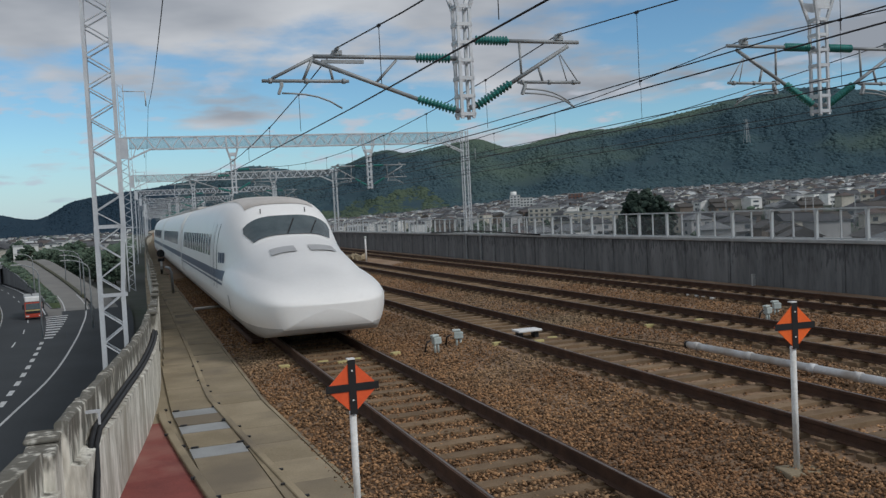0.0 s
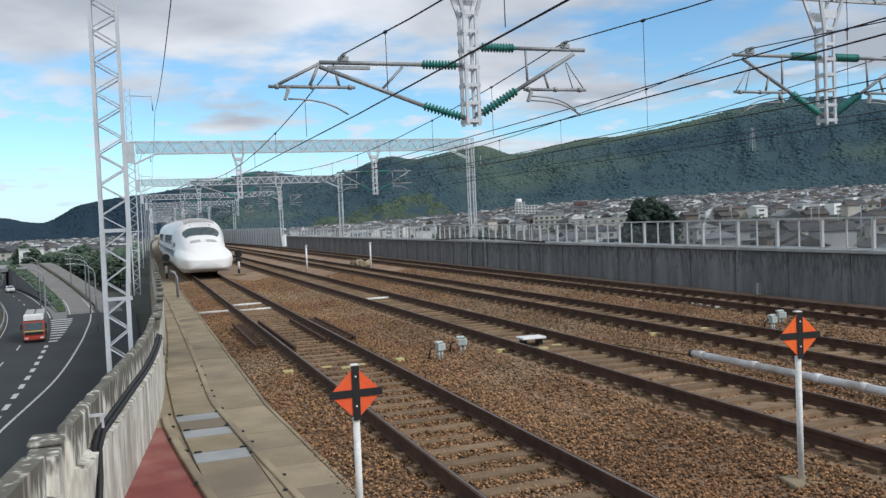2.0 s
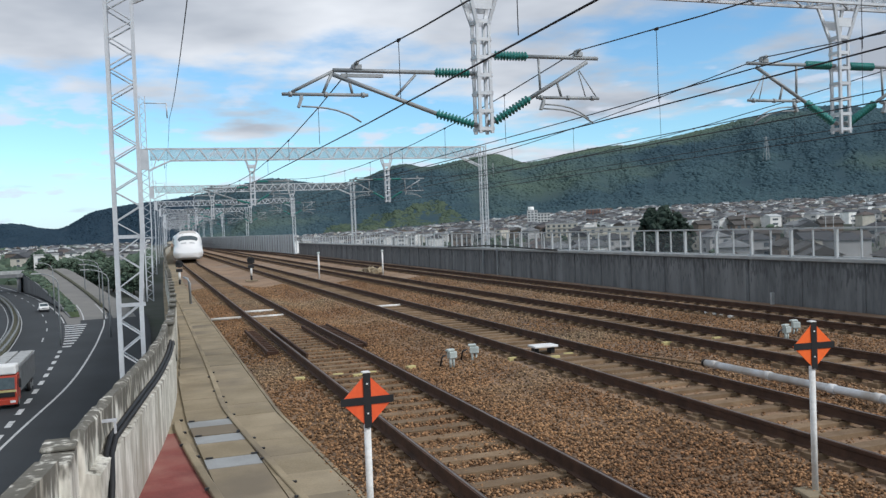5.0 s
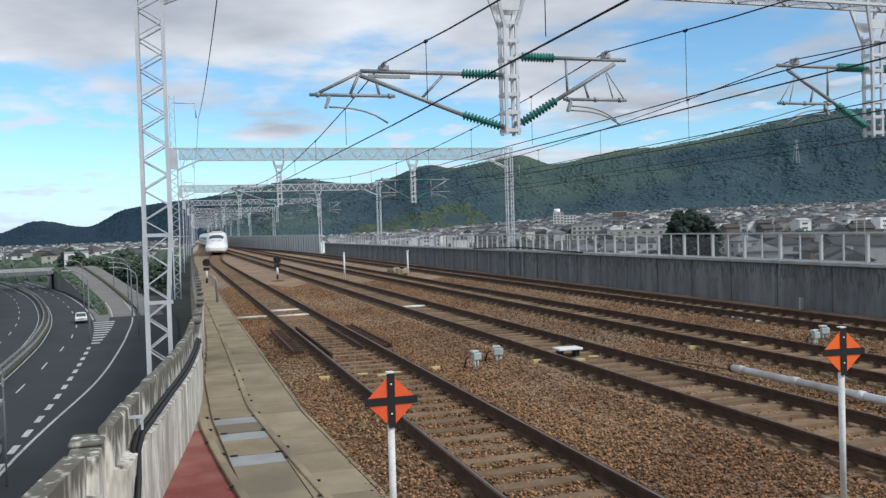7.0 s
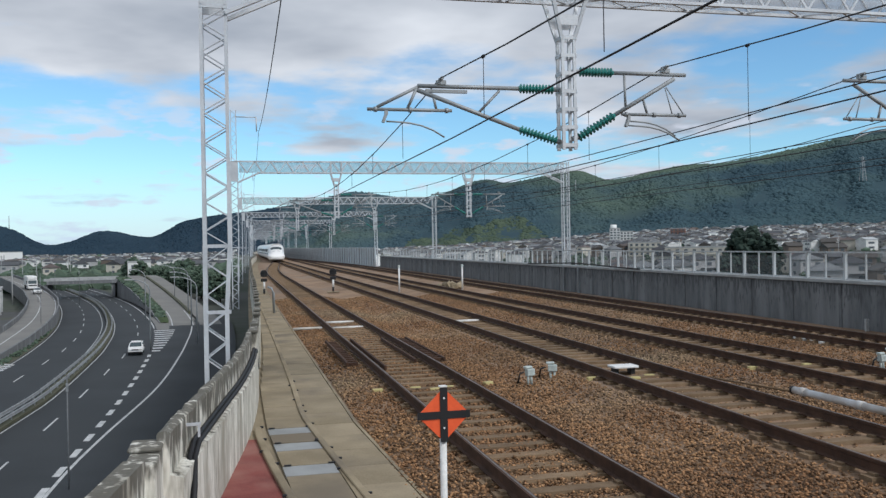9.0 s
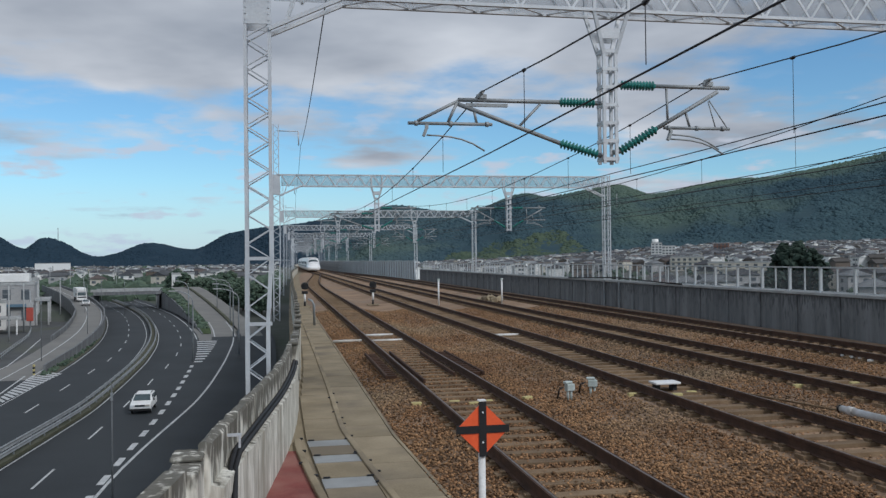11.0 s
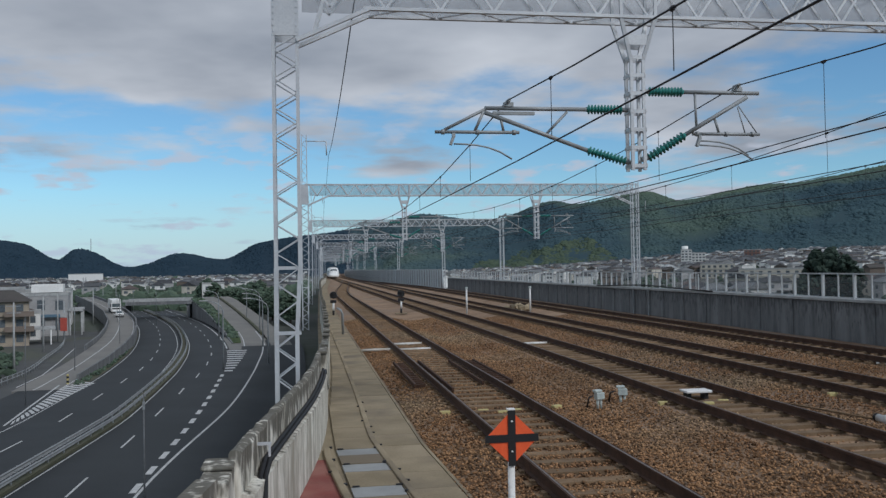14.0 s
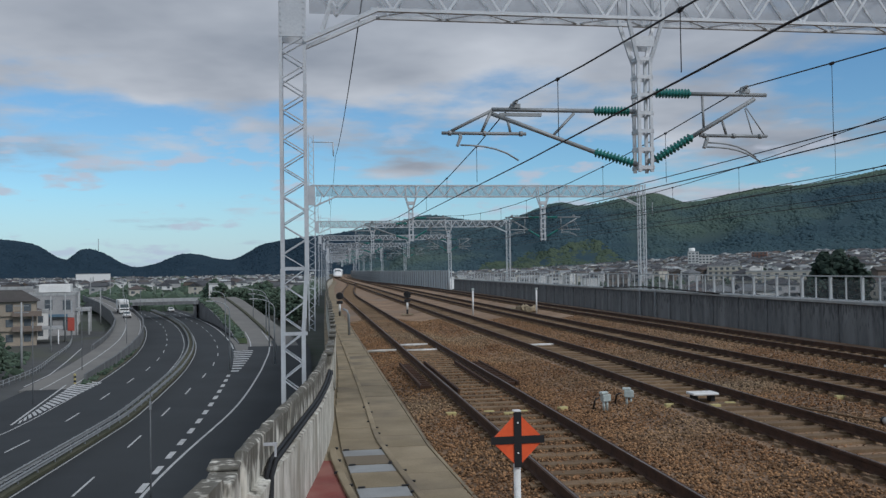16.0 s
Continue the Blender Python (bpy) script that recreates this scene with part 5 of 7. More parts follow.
def build_train():
    front = thing("train_end_car", (TRACKS[0], 17.4, 0), "white bullet train end car with duck-bill nose and blue stripe", "train car", "cars of the train")
    bm = B()
    st = [0, 0.015, 0.035, 0.07, 0.12, 0.2, 0.32, 0.5, 0.75, 1.05, 1.4] + [1.8 + 0.4 * k for k in range(24)] + [11.6, 14, 17, 20, 23, 24.7]
    loft_body(bm, st)
    part("body", bm, ("train_white", "train_grey"), front)
    bm = B()
    skin_patch(bm, 4.12, 5.08, lambda u: (-0.98 - 0.22 * u + 0.3 * max(u - 0.75, 0), 0.98 + 0.22 * u - 0.3 * max(u - 0.75, 0)))
    part("windscreen", bm, "dark_glass", front, "dark wrap-around windscreen")
    for side in (-1, 1):
        bm = B()
        skin_patch(bm, 2.55, 3.05, lambda u: (side * 0.17, side * (0.80 - 0.03 * u)), 4, 8)
        part("headlight_cover", bm, "train_grey", front, "dark grey headlight cover")
        bm = B()
        tube(bm, ((side * 0.6, 5.35, roof_z(0.6, 5.35)), (side * 0.6, 5.37, roof_z(0.6, 5.35) + 0.12)), 0.015, 6)
        part("antenna", bm, "black", front)
        bm = B()
        beam(bm, (side * 0.3 + 0.2, 4.16, roof_z(side * 0.3 + 0.2, 4.16) + 0.03), (side * 0.3 + 0.5, 4.9, roof_z(side * 0.3 + 0.5, 4.9) + 0.03), 0.03, 0.02)
        part("wiper", bm, "black", front)
        bm = B()
        side_sheet(bm, side, 7.0, 7.07, 1.0, 2.8, 0.009, 1, 6)
        side_sheet(bm, side, 7.75, 7.82, 1.0, 2.8, 0.009, 1, 6)
        part("cab_door_seam", bm, "black", front)
        bm = B()
        for k in range(3):
            side_sheet(bm, side, 6.0 + k * 0.27, 6.2 + k * 0.27, 1.72, 2.0, 0.01, 1, 2)
        part("marking", bm, "train_blue", front, "small dark painted emblem bars")
        bm = B()
        side_sheet(bm, side, 3.9, 4.15, 0.35, 1.0, 0.02, 1, 2)
        part("step", bm, "train_grey", front)
    bm = B()
    skin_patch(bm, 5.9, 24.5, lambda u: (-0.95, 0.95), 40, 12, 0.012)
    part("roof_panel", bm, "train_roof", front, "dull brownish grey roof panel")
    add_side(front, 5.7, 24.6, [9.0 + 1.0 * k for k in range(14)])
    for s in (5.0, 20.5):
        add_bogie(front, s)
    # a middle car, copied down the train
    mid = thing("train_car", (TRACKS[0], 42.4, 0), "white bullet train passenger car with a blue stripe and small windows", "train car", "cars of the train")
    bm = B()
    loft_body(bm, [12.0, 14, 18, 22, 26, 30, 34, 36.6])
    bmesh.ops.translate(bm, verts=bm.verts, vec=(0, -11.7, 0))
    part("body", bm, ("train_white", "train_grey"), mid)
    for side in (-1, 1):
        for s in [3.0 + 1.0 * k for k in range(19)]:
            bm = B()
            side_sheet(bm, side, s + 11.7, s + 12.32, 1.86, 2.5, 0.01, 1, 3)
            bmesh.ops.translate(bm, verts=bm.verts, vec=(0, -11.7, 0))
            part("window", bm, "dark_glass", mid)
        bm = B()
        side_sheet(bm, side, 12.0, 36.5, 1.26, 1.52, n=2, mlev=2)
        bmesh.ops.translate(bm, verts=bm.verts, vec=(0, -11.7, 0))
        part("stripe", bm, "train_blue", mid, "dark blue stripe")
        for s in (13.2, 35.0):
            bm = B()
            side_sheet(bm, side, s, s + 0.05, 0.95, 2.85, 0.009, 1, 6)
            side_sheet(bm, side, s + 0.75, s + 0.8, 0.95, 2.85, 0.009, 1, 6)
            bmesh.ops.translate(bm, verts=bm.verts, vec=(0, -11.7, 0))
            part("door_seam", bm, "train_grey", mid, "dark seam of a closed plug door")
    for s in (3.7, 21.3):
        add_bogie(mid, s)
    bm = B()
    box(bm, -0.75, 0.75, 0.5, 24.5, 3.55, 3.66)
    part("roof_panel", bm, "train_roof", mid, "dull brownish grey roof panel", 0.03)
    return [front, mid] + [copy_thing(mid, pose(TRACKS[0], 42.4 + 25 * k, 0)) for k in range(1, 7)]


TRAIN = build_train()


# ---- trackside things ----
def build_sign(at, z_mid, turn, tall_post):
    s = thing("track_sign", at, "orange diamond sign with a black cross on a white post", "sign", "diamond signs beside the tracks", turn=turn)
    h = 0.255
    zc = z_mid - at[2]
    bm = B()
    tube(bm, ((0, 0.03, -0.05), (0, 0.03, zc - h + 0.02)), 0.034, 12)
    part("post", bm, "white_post", s, "white painted post, chipped")
    bm = B()
    poly = [(-h, 0), (0, -h), (h, 0), (0, h)]
    lo = [bm.verts.new((x, -0.012, zc + z)) for x, z in poly]
    hi = [bm.verts.new((x, 0.0, zc + z)) for x, z in poly]
    bm.faces.new(lo)
    bm.faces.new(hi[::-1])
    for k in range(4):
        bm.faces.new((lo[k], hi[k], hi[(k + 1) % 4], lo[(k + 1) % 4]))
    part("panel", bm, "orange" if tall_post else "orange_vivid", s)
    bm = B()
    box(bm, -0.036, 0.036, -0.022, -0.016, zc - h, zc + h + 0.005)
    part("upright_bar", bm, "black", s)
    bm = B()
    box(bm, -h, h, -0.021, -0.0165, zc - 0.036, zc + 0.036)
    part("cross_bar", bm, "black", s)
    for dz in (0.16, -0.12):
        bm = B()
        tube(bm, ((0, -0.03, zc + dz), (0, -0.022, zc + dz)), 0.009, 8)
        part("bolt", bm, "white", s)
    bm = B()
    box(bm, -0.036, 0.036, -0.02, 0.05, zc + h + 0.007, zc + h + 0.018)
    part("cap", bm, "white", s)
    if not tall_post:
        bm = B()
        prism(bm, ((-0.22, -0.16), (0.2, -0.2), (0.24, 0.15), (-0.18, 0.2)), -0.05, 0.03)
        part("footing", bm, "concrete", s, bevel=0.02)


build_sign((1.87, 7.86, -0.27), 1.205, 0, True)
build_sign((6.88, 7.62, -0.30), 1.345, -6, False)


def build_trackside():
    pipe = thing("conduit_pipe", (0, 0, 0), "long pale grey conduit pipe with collars lying on the ballast", "pipe")
    bm = B()
    a, b = Vector((10.6, 14.75, -0.16)), Vector((11.43, -4.0, -0.16))
    tube(bm, (a, b), 0.07, 14)
    part("tube", bm, "pipe", pipe)
    for u in (0.01, 0.09, 0.17, 0.22, 0.45, 0.7):
        bm = B()
        tube(bm, (a.lerp(b, u), a.lerp(b, u + 0.008)), 0.083, 14)
        part("collar", bm, "pipe", pipe)
    bm = B()
    tube(bm, (a + Vector((-0.002, 0.05, 0)), a), 0.078, 14)
    part("end_cap", bm, "black", pipe, "black collar at the end of the pipe")
    cab = thing("cable", (0, 0, 0), "thin pale cable trailing over the ballast", "cable")
    bm = B()
    tube(bm, ((10.6, 14.8, -0.2), (10.42, 16.2, -0.24), (10.1, 17.6, -0.25), (10.15, 19.5, -0.27), (10.0, 21, -0.27)), 0.022, 6)
    part("strand", bm, "sleeper", cab)
    # paired junction boxes on short legs
    for x, y, turn in ((6.31, 18.15, 20), (7.02, 18.6, -15), (14.9, 17.4, 15), (15.7, 18.0, -10)):
        j = thing("junction_box", (x, y, -0.3), "small pale grey trackside junction box on a stub leg", "junction box", "trackside junction boxes", turn=turn)
        bm = B()
        prism(bm, ((-0.11, -0.07), (0.11, -0.07), (0.09, 0.07), (-0.09, 0.07)), 0.15, 0.31)
        part("case", bm, "grey_box", j, bevel=0.02)
        bm = B()
        box(bm, -0.14, 0.05, -0.06, 0.06, 0.312, 0.37)
        part("lid", bm, "grey_box", j, bevel=0.02)
        for sx in (-0.045, 0.045):
            bm = B()
            tube(bm, ((sx, 0, -0.05), (sx, 0, 0.17)), 0.028, 8)
            part("leg", bm, "grey_box", j)
        bm = B()
        tube(bm, ((-0.17, 0, 0.25), (-0.27, 0.02, 0.2), (-0.3, 0.05, 0.0)), 0.02, 8)
        part("hose", bm, "black", j)
    beacon = thing("track_beacon", (8.5, 18.0, -0.2), "flat white plate beacon on short legs between the rails", "beacon")
    bm = B()
    prism(bm, ((-0.3, -0.2), (0.3, -0.2), (0.3, 0.2), (-0.3, 0.2)), 0.15, 0.2)
    part("plate", bm, "white", beacon, bevel=0.015)
    for sx in (-0.2, 0.2):
        bm = B()
        box(bm, sx - 0.05, sx + 0.05, -0.1, 0.1, 0, 0.15)
        part("leg", bm, "black", beacon)
    first = None
    for x, y, t in ((2.8, 17.7, 5), (3.61, 17.7, 0), (3.97, 17.42, 10), (4.3, 17.6, -5), (7.6, 17.7, 8), (8.5, 17.4, 0), (8.95, 17.62, -12), (11.75, 17.9, 0), (13.2, 17.9, 4), (5.24, 17.84, 30)):
        if first is None:
            first = thing("marker_block", (x, y, -0.235), "small faded yellow marker block on the ballast", "marker", "yellow marker blocks", turn=t)
            bm = B()
            prism(bm, ((-0.12, -0.06), (0.11, -0.07), (0.12, 0.06), (-0.1, 0.07)), -0.03, 0.06)
            part("block", bm, "yellow", first, bevel=0.015)
        else:
            copy_thing(first, pose(x, y, -0.235, 0, 0, t))
    # short guard rails beside the running rails
    for x, y0, y1, n in ((2.62, 21.2, 26.5, 14), (5.12, 21.3, 26.6, 14), (3.42, 20.3, 26.8, 0), (4.36, 21.3, 26.6, 0)):
        g = thing("guard_rail", (x, 0, 0), "short dark rusty guard rail fixed beside a running rail", "guard rail", "short guard rails")
        bm = B()
        box(bm, -0.03, 0.03, y0, y1, -0.17, -0.07)
        part("rail", bm, "rail_side", g, bevel=0.01)
        for k in range(n):
            bm = B()
            y = y0 + 0.2 + (y1 - y0 - 0.4) * k / (n - 1)
            box(bm, (0.04 if x < 4 else -0.28), (0.28 if x < 4 else -0.04), y - 0.05, y + 0.05, -0.18, -0.1)
            part("clip", bm, "rail_side", g)
    for x, h in ((10.67, 1.62), (15.1, 1.58)):
        p = thing("marker_post", (x, 57.2, -0.3), "thin white marker post between two tracks", "post", "white marker posts")
        bm = B()
        tube(bm, ((0, 0, -0.05), (0, 0, h)), 0.06, 10)
        part("shaft", bm, "white", p)
        bm = B()
        box(bm, -0.08, 0.08, -0.08, 0.08, h, h + 0.14)
        part("cap", bm, "grey_box", p, bevel=0.02)
    for x, y, h in ((1.72, 58.0, 2.0), (6.35, 58.6, 2.0)):
        s = thing("dwarf_signal", (x, y, -0.29), "low black trackside signal head on a banded post", "signal", "dwarf signals")
        bm = B()
        tube(bm, ((0, 0, -0.03), (0, 0, 0.35)), 0.07, 10)
        part("post_foot", bm, "black", s)
        bm = B()
        tube(bm, ((0, 0, 0.352), (0, 0, 0.85)), 0.075, 10)
        part("post_band", bm, "white", s, "white band of the post")
        bm = B()
        tube(bm, ((0, -0.1, 1.38), (0, 0.1, 1.38)), 0.24, 18)
        part("back_plate", bm, "black", s)
        bm = B()
        box(bm, -0.2, 0.2, -0.1, 0.16, 0.852, 1.05)
        part("lamp_case", bm, "black", s, bevel=0.02)
        for dx, dz in ((-0.14, 1.25), (0.14, 1.25), (0.0, 1.5)):
            bm = B()
            tube(bm, ((dx, -0.25, dz), (dx, -0.122, dz)), 0.08, 10)
            part("lens_hood", bm, "black", s)
        bm = B()
        prism(bm, ((-0.4, -0.3), (0.4, -0.3), (0.4, 0.3), (-0.4, 0.3)), -0.03, 0.04)
        part("footing", bm, "concrete", s, bevel=0.02)
    r = thing("cable_riser", (1.66, 41.2, -0.28), "grey cable riser pipe bent at its top", "pipe")
    bm = B()
    tube(bm, ((0, 0, 0), (-0.02, 0, 0.95), (-0.08, 0.1, 1.15), (-0.25, 0.3, 1.22)), 0.06, 8)
    part("tube", bm, "galv_dull", r)
    for x0, x1, y in ((1.95, 3.0, 31.7), (3.3, 4.45, 33.8), (3.35, 4.5, 31.5), (7.95, 9.2, 32.3)):
        c = thing("cross_cable", (0, 0, 0), "pale cable duct laid across the track", "cable duct", "cable ducts across the track")
        bm = B()
        tube(bm, ((x0, y, -0.19), ((x0 + x1) / 2, y - 0.1, -0.17), (x1, y + 0.1, -0.19)), 0.05, 8)
        part("duct", bm, "white_post", c)
    k0 = None
    for k in range(12):
        if k0 is None:
            k0 = thing("cable_marker", (16.3, 21.4, -0.2), "small white painted block in the middle of a track", "marker", "white blocks in a track")
            bm = B()
            prism(bm, ((-0.06, -0.08), (0.06, -0.08), (0.05, 0.08), (-0.05, 0.08)), -0.02, 0.04)
            part("block", bm, "white_post", k0, bevel=0.01)
        else:
            copy_thing(k0, pose(16.3 + 0.045 * k, 21.4 + 0.45 * k, -0.2, 0, 0, 3 * (k % 3) - 3))
    st = thing("stake", (20.58, 24.7, -0.35), "short pale grey stake at the foot of the wall", "stake")
    bm = B()
    box(bm, -0.06, 0.06, -0.05, 0.05, 0, 0.42)
    part("shaft", bm, "coping", st, bevel=0.01)
    h = thing("rubble_heap", (14.6, 58.5, -0.3), "low heap of brownish concrete rubble", "rubble")
    rnd = random.Random(3)
    for k in range(9):
        bm = B()
        bmesh.ops.create_icosphere(bm, subdivisions=1, radius=0.28)
        for v in bm.verts:
            v.co *= rnd.uniform(0.7, 1.2)
        bmesh.ops.translate(bm, verts=bm.verts, vec=(rnd.uniform(-0.9, 0.9), rnd.uniform(-0.4, 0.4), rnd.uniform(0.05, 0.3)))
        part("lump", bm, "concrete", h)


build_trackside()


# ---- vehicles ----
def wheel(parent, x, y, r, w):
    bm = B()
    tube(bm, ((x - w / 2, y, r), (x - w / 4, y, r), (x + w / 4, y, r), (x + w / 2, y, r)), (r * 0.92, r, r, r * 0.92), 20)
    wh = part("wheel", bm, "black", parent)
    bm = B()
    sx = 1 if x > 0 else -1
    tube(bm, ((x + sx * w * 0.5, y, r), (x + sx * (w * 0.5 + 0.01), y, r)), r * 0.6, 16)
    part("rim", bm, "galv_dull", wh)


def build_wagon(at, paint="white"):
    """A small estate car; its front points to -y."""
    c = thing("estate_car", at, "small white estate car with dark windows and black bumper trim", "car", "cars on the expressway")
    bm = B()
    side = [(-2.08, 0.32), (-2.12, 0.6), (-2.02, 0.8), (-1.8, 0.89), (-1.15, 0.99), (-0.4, 1.43), (0.1, 1.5), (1.5, 1.48), (1.9, 1.34), (2.1, 0.92), (2.1, 0.35)]
    a = [bm.verts.new((-0.84 + (0.12 if z > 1.0 else 0), y, z)) for y, z in side]
    b = [bm.verts.new((0.84 - (0.12 if z > 1.0 else 0), y, z)) for y, z in side]
    bm.faces.new(a)
    bm.faces.new(b[::-1])
    for k in range(len(side)):
        bm.faces.new((a[k], b[k], b[(k + 1) % len(side)], a[(k + 1) % len(side)]))
    part("body", bm, paint, c, bevel=0.09)
    for sx in (-1, 1):
        bm = B()
        tube(bm, ((sx * 0.62, -0.1, 1.49), (sx * 0.62, 0.0, 1.55), (sx * 0.62, 1.4, 1.54), (sx * 0.62, 1.5, 1.48)), 0.025, 6)
        part("roof_rail", bm, "black", c)
    bm = B()
    v = [bm.verts.new(p) for p in ((-0.70, -1.12, 1.015), (0.70, -1.12, 1.015), (0.62, -0.43, 1.425), (-0.62, -0.43, 1.425))]
    bm.faces.new(v)
    r = bmesh.ops.extrude_face_region(bm, geom=bm.faces[:])
    bmesh.ops.translate(bm, verts=[e for e in r["geom"] if isinstance(e, bmesh.types.BMVert)], vec=(0, -0.02, 0.03))
    part("windscreen", bm, "dark_glass", c)
    for sx in (-1, 1):
        for y0, y1 in ((-0.55, 0.35), (0.42, 1.15), (1.22, 1.8)):
            bm = B()
            x = sx * 0.75
            q = [(x + sx * 0.055, y0 - (0.25 if y0 < 0 else 0), 0.99), (x + sx * 0.055, y1, 0.99), (x - sx * 0.012, y1 - (0.1 if y1 > 1.5 else 0), 1.38), (x - sx * 0.012, y0 + 0.06, 1.38)]
            w = [bm.verts.new(p) for p in q]
            bm.faces.new(w)
            r = bmesh.ops.extrude_face_region(bm, geom=bm.faces[:])
            bmesh.ops.translate(bm, verts=[e for e in r["geom"] if isinstance(e, bmesh.types.BMVert)], vec=(sx * 0.02, 0, 0))
            part("side_window", bm, "dark_glass", c)
        bm = B()
        box(bm, sx * 0.62 - 0.16, sx * 0.62 + 0.16, -2.17, -2.0, 0.66, 0.80)
        part("headlight", bm, "pipe", c, bevel=0.02)
        bm = B()
        box(bm, sx * 0.95 - 0.08, sx * 0.95 + 0.08, -0.85, -0.72, 0.98, 1.1)
        part("mirror", bm, "black", c, bevel=0.02)
        for y in (-1.35, 1.3):
            wheel(c, sx * 0.74, y, 0.3, 0.18)
    bm = B()
    box(bm, -0.4, 0.4, -2.17, -2.05, 0.66, 0.78)
    part("grille", bm, "black", c)
    bm = B()
    box(bm, -0.84, 0.84, -2.2, -2.0, 0.3, 0.48)
    part("bumper", bm, "black", c, bevel=0.03)
    bm = B()
    box(bm, -0.17, 0.17, -2.215, -2.195, 0.5, 0.62)
    part("plate", bm, "white", c)
    return c


def build_truck(at, cab_paint, load_paint, label):
    c = thing("truck", at, label, "truck", "trucks on the expressway")
    bm = B()
    side = [(-5.6, 0.4), (-5.65, 1.2), (-5.5, 1.5), (-5.25, 2.55), (-3.9, 2.6), (-3.75, 0.5)]
    a = [bm.verts.new((-1.15, y, z)) for y, z in side]
    b = [bm.verts.new((1.15, y, z)) for y, z in side]
    bm.faces.new(a)
    bm.faces.new(b[::-1])
    for k in range(len(side)):
        bm.faces.new((a[k], b[k], b[(k + 1) % 6], a[(k + 1) % 6]))
    part("cab", bm, cab_paint, c, bevel=0.06)
    bm = B()
    v = [bm.verts.new(p) for p in ((-1.0, -5.53, 1.52), (1.0, -5.53, 1.52), (0.98, -5.32, 2.4), (-0.98, -5.32, 2.4))]
    bm.faces.new(v)
    r = bmesh.ops.extrude_face_region(bm, geom=bm.faces[:])
    bmesh.ops.translate(bm, verts=[e for e in r["geom"] if isinstance(e, bmesh.types.BMVert)], vec=(0, -0.03, 0.01))
    part("windscreen", bm, "dark_glass", c)
    bm = B()
    box(bm, -1.1, 1.1, -5.3, -3.8, 2.62, 3.35)
    part("wind_deflector", bm, "white", c, bevel=0.12)
    bm = B()
    box(bm, -1.0, 1.0, -5.69, -5.62, 0.95, 1.3)
    part("grille", bm, "black", c)
    if cab_paint != "white":
        bm = B()
        box(bm, -1.1, 1.1, -5.675, -5.6, 1.32, 1.48)
        part("band", bm, "yellow", c, "yellow band under the windscreen")
    bm = B()
    box(bm, -1.15, 1.15, -5.75, -5.5, 0.35, 0.75)
    part("bumper", bm, cab_paint, c, bevel=0.04)
    bm = B()
    box(bm, -1.2, 1.2, -3.6, 5.6, 1.05, 3.45 if load_paint == "white" else 3.0)
    part("load_body", bm, load_paint, c, bevel=0.04)
    bm = B()
    if load_paint != "white":
        box(bm, -1.12, -0.1, -3.4, 5.4, 3.01, 3.2)
        box(bm, 0.1, 1.12, -3.4, 5.4, 3.01, 3.2)
        part("load", bm, "coping", c, "pale grey stacked load", 0.03)
    else:
        bm.free()
    bm = B()
    box(bm, -0.5, 0.5, -5.0, 5.5, 0.6, 1.0)
    part("chassis", bm, "black", c)
    for sx in (-1, 1):
        bm = B()
        box(bm, sx * 1.35 - 0.1, sx * 1.35 + 0.1, -5.5, -5.35, 1.6, 2.3)
        part("mirror", bm, "black", c, bevel=0.03)
        bm = B()
        box(bm, sx * 0.85 - 0.2, sx * 0.85 + 0.2, -5.77, -5.7, 0.5, 0.68)
        part("headlight", bm, "pipe", c)
        for y in (-4.7, 2.6, 3.8):
            wheel(c, sx * 1.0, y, 0.5, 0.3)
    return c


M["truck_red"] = material("truck_red", (0.42, 0.055, 0.03), (0.34, 0.045, 0.025), 0.4, scale=2, fine=20)
M["truck_blue"] = material("truck_blue", (0.12, 0.20, 0.27), (0.09, 0.15, 0.21), 0.6, scale=2, fine=20)
M["truck_grey"] = material("truck_grey", (0.16, 0.17, 0.18), (0.11, 0.115, 0.12), 0.6, scale=2, fine=20)
WAGON = build_wagon((-29, 240, ROAD))
WAGON_FAR = build_wagon((-60, 340, ROAD))
TRUCK = build_truck((-14, 139, ROAD), "truck_red", "truck_grey", "red-cabbed flatbed truck with a white roof deflector and grey load")
VAN_RAMP = build_wagon((-46, 222, -6.4))
TRUCK_RAMP = build_truck((-50, 232, -6.2), "white", "white", "white box truck climbing down the ramp")


# ---- buildings ----
WALLS = {"house_white": (0.80, 0.80, 0.78), "house_cream": (0.56, 0.53, 0.46), "house_grey": (0.40, 0.40, 0.40), "house_brown": (0.19, 0.155, 0.13), "house_dark": (0.09, 0.088, 0.088)}
for k, v in WALLS.items():
    M[k] = material(k, v, tuple(c * 0.78 for c in v), 0.85, scale=0.5, fine=4, island=0.25)
ROOFS = {"roof_grey": (0.105, 0.11, 0.118), "roof_dark": (0.062, 0.065, 0.073), "roof_brown": (0.09, 0.082, 0.076), "roof_rust": (0.125, 0.10, 0.092), "roof_slate": (0.20, 0.212, 0.222), "roof_pale": (0.40, 0.42, 0.43)}
for k, v in ROOFS.items():
    M[k] = material(k, v, tuple(c * 0.7 for c in v), 0.7, scale=0.6, fine=5, island=0.35)
M["house_tan"] = material("house_tan", (0.36, 0.31, 0.245), (0.27, 0.235, 0.19), 0.85, scale=0.5, fine=4)
M["pane"] = material("pane", (0.13, 0.15, 0.165), (0.07, 0.085, 0.10), 0.15, scale=0.4, fine=3)
M["brick_red"] = material("brick_red", (0.25, 0.145, 0.115), (0.19, 0.11, 0.09), 0.8, scale=0.3, fine=3)
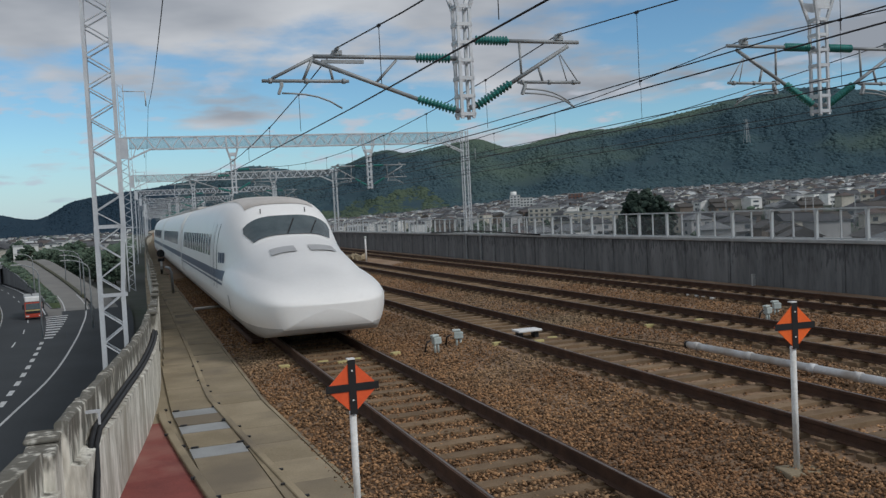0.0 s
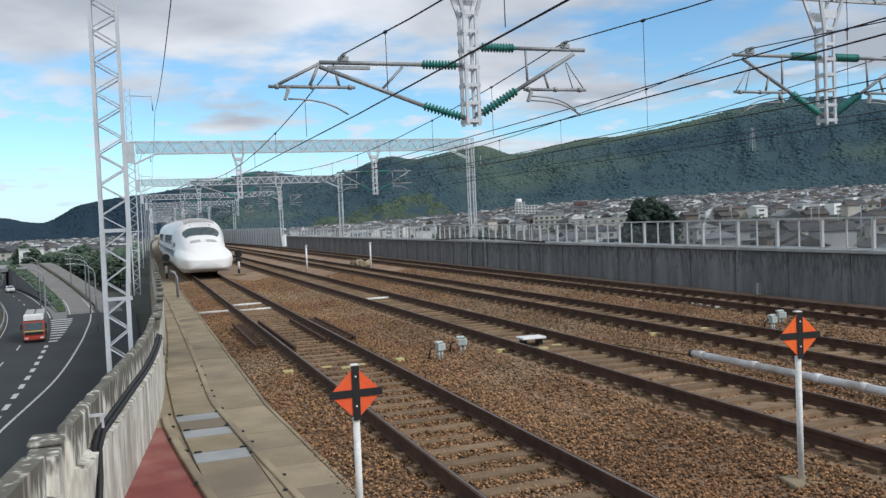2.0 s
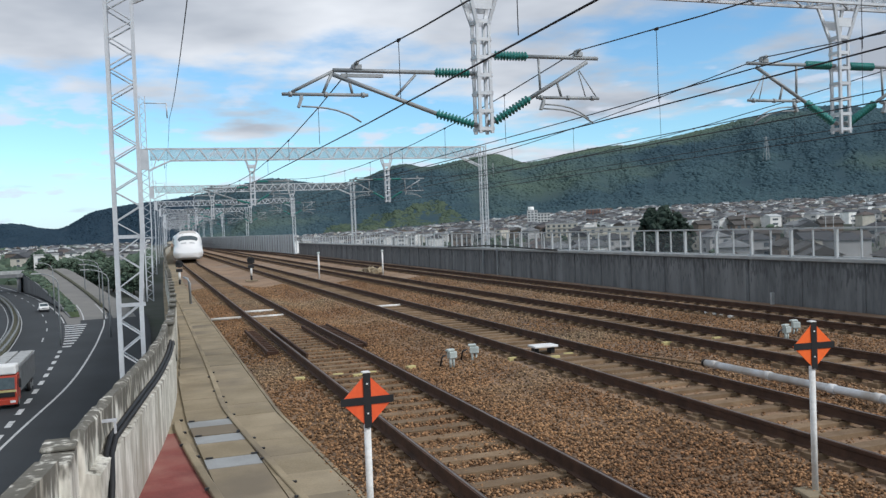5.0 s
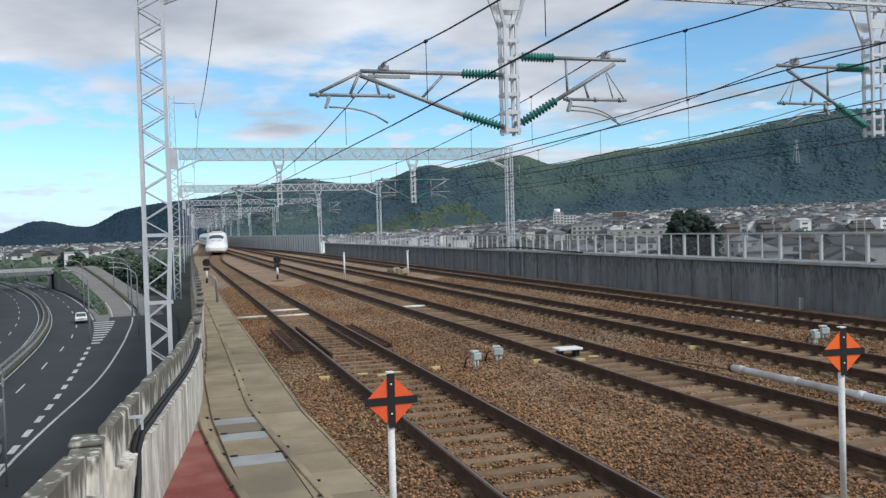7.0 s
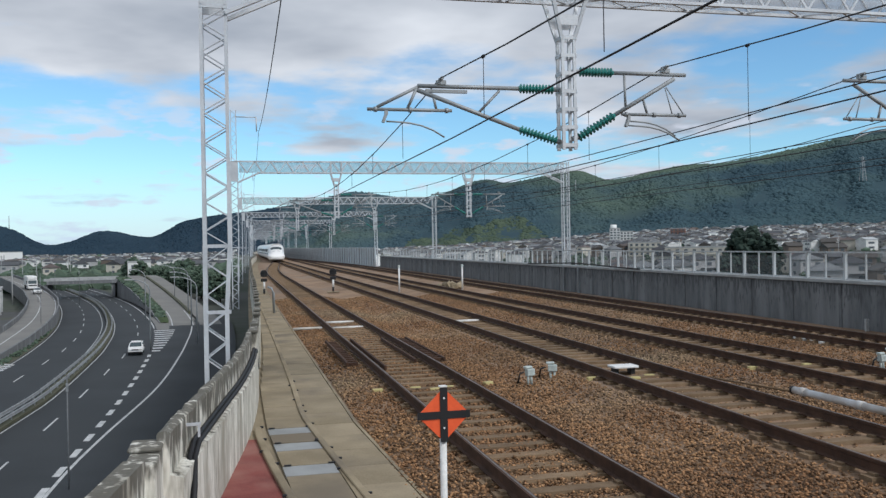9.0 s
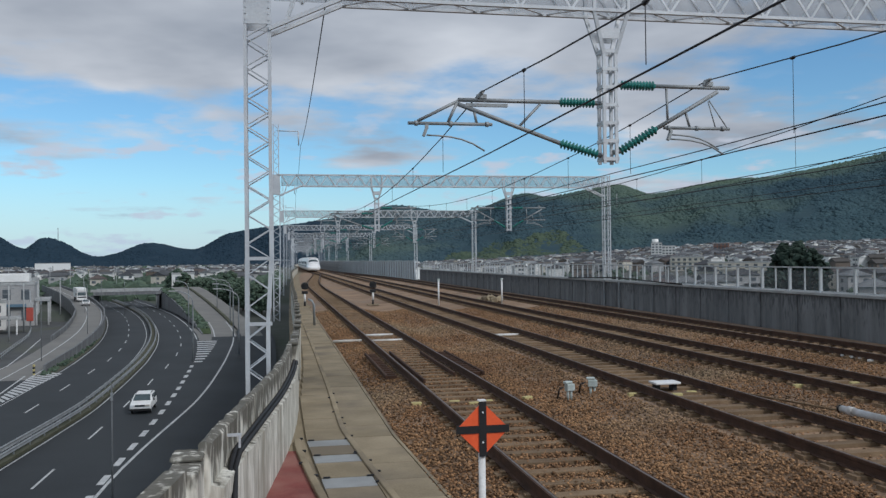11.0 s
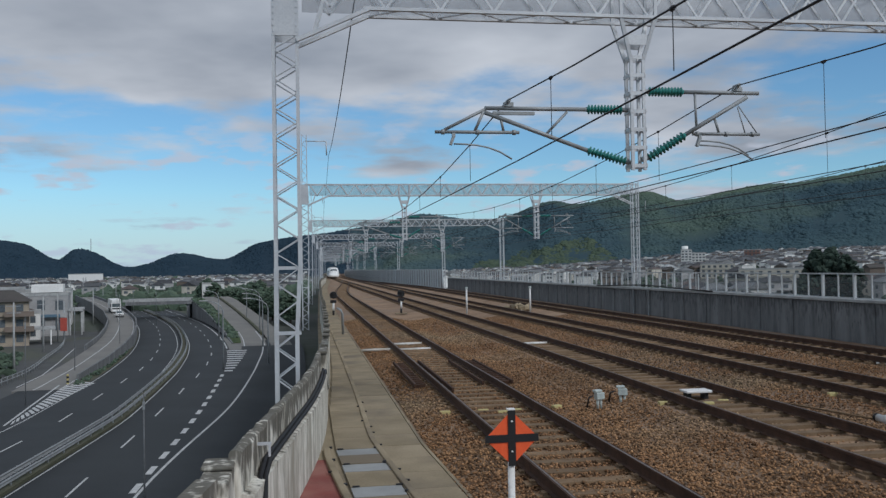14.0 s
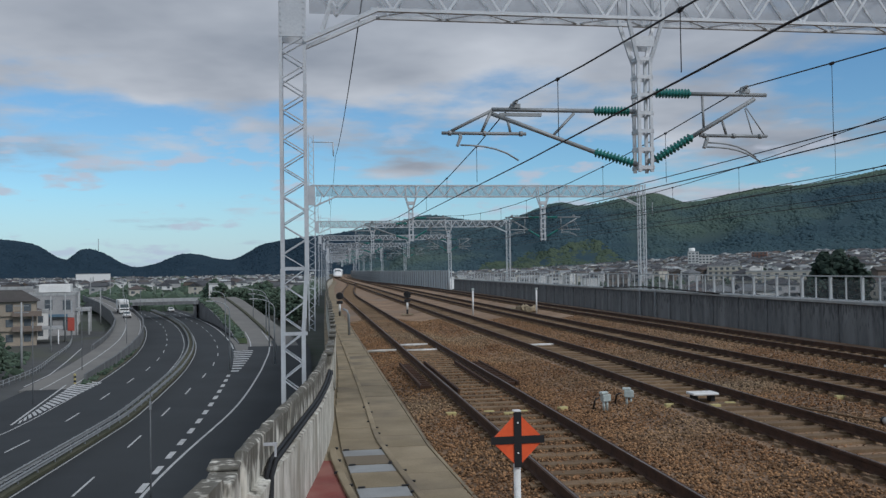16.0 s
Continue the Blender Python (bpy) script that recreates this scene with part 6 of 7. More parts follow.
M["sign_red"] = material("sign_red", (0.45, 0.09, 0.065), (0.38, 0.075, 0.055), 0.5)


def build_house(w, d, h, roof, wall, hip, label):
    """A two-storey house with eaves, windows with frames, a lean-to and a roof of either kind."""
    g = thing("house", (0, 0, 0), label, "house", "houses of the town")
    bm = B()
    box(bm, -w / 2, w / 2, -d / 2, d / 2, -3.0, h)
    if not hip:
        for s in (-1, 1):
            a = [bm.verts.new(p) for p in ((s * w / 2, -d / 2, h), (s * w / 2, d / 2, h), (s * w / 2, 0, h + d * 0.23))]
            bm.faces.new(a)
    part("wall", bm, wall, g)
    bm = B()
    o, t = 0.55, 0.18
    rh = d * 0.23
    ridge = (w / 2 + o) if not hip else max(w / 2 - d / 2, 0.4)
    lo = [bm.verts.new(p) for p in ((-w / 2 - o, -d / 2 - o, h - 0.15), (w / 2 + o, -d / 2 - o, h - 0.15), (w / 2 + o, d / 2 + o, h - 0.15), (-w / 2 - o, d / 2 + o, h - 0.15))]
    r0, r1 = bm.verts.new((-ridge, 0, h + rh + 0.15)), bm.verts.new((ridge, 0, h + rh + 0.15))
    bm.faces.new((lo[0], lo[1], r1, r0))
    bm.faces.new((lo[2], lo[3], r0, r1))
    bm.faces.new((lo[1], lo[2], r1))
    bm.faces.new((lo[3], lo[0], r0))
    bm.faces.new(lo[::-1])
    part("roof", bm, roof, g)
    bm = B()
    beam(bm, (-ridge, 0, h + rh + 0.2), (ridge, 0, h + rh + 0.2), 0.3, 0.2)
    part("ridge", bm, roof, g)
    pane = None
    for z in (0.9, 3.5):
        if z + 1.3 > h:
            continue
        for x in (-w * 0.28, w * 0.25):
            bm = B()
            box(bm, x - 0.85, x + 0.85, -d / 2 - 0.05, -d / 2 - 0.004, z, z + 1.25)
            part("window", bm, "pane", g)
        bm = B()
        box(bm, -w / 2 - 0.05, -w / 2 - 0.004, -0.7, 0.7, z, z + 1.2)
        part("window", bm, "pane", g)
    bm = B()
    box(bm, -w * 0.1, w / 2 + 0.3, -d / 2 - 1.3, -d / 2 - 0.01, 2.55, 2.75)
    part("canopy", bm, roof, g)
    return g


def build_town():
    rnd = random.Random(11)
    kinds = []
    wl, rl = list(WALLS), list(ROOFS)
    words = {"house_white": "white", "house_cream": "cream", "house_grey": "grey", "house_brown": "brown", "house_dark": "dark-clad"}
    rwords = {"roof_grey": "grey tiled", "roof_dark": "dark tiled", "roof_brown": "dull brown tiled", "roof_rust": "reddish brown tiled", "roof_slate": "slate-grey metal", "roof_pale": "pale metal"}
    for k in range(12):
        wa, ro, hip = wl[(0, 1, 2, 3, 0, 4, 2, 0, 1, 2, 0, 3)[k]], rl[(0, 1, 4, 2, 1, 0, 1, 4, 3, 0, 1, 2)[k]], k % 2 == 0
        kinds.append(build_house(rnd.uniform(7, 10.5), rnd.uniform(5.8, 7.8), rnd.choice((5.4, 5.8, 6.1, 3.4)), ro, wa, hip,
                                 "two-storey %s house with a %s %s roof" % (words[wa], rwords[ro], "hipped" if hip else "gabled")))
    used = [False] * 12
    spots = []

    def put(a, r, scale_ok=True):
        x, y = r * math.sin(radians(a)), r * math.cos(radians(a))
        if any((x - p[0]) ** 2 + (y - p[1]) ** 2 < p[2] for p in spots):
            return False
        spots.append((x, y, 11.5 ** 2))
        k = rnd.randrange(12)
        m = pose(x, y, hill_height(a, r), 0, 0, rnd.choice((0, 90, 180, 270)) + rnd.uniform(-18, 18) - a * 0.5)
        if used[k]:
            copy_thing(kinds[k], m)
        else:
            kinds[k].matrix_basis = m
            used[k] = True
        return True

    n = 0
    while n < 195:
        a = rnd.uniform(17, 52)
        r = 400 + (1120 - 400) * rnd.random() ** 0.75
        if abs(a - 33) < 2.2 and 215 < r < 300:
            continue
        n += put(a, r)
    n = 0
    while n < 62:
        a, r = rnd.uniform(25, 56), rnd.uniform(130, 400)
        if abs(a - 33) < 3 and 215 < r < 300 or abs(a - 30.4) < 4 and r > 350:
            continue
        n += put(a, r)
    n = 0
    while n < 30:
        a, r = rnd.uniform(6.5, 20), rnd.uniform(800, 1200)
        n += put(a, r)
    n = 0
    while n < 56:
        a, r = rnd.uniform(-21, -1), rnd.uniform(400, 950)
        if -11 < a < -7 and r < 450:
            continue
        n += put(a, r)
    n = 0
    while n < 14:
        a, r = rnd.uniform(-24, -16.5), rnd.uniform(175, 330)
        n += put(a, r)


build_town()


def build_far_town():
    """The houses too far off to tell apart: walls, eaved roofs and dark window bands in one mesh for each tone."""
    rng = random.Random(17)
    sets = {}
    for k in range(2050):
        if k < 1350:
            a = rng.uniform(9, 54)
            r0 = rng.uniform(520, hill_zone(a)[0] - 10)
        else:
            a, r0 = rng.uniform(-24, 0), rng.uniform(620, 1850)
        x, y = r0 * math.sin(radians(a)), r0 * math.cos(radians(a))
        z = hill_height(a, r0)
        w, d, h = rng.uniform(2.8, 4.8), rng.uniform(2.5, 3.6), rng.choice((5.6, 6.0, 6.5, 5.8))
        wall, roof = rng.choice(("house_white", "house_white", "house_white", "house_white", "house_white", "house_cream", "house_grey", "house_brown")), rng.choice(("roof_grey", "roof_grey", "roof_dark", "roof_dark", "roof_dark", "roof_slate", "roof_slate", "roof_pale", "roof_brown", "roof_rust"))
        m = pose(x, y, z, 0, 0, rng.choice((0, 90)) + rng.uniform(-15, 15))
        if wall not in sets:
            sets[wall] = B()
        if roof not in sets:
            sets[roof] = B()
        bm = sets[wall]
        v = [bm.verts.new(m @ Vector(q)) for q in ((-w, -d, -2), (w, -d, -2), (w, d, -2), (-w, d, -2), (-w, -d, h), (w, -d, h), (w, d, h), (-w, d, h))]
        for q in ((0, 1, 5, 4), (1, 2, 6, 5), (2, 3, 7, 6), (3, 0, 4, 7)):
            bm.faces.new([v[i] for i in q])
        bm = sets[roof]
        o = 0.3
        g = w + o if rng.random() < 0.5 else w - d * 0.7
        v = [bm.verts.new(m @ Vector(q)) for q in ((-w - o, -d - o, h - 0.1), (w + o, -d - o, h - 0.1), (w + o, d + o, h - 0.1), (-w - o, d + o, h - 0.1), (-g, 0, h + 1.25), (g, 0, h + 1.25))]
        gabled = g > w
        for q in ((0, 1, 5, 4), (2, 3, 4, 5), (3, 2, 1, 0)) + (() if gabled else ((1, 2, 5), (3, 0, 4))):
            bm.faces.new([v[i] for i in q])
        if gabled:
            bm = sets[wall]
            for e in (-w, w):
                bm.faces.new([bm.verts.new(m @ Vector(q)) for q in ((e, -d, h), (e, d, h), (e, 0, h + 1.2))])
        if "pane" not in sets:
            sets["pane"] = B()
        bm = sets["pane"]
        for zz in (1.0, 3.6):
            if zz + 1.2 < h:
                for sy in (-1, 1):
                    q = [bm.verts.new(m @ Vector(c)) for c in ((-w * 0.6, sy * (d + 0.05), zz), (w * 0.4, sy * (d + 0.05), zz), (w * 0.4, sy * (d + 0.05), zz + 1.1), (-w * 0.6, sy * (d + 0.05), zz + 1.1))]
                    bm.faces.new(q)
    town = tagged(new("far_town"), "crowded far houses in white, grey and brown below the hills", "houses", kind="stuff")
    for k, bm in sets.items():
        part("far_roof" if k.startswith("roof") else "far_wall" if k.startswith("house") else "far_window", bm, k, town)["kind"] = "stuff"


build_far_town()


def polar(a, r, z=None):
    return (r * math.sin(radians(a)), r * math.cos(radians(a)), hill_height(a, r) if z is None else z)


def build_block(name, at, w, d, h, wall, label, turn, floors, cols, category="building", parapet=True, pane_w=1.5):
    """A flat-roofed block with rows of windows, ledges and a roof edge."""
    g = thing(name, at, label, category, turn=turn)
    bm = B()
    box(bm, -w / 2, w / 2, -d / 2, d / 2, -3.0, h)
    part("wall", bm, wall, g)
    if parapet:
        bm = B()
        for q in ((-w / 2 - 0.1, w / 2 + 0.1, -d / 2 - 0.1, -d / 2 + 0.2), (-w / 2 - 0.1, w / 2 + 0.1, d / 2 - 0.2, d / 2 + 0.1),
                  (-w / 2 - 0.1, -w / 2 + 0.2, -d / 2 + 0.21, d / 2 - 0.21), (w / 2 - 0.2, w / 2 + 0.1, -d / 2 + 0.21, d / 2 - 0.21)):
            box(bm, *q, h + 0.004, h + 0.6)
        part("roof_edge", bm, "coping", g)
    fh = h / floors
    for f in range(floors):
        for c in range(cols):
            x = -w / 2 + w * (c + 0.5) / cols
            bm = B()
            box(bm, x - pane_w / 2, x + pane_w / 2, -d / 2 - 0.06, -d / 2 - 0.004, f * fh + fh * 0.3, f * fh + fh * 0.8)
            part("window", bm, "pane", g)
        bm = B()
        box(bm, -w / 2 - 0.05, w / 2 + 0.05, -d / 2 - 0.35, -d / 2 - 0.065, f * fh + fh * 0.02, f * fh + fh * 0.16)
        part("ledge", bm, wall, g)
    return g


def build_landmarks():
    t = build_block("apartment_tower", polar(24.9, 640), 7.5, 8, 15.5, "house_white", "slim white apartment tower above the town", -25, 8, 3)
    bm = B()
    tube(bm, ((-1, 0, 15.4), (-1, 0, 18.6)), 2.2, 14)
    part("stair_tower", bm, "house_white", t)
    build_block("apartment_block", polar(25.65, 650), 9.5, 8, 12.6, "house_white", "white apartment block beside a tower", -26, 6, 4)
    build_block("office_block", polar(26.8, 500), 18, 10, 7.6, "house_cream", "low cream office block with small windows", -27, 3, 6)
    build_block("school_hall", polar(30.4, 420), 34, 14, 6.5, "house_cream", "long low hall with a pale roof", -30, 2, 9)
    build_block("brick_building", polar(28.9, 820), 13, 10, 11, "brick_red", "red-brown brick building above the houses", -32, 4, 4)
    build_block("brick_building", polar(47.6, 420), 12, 9, 10, "brick_red", "dark red building on the hillside", -46, 3, 4)
    build_block("warehouse", polar(-13.6, 900), 31, 12, 12.7, "white", "long bright white warehouse on the plain", 13, 1, 1, pane_w=0.5)
    build_block("store", polar(-6.0, 335), 8.0, 9, 8.5, "house_white", "white box-shaped store beside the ramp", 6, 2, 2)
    s = build_block("shop_building", polar(-16.0, 206), 10.5, 12, 8.6, "house_grey", "pale grey roadside shop building with a blue band", 12, 2, 3)
    bm = B()
    box(bm, -5.3, 4.6, -6.9, -6.4, 4.1, 4.7)
    part("fascia", bm, "truck_blue", s, "faded blue signboard band")
    bm = B()
    box(bm, -2.0, 4.2, -4.5, 4.0, 9.3, 11.0)
    part("roof_house", bm, "house_white", s, bevel=0.05)
    bm = B()
    box(bm, 5.3, 8.2, -6.5, 5.0, 5.2, 5.7)
    part("canopy", bm, "coping", s)
    for x, y in ((5.6, -6.1), (7.9, -6.1), (7.9, 4.5)):
        bm = B()
        tube(bm, ((x, y, -3), (x, y, 5.2)), 0.2, 8)
        part("pillar", bm, "coping", s)
    h = build_block("tan_house", polar(-18.2, 180), 9.0, 8, 8.3, "house_tan", "three-storey tan house with a dark tiled roof", 16, 3, 3, "house", False, 1.2)
    bm = B()
    lo = [bm.verts.new(p) for p in ((-5.1, -4.6, 8.25), (5.1, -4.6, 8.25), (5.1, 4.6, 8.25), (-5.1, 4.6, 8.25))]
    a, b = bm.verts.new((-2, 0, 10.3)), bm.verts.new((2, 0, 10.3))
    for q in ((lo[0], lo[1], b, a), (lo[2], lo[3], a, b), (lo[1], lo[2], b), (lo[3], lo[0], a), tuple(lo[::-1])):
        bm.faces.new(q)
    part("roof", bm, "roof_brown", h)
    for z in (2.75, 5.5):
        bm = B()
        box(bm, 0.5, 5.4, -5.3, -4.01, z, z + 0.95)
        part("balcony", bm, "house_brown", h, "dark brown balcony front", 0.02)
    bm = B()
    box(bm, 4.51, 9.0, -4.0, 3.0, 2.9, 3.2)
    part("carport_roof", bm, "coping", h)
    for x, y in ((8.2, -3.8), (8.2, 2.7)):
        bm = B()
        tube(bm, ((x, y, -3), (x, y, 2.9)), 0.12, 8)
        part("carport_post", bm, "white", h)
    build_block("shop_building", polar(-17.3, 218), 12, 10, 7.2, "house_grey", "grey two-storey roadside shop", 14, 2, 4)
    build_block("shop_building", polar(-15.9, 248), 13, 10, 8.8, "house_white", "pale flat-roofed building behind the shops", 12, 3, 4)
    build_block("shop_building", polar(-18.9, 200), 9, 9, 8.4, "brick_red", "reddish roadside building with flat roof", 16, 2, 3)
    build_block("shop_building", polar(-17.1, 194), 6.5, 7, 5.4, "house_white", "small pale shop lean-to with a flat roof", 15, 2, 2)
    build_block("shop_building", polar(-18.8, 236), 15, 10, 9.6, "house_grey", "long grey flat-roofed building behind the shops", 16, 3, 5)
    for a, r, tone in ((-19.3, 214, "roof_rust"), (-17.6, 262, "roof_brown"), (-18.6, 275, "roof_dark"), (-16.4, 290, "roof_grey")):
        g = build_house(9.0, 7.0, 6.0, tone, "house_grey", True, "two-storey grey house near the expressway ramp")
        g.matrix_basis = pose(*polar(a, r), 0, 0, 20 + 3 * a)
    p = thing("pole_sign", polar(-14.85, 178), "tall red and white roadside pole sign", "sign")
    bm = B()
    tube(bm, ((0, 0, -1), (0, 0, 8.0)), 0.15, 8)
    part("pole", bm, "galv_dull", p)
    bm = B()
    box(bm, -0.6, 0.6, -0.4, -0.16, 2.4, 4.9)
    part("red_panel", bm, "sign_red", p, bevel=0.03)
    bm = B()
    box(bm, -0.6, 0.6, -0.4, -0.16, 4.95, 5.8)
    part("white_panel", bm, "house_grey", p, bevel=0.03)
    # bridge over the expressway
    br = thing("overpass", (0, 0, 0), "grey concrete road overpass crossing the expressway", "bridge")
    a, b = Vector((-49.8, 249, 0)), Vector((-32.6, 252, 0))
    bm = B()
    beam(bm, a + Vector((0, 0, -5.65)), b + Vector((0, 0, -5.65)), 8.0, 0.9)
    part("deck", bm, "wall_dark", br)
    for dy in (-4.0, 4.0):
        bm = B()
        beam(bm, a + Vector((0, dy, -4.85)), b + Vector((0, dy, -4.85)), 0.22, 0.7)
        part("parapet", bm, "coping", br)
    for u in (0.02, 0.98):
        q = a.lerp(b, u)
        bm = B()
        beam(bm, (q.x, q.y, GROUND - 0.5), (q.x, q.y, -6.11), 0.9, 7.0)
        part("pier", bm, "wall_dark", br)


build_landmarks()


# ---- street furniture ----
def build_lamp(at, arm, h=9.0):
    l = thing("street_lamp", at, "grey steel street lamp with a curved arm", "street lamp", "street lamps by the ramp")
    bm = B()
    pts = [(0, 0, -0.3), (0, 0, h * 0.6), (0, 0, h * 0.85)] + [(arm * (1 - math.cos(u)), 0, h * 0.85 + h * 0.15 * math.sin(u)) for u in (0.4, 0.8, 1.2, 1.5)]
    tube(bm, pts, [0.12, 0.1, 0.085, 0.075, 0.07, 0.065, 0.06], 8)
    part("pole", bm, "galv_dull", l)
    bm = B()
    box(bm, arm * 0.93 - 0.15 + (0 if arm > 0 else -0.8), arm * 0.93 + 0.15 + (0.8 if arm > 0 else 0), -0.16, 0.16, h - 0.05, h + 0.1)
    part("lamp_head", bm, "coping", l, bevel=0.04)


for x, y, arm in ((-10.9, 115, -2.2), (-5.4, 121, -2.6), (-7.5, 148, -2.6), (-9.5, 176, -2.6), (-14.0, 205, -2.6), (-16.5, 166, -2.0)):
    build_lamp((x, y, ROAD if y < 160 else -9.8), arm)
for x, y, h in ((-9.0, 49.5, 6.4), (-30, 118, 9.0), (-27.5, 90, 9.0), (-31, 150, 9.5), (-41, 196, 9.0), (-36, 215, 9.0), (-47, 245, 9.0), (-40, 300, 9.0), (-70, 300, 9.0)):
    p = thing("road_pole", (x, y, GROUND + 0.1), "thin grey steel roadside pole", "pole", "roadside poles")
    bm = B()
    tube(bm, ((0, 0, -0.3), (0, 0, h)), (0.055, 0.035), 8)
    part("shaft", bm, "truck_grey", p)
    bm = B()
    box(bm, -0.06, 0.06, -0.05, 0.05, h * 0.86, h * 0.93)
    part("band", bm, "galv_dull", p)


def build_utility_pole(a, r, h=11.0):
    p = thing("utility_pole", polar(a, r), "concrete utility pole with crossarms among the houses", "utility pole", "utility poles")
    bm = B()
    tube(bm, ((0, 0, -0.5), (0, 0, h)), (0.18, 0.11), 8)
    part("pole", bm, "coping", p)
    for z in (h - 0.5, h - 1.4):
        bm = B()
        beam(bm, (-0.9, 0, z), (0.9, 0, z), 0.1)
        part("crossarm", bm, "galv_dull", p)


rp = random.Random(21)
for a, r in ((-17.6, 128), (-16.0, 160), (-15.2, 182), (-13.2, 240), (-17.0, 205)):
    build_utility_pole(a, r, 9.5)
for k in range(26):
    build_utility_pole(rp.uniform(18, 50), rp.uniform(210, 620))
for k in range(16):
    build_utility_pole(rp.uniform(-20, -2), rp.uniform(260, 620))


def build_pylon():
    a, r = 39.7, 1500.0
    p = thing("power_pylon", polar(a, r), "steel lattice power pylon on the wooded hillside", "pylon")
    bm = B()
    for sx in (-1, 1):
        for sy in (-1, 1):
            beam(bm, (sx * 4, sy * 4, -3), (sx * 0.6, sy * 0.6, 38), 0.5)
    for k in range(8):
        z, w = k * 4.6, 4 - 3.4 * k * 4.6 / 38
        beam(bm, (-w, -w, z), (w, -w, z + 4), 0.25)
        beam(bm, (w, -w, z), (-w, -w, z + 4), 0.25)
    part("tower", bm, "galv_dull", p)
    for z in (26, 31, 36):
        bm = B()
        beam(bm, (-6, 0, z), (6, 0, z), 0.5)
        part("arm", bm, "galv_dull", p)
    m = thing("radio_mast", polar(22.4, 1730), "thin radio mast on the ridge", "mast")
    bm = B()
    tube(bm, ((0, 0, -4), (0, 0, 28)), 0.7, 6)
    part("shaft", bm, "galv_dull", m)
    m = thing("radio_mast", polar(-13.3, 2600), "thin radio mast on the ridge", "mast")
    bm = B()
    tube(bm, ((0, 0, -4), (0, 0, 40)), 0.9, 6)
    part("shaft", bm, "galv_dull", m)


build_pylon()


# ---- trees ----
def build_tree(at, h, spread, seed, label="broad dark green tree", leaf="leaf"):
    rnd = random.Random(seed)
    t = thing("tree", at, label, "tree", "trees")
    bm = B()
    tube(bm, ((0, 0, -0.4), (0.1, 0, h * 0.3), (0.0, 0.1, h * 0.62)), (h * 0.03, h * 0.022, h * 0.01), 8)
    limbs = []
    for k in range(6):
        a = k * 1.05 + rnd.uniform(-0.3, 0.3)
        e = Vector((math.cos(a) * spread * 0.6, math.sin(a) * spread * 0.6, h * rnd.uniform(0.5, 0.8)))
        tube(bm, ((0, 0, h * 0.3), e * 0.55 + Vector((0, 0, h * 0.12)), e), (h * 0.014, h * 0.01, h * 0.004), 6)
    part("trunk", bm, "bark", t)
    pts = []
    for k in range(320):
        a, z = rnd.uniform(0, 6.283), rnd.uniform(0.18, 1.0)
        rr = spread * math.sqrt(rnd.random()) * math.sin(min(max((z - 0.08) / 0.92, 0.05), 1) * math.pi * 0.86 + 0.3) * rnd.uniform(0.75, 1.12)
        pts.append((math.cos(a) * rr, math.sin(a) * rr, z * h, rnd.uniform(0.03, 0.072) * h))
    ob = blob_mesh("crown", pts, leaf, seed)
    ob.parent = t


for k, (a, r, h, w) in enumerate(((32.6, 255, 15.6, 4.6), (33.4, 262, 16.0, 4.8), (34.2, 252, 14.0, 4.4), (31.8, 248, 9.0, 3.0))):
    build_tree(polar(a, r), h, w, 30 + k, leaf="leaf_dark")
rt = random.Random(9)
for k in range(20):
    y = 206 + k * 7
    x = smooth_at(RAMP_X, y) + 13.0 + rt.uniform(-1.0, 3.5)
    build_tree((x, y, GROUND), rt.uniform(7.0, 10.5), rt.uniform(2.8, 4.2), 60 + k, "leafy green tree in the belt beside the ramp")
for k, (x, y, h, w) in enumerate(((-41.0, 116, 4.8, 2.6), (-44.0, 124, 5.6, 3.0), (-39.6, 108, 3.8, 2.2), (-47, 133, 5.4, 3.0), (-20, 318, 9, 4.5), (-12, 262, 8, 4))):
    build_tree((x, y, GROUND), h, w, 90 + k)
pts = []
for k in range(620):
    y = rt.choice((rt.gauss(236, 5), rt.uniform(166, 258), rt.uniform(166, 258)))
    u = rt.random()
    x0, x1 = smooth_at(LANE, y) + 3.6, smooth_at(RAMP_X, y) - 0.5
    pts.append((x0 + u * max(x1 - x0, 0.1), y, smooth_at(BANK_Z, y) * (1 - u) + smooth_at(RAMP_Z, y) * u + 0.1, rt.uniform(0.15, 0.36 + 0.35 * (1 - u))))
for k in range(420):
    p = lane_line(rt.uniform(-15.0, -13.6), *[rt.uniform(105, 190)] * 2)[0]
    pts.append((p[0], p[1], ROAD + 0.1, rt.uniform(0.08, 0.3)))
for k in range(240):
    y = rt.uniform(62, 150)
    pts.append((rt.uniform(-42, -38) - max(0.0, y - 120) * 0.28, y, GROUND + 0.3, rt.uniform(0.2, 0.7)))
tagged(blob_mesh("verge_shrubs", pts, "leaf", 77), "low weeds and bushes along the road edges", "shrubs", kind="stuff")
pts = []
for k in range(2600):
    a, r = rt.uniform(-22, 0), rt.uniform(300, 1400)
    x, y, z = polar(a, r)
    if x > -30 and y < 300:
        continue
    pts.append((x, y, z + 0.6, rt.uniform(1.2, 3.6) * (1 + r / 1500)))
for k in range(700):
    a, r = rt.uniform(14, 52), rt.uniform(230, 900)
    x, y, z = polar(a, r)
    pts.append((x, y, z + 0.6, rt.uniform(1.0, 2.6)))
tagged(blob_mesh("town_greenery", pts, "leaf", 78), "scattered garden trees and hedges of the town", "greenery", kind="stuff")


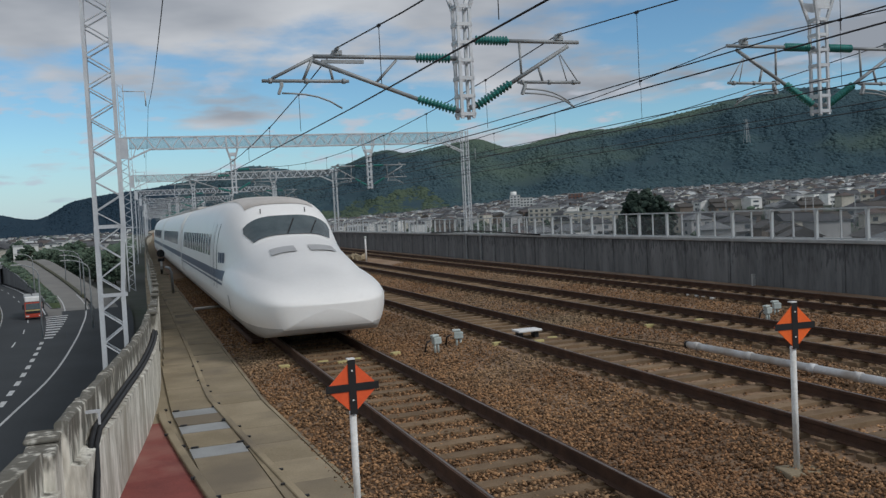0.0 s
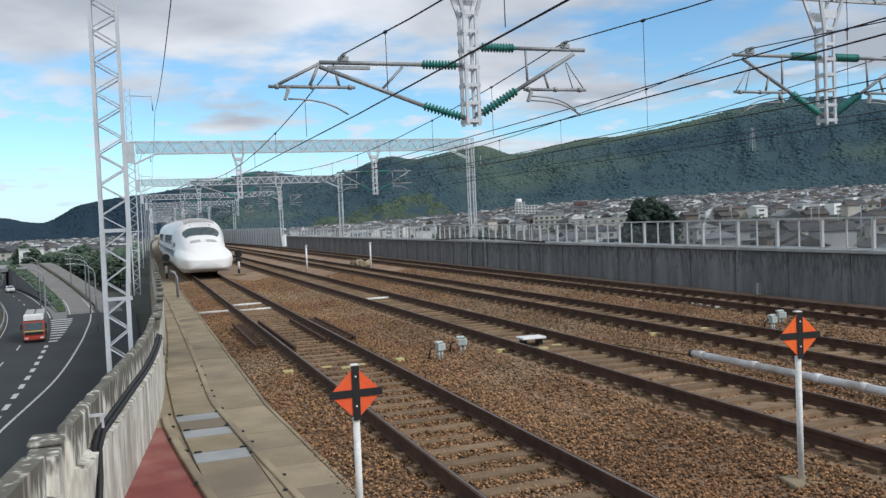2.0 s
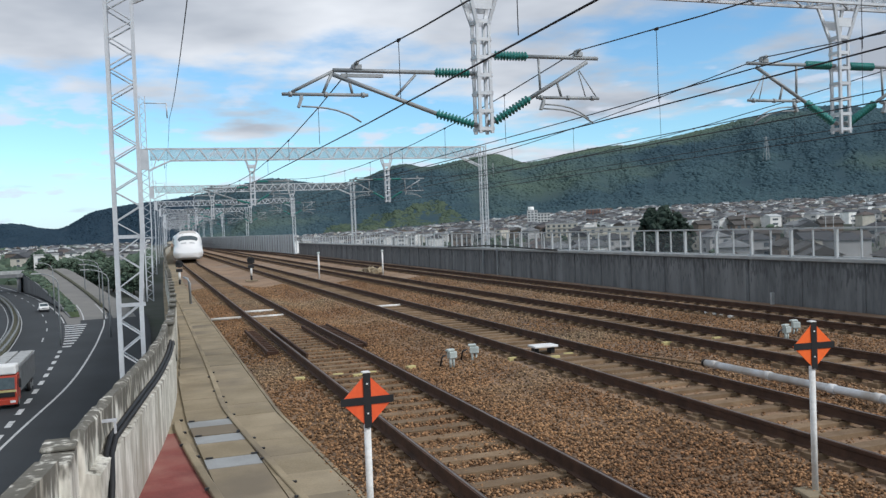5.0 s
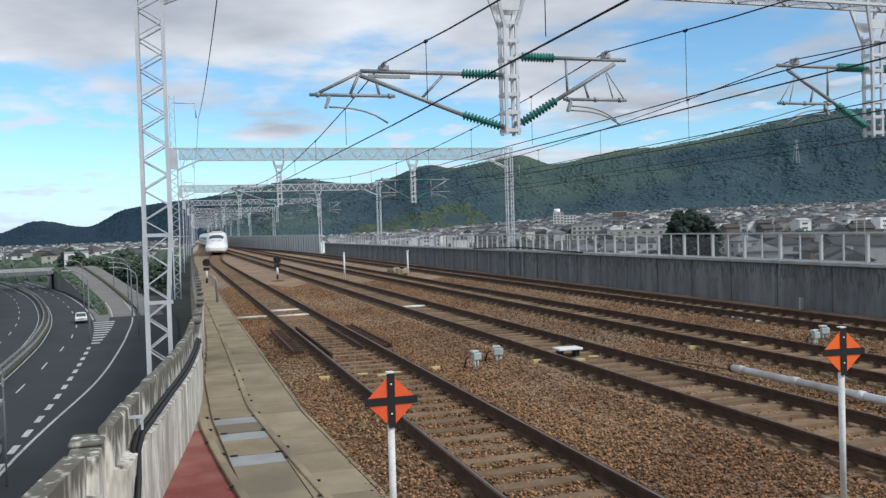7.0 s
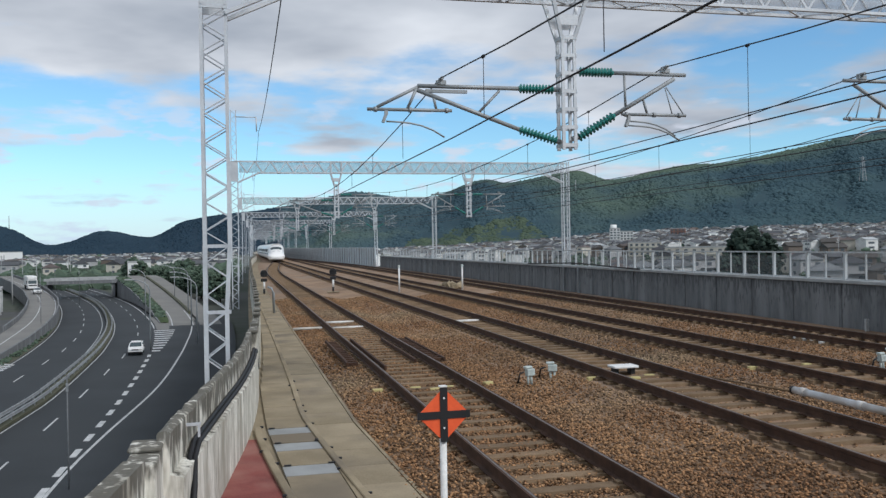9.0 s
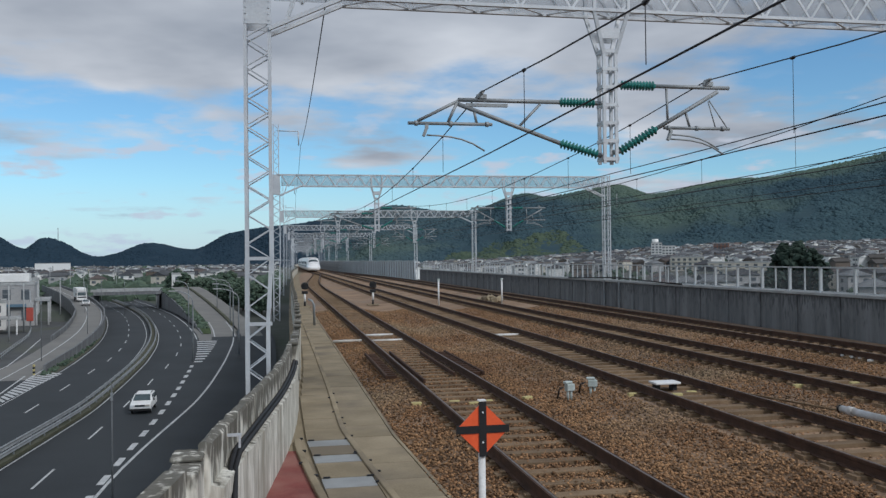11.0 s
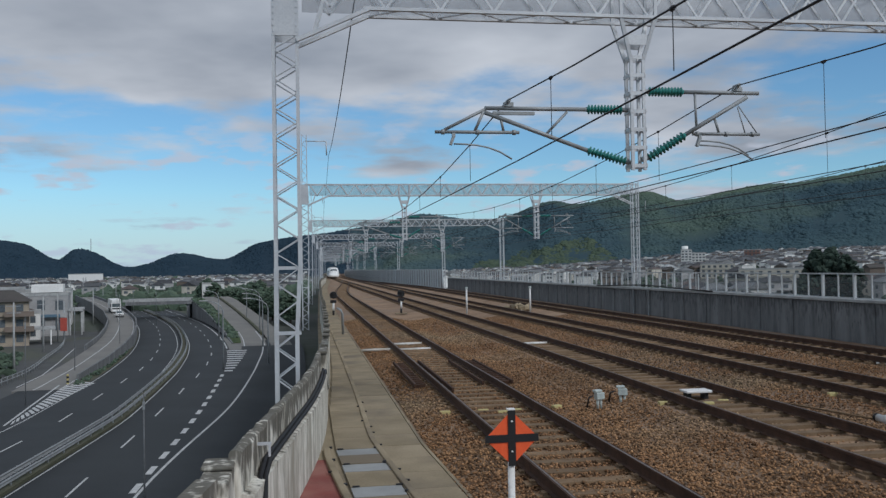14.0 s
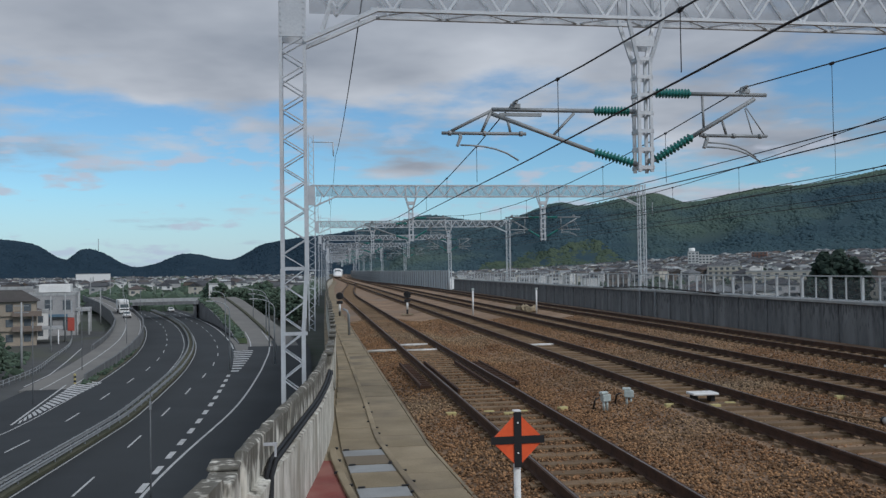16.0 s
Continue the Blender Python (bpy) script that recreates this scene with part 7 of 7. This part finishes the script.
# ---- ballast stones and sleepers ----
def build_stones():
    rng = np.random.default_rng(12)
    base = np.array([(1, 0, 0), (-1, 0, 0), (0, 1, 0), (0, -1, 0), (0, 0, 1), (0, 0, -1)], dtype=float)
    tri = np.array([(0, 2, 4), (2, 1, 4), (1, 3, 4), (3, 0, 4), (2, 0, 5), (1, 2, 5), (3, 1, 5), (0, 3, 5)])
    n = 220000
    y = 5.5 + 46.0 * rng.random(n) ** 1.7
    x = rng.uniform(2.05, 16.4, n)
    near = np.min(np.abs(x[:, None] - np.array(TRACKS)[None]), axis=1)
    h = np.where(near < 1.25, -0.235, -0.235 - np.minimum((near - 1.25) * 0.16, 0.14))
    on = (np.abs(near - 0.75) > 0.09) & ((near > 1.2) | (x < 6) | (rng.random(n) < 0.45))
    x, y, h = x[on], y[on], h[on]
    n = len(x)
    s = rng.uniform(0.013, 0.030, n)
    V = base[None] * (1 + 0.35 * rng.standard_normal((n, 6, 1)).clip(-1.4, 1.4)) * s[:, None, None] * np.array([1.25, 1.0, 0.8])
    ang = rng.uniform(0, 6.283, n)
    til = rng.uniform(-0.8, 0.8, n)
    ct, st = np.cos(til)[:, None], np.sin(til)[:, None]
    V = np.stack([V[..., 0], V[..., 1] * ct - V[..., 2] * st, V[..., 1] * st + V[..., 2] * ct], -1)
    ca, sa = np.cos(ang)[:, None], np.sin(ang)[:, None]
    V = np.stack([V[..., 0] * ca - V[..., 1] * sa, V[..., 0] * sa + V[..., 1] * ca, V[..., 2]], -1)
    lift = np.where((near[on] < 1.2) & (x > 6), -0.02, 0.02)
    V += np.stack([x, y, h + lift + rng.uniform(-0.015, 0.022, n)], -1)[:, None]
    F = tri[None] + (np.arange(n) * 6)[:, None, None]
    me = bpy.data.meshes.new("ballast_stones")
    me.vertices.add(n * 6)
    me.vertices.foreach_set("co", V.ravel())
    me.loops.add(F.size)
    me.loops.foreach_set("vertex_index", F.ravel())
    me.polygons.add(F.size // 3)
    me.polygons.foreach_set("loop_start", np.arange(0, F.size, 3))
    me.update(calc_edges=True)
    me.materials.append(M["stone"])
    tagged(new("ballast_stones", me), "loose rusty brown crushed stones between the tracks", "gravel", kind="stuff")


build_stones()


def build_sleepers():
    tracks = [o for o in scene.objects if o.name.split(".")[0] == "track"]
    bm = B()
    v = []
    for y0, y1, z in ((-0.13, 0.13, -0.36), (-0.11, 0.11, -0.185)):
        v.append([bm.verts.new(p) for p in ((-0.97, y0, z), (0.97, y0, z), (0.97, y1, z), (-0.97, y1, z))])
    bm.faces.new(v[1])
    for k in range(4):
        bm.faces.new((v[0][k], v[0][(k + 1) % 4], v[1][(k + 1) % 4], v[1][k]))
    for sx in (-0.75, 0.75):
        for d in (-0.11, 0.11):
            box(bm, sx + d - 0.035, sx + d + 0.035, -0.06, 0.06, -0.184, -0.15)
    first = finish("sleeper", bm, "sleeper")
    me = first.data
    bpy.data.objects.remove(first)
    rnd = random.Random(2)
    for k, tr in enumerate(tracks):
        y = 5.0
        while y < (75 if k < 3 else 90):
            ob = new("sleeper", me)
            ob.parent = tr
            ob.matrix_basis = pose(track_x(k, y), y, rnd.uniform(-0.012, 0.008), 0, 0, rnd.uniform(-0.6, 0.6))
            y += 0.6
        bm = B()
        while y < 330:
            if y > (186, 999, 999, 216)[k]:
                break
            box(bm, track_x(k, y) - 0.97, track_x(k, y) + 0.97, y - 0.12, y + 0.12, -0.3, -0.19)
            y += 0.6
        part("far_sleepers", bm, "sleeper", tr)["kind"] = "stuff"


build_sleepers()


# ---- what moves ----
def motions():
    # the train draws away and over the turnout
    run = ((0, 18.0), (0.5, 27.1), (1, 35.7), (1.5, 44.1), (2, 52.3), (2.5, 60.4), (3, 68.2), (3.5, 76.4), (4.5, 93), (6, 118), (7, 135.5), (8, 153.5),
           (9, 173), (10, 192), (11.5, 221.5), (12.5, 243), (13.5, 266), (14.5, 289), (16, 325))
    for k, car in enumerate(TRAIN):
        rows = []
        for j in range(33):
            t = j * 0.5
            y = smooth_at(run, t) + 25.0 * k
            x0, x1 = track_x(0, y + 3.7), track_x(0, y + 21.3)
            turn = math.degrees(math.atan2(x1 - x0, 17.6))
            rows.append((t, pose(x0 - (x1 - x0) / 17.6 * 3.7, y, 0, 0, 0, -turn)))
        walk(car, rows)

    def drive(ob, run, offset=0.25, z=ROAD):
        rows = []
        for j in range(33):
            t = j * 0.5
            y = smooth_at(run, t)
            x, x2 = smooth_at(LANE, y), smooth_at(LANE, y + 1)
            rows.append((t, pose(x + offset, y, z, 0, 0, -math.degrees(math.atan2(x2 - x, 1.0)))))
        walk(ob, rows)

    drive(WAGON, ((0, 253), (1.5, 230), (3.5, 197), (6, 160), (7, 143.5), (8, 127), (9, 111.5), (11.5, 70), (12.5, 58), (13, 51.5), (16, 8)), 0.2)
    drive(TRUCK, ((0, 145), (1.5, 126), (3.5, 99), (6, 66), (9, 26), (16, -70)), 0.3)
    drive(WAGON_FAR, ((0, 500), (6, 425), (12.5, 340), (16, 290)), 0.2)
    walk(VAN_RAMP, [(0, pose(-58, 262, -6.7, 0, 0, 17)), (9, pose(-47, 224, -7.45, 0, 0, 15)), (16, pose(-43.5, 211, -7.68, 0, 0, 14))])
    walk(TRUCK_RAMP, [(0, pose(-65.5, 285, -6.25, 0, 0, 18)), (9, pose(-53, 245, -7.05, 0, 0, 17)), (16, pose(-48.5, 230, -7.36, 0, 0, 16))])


motions()
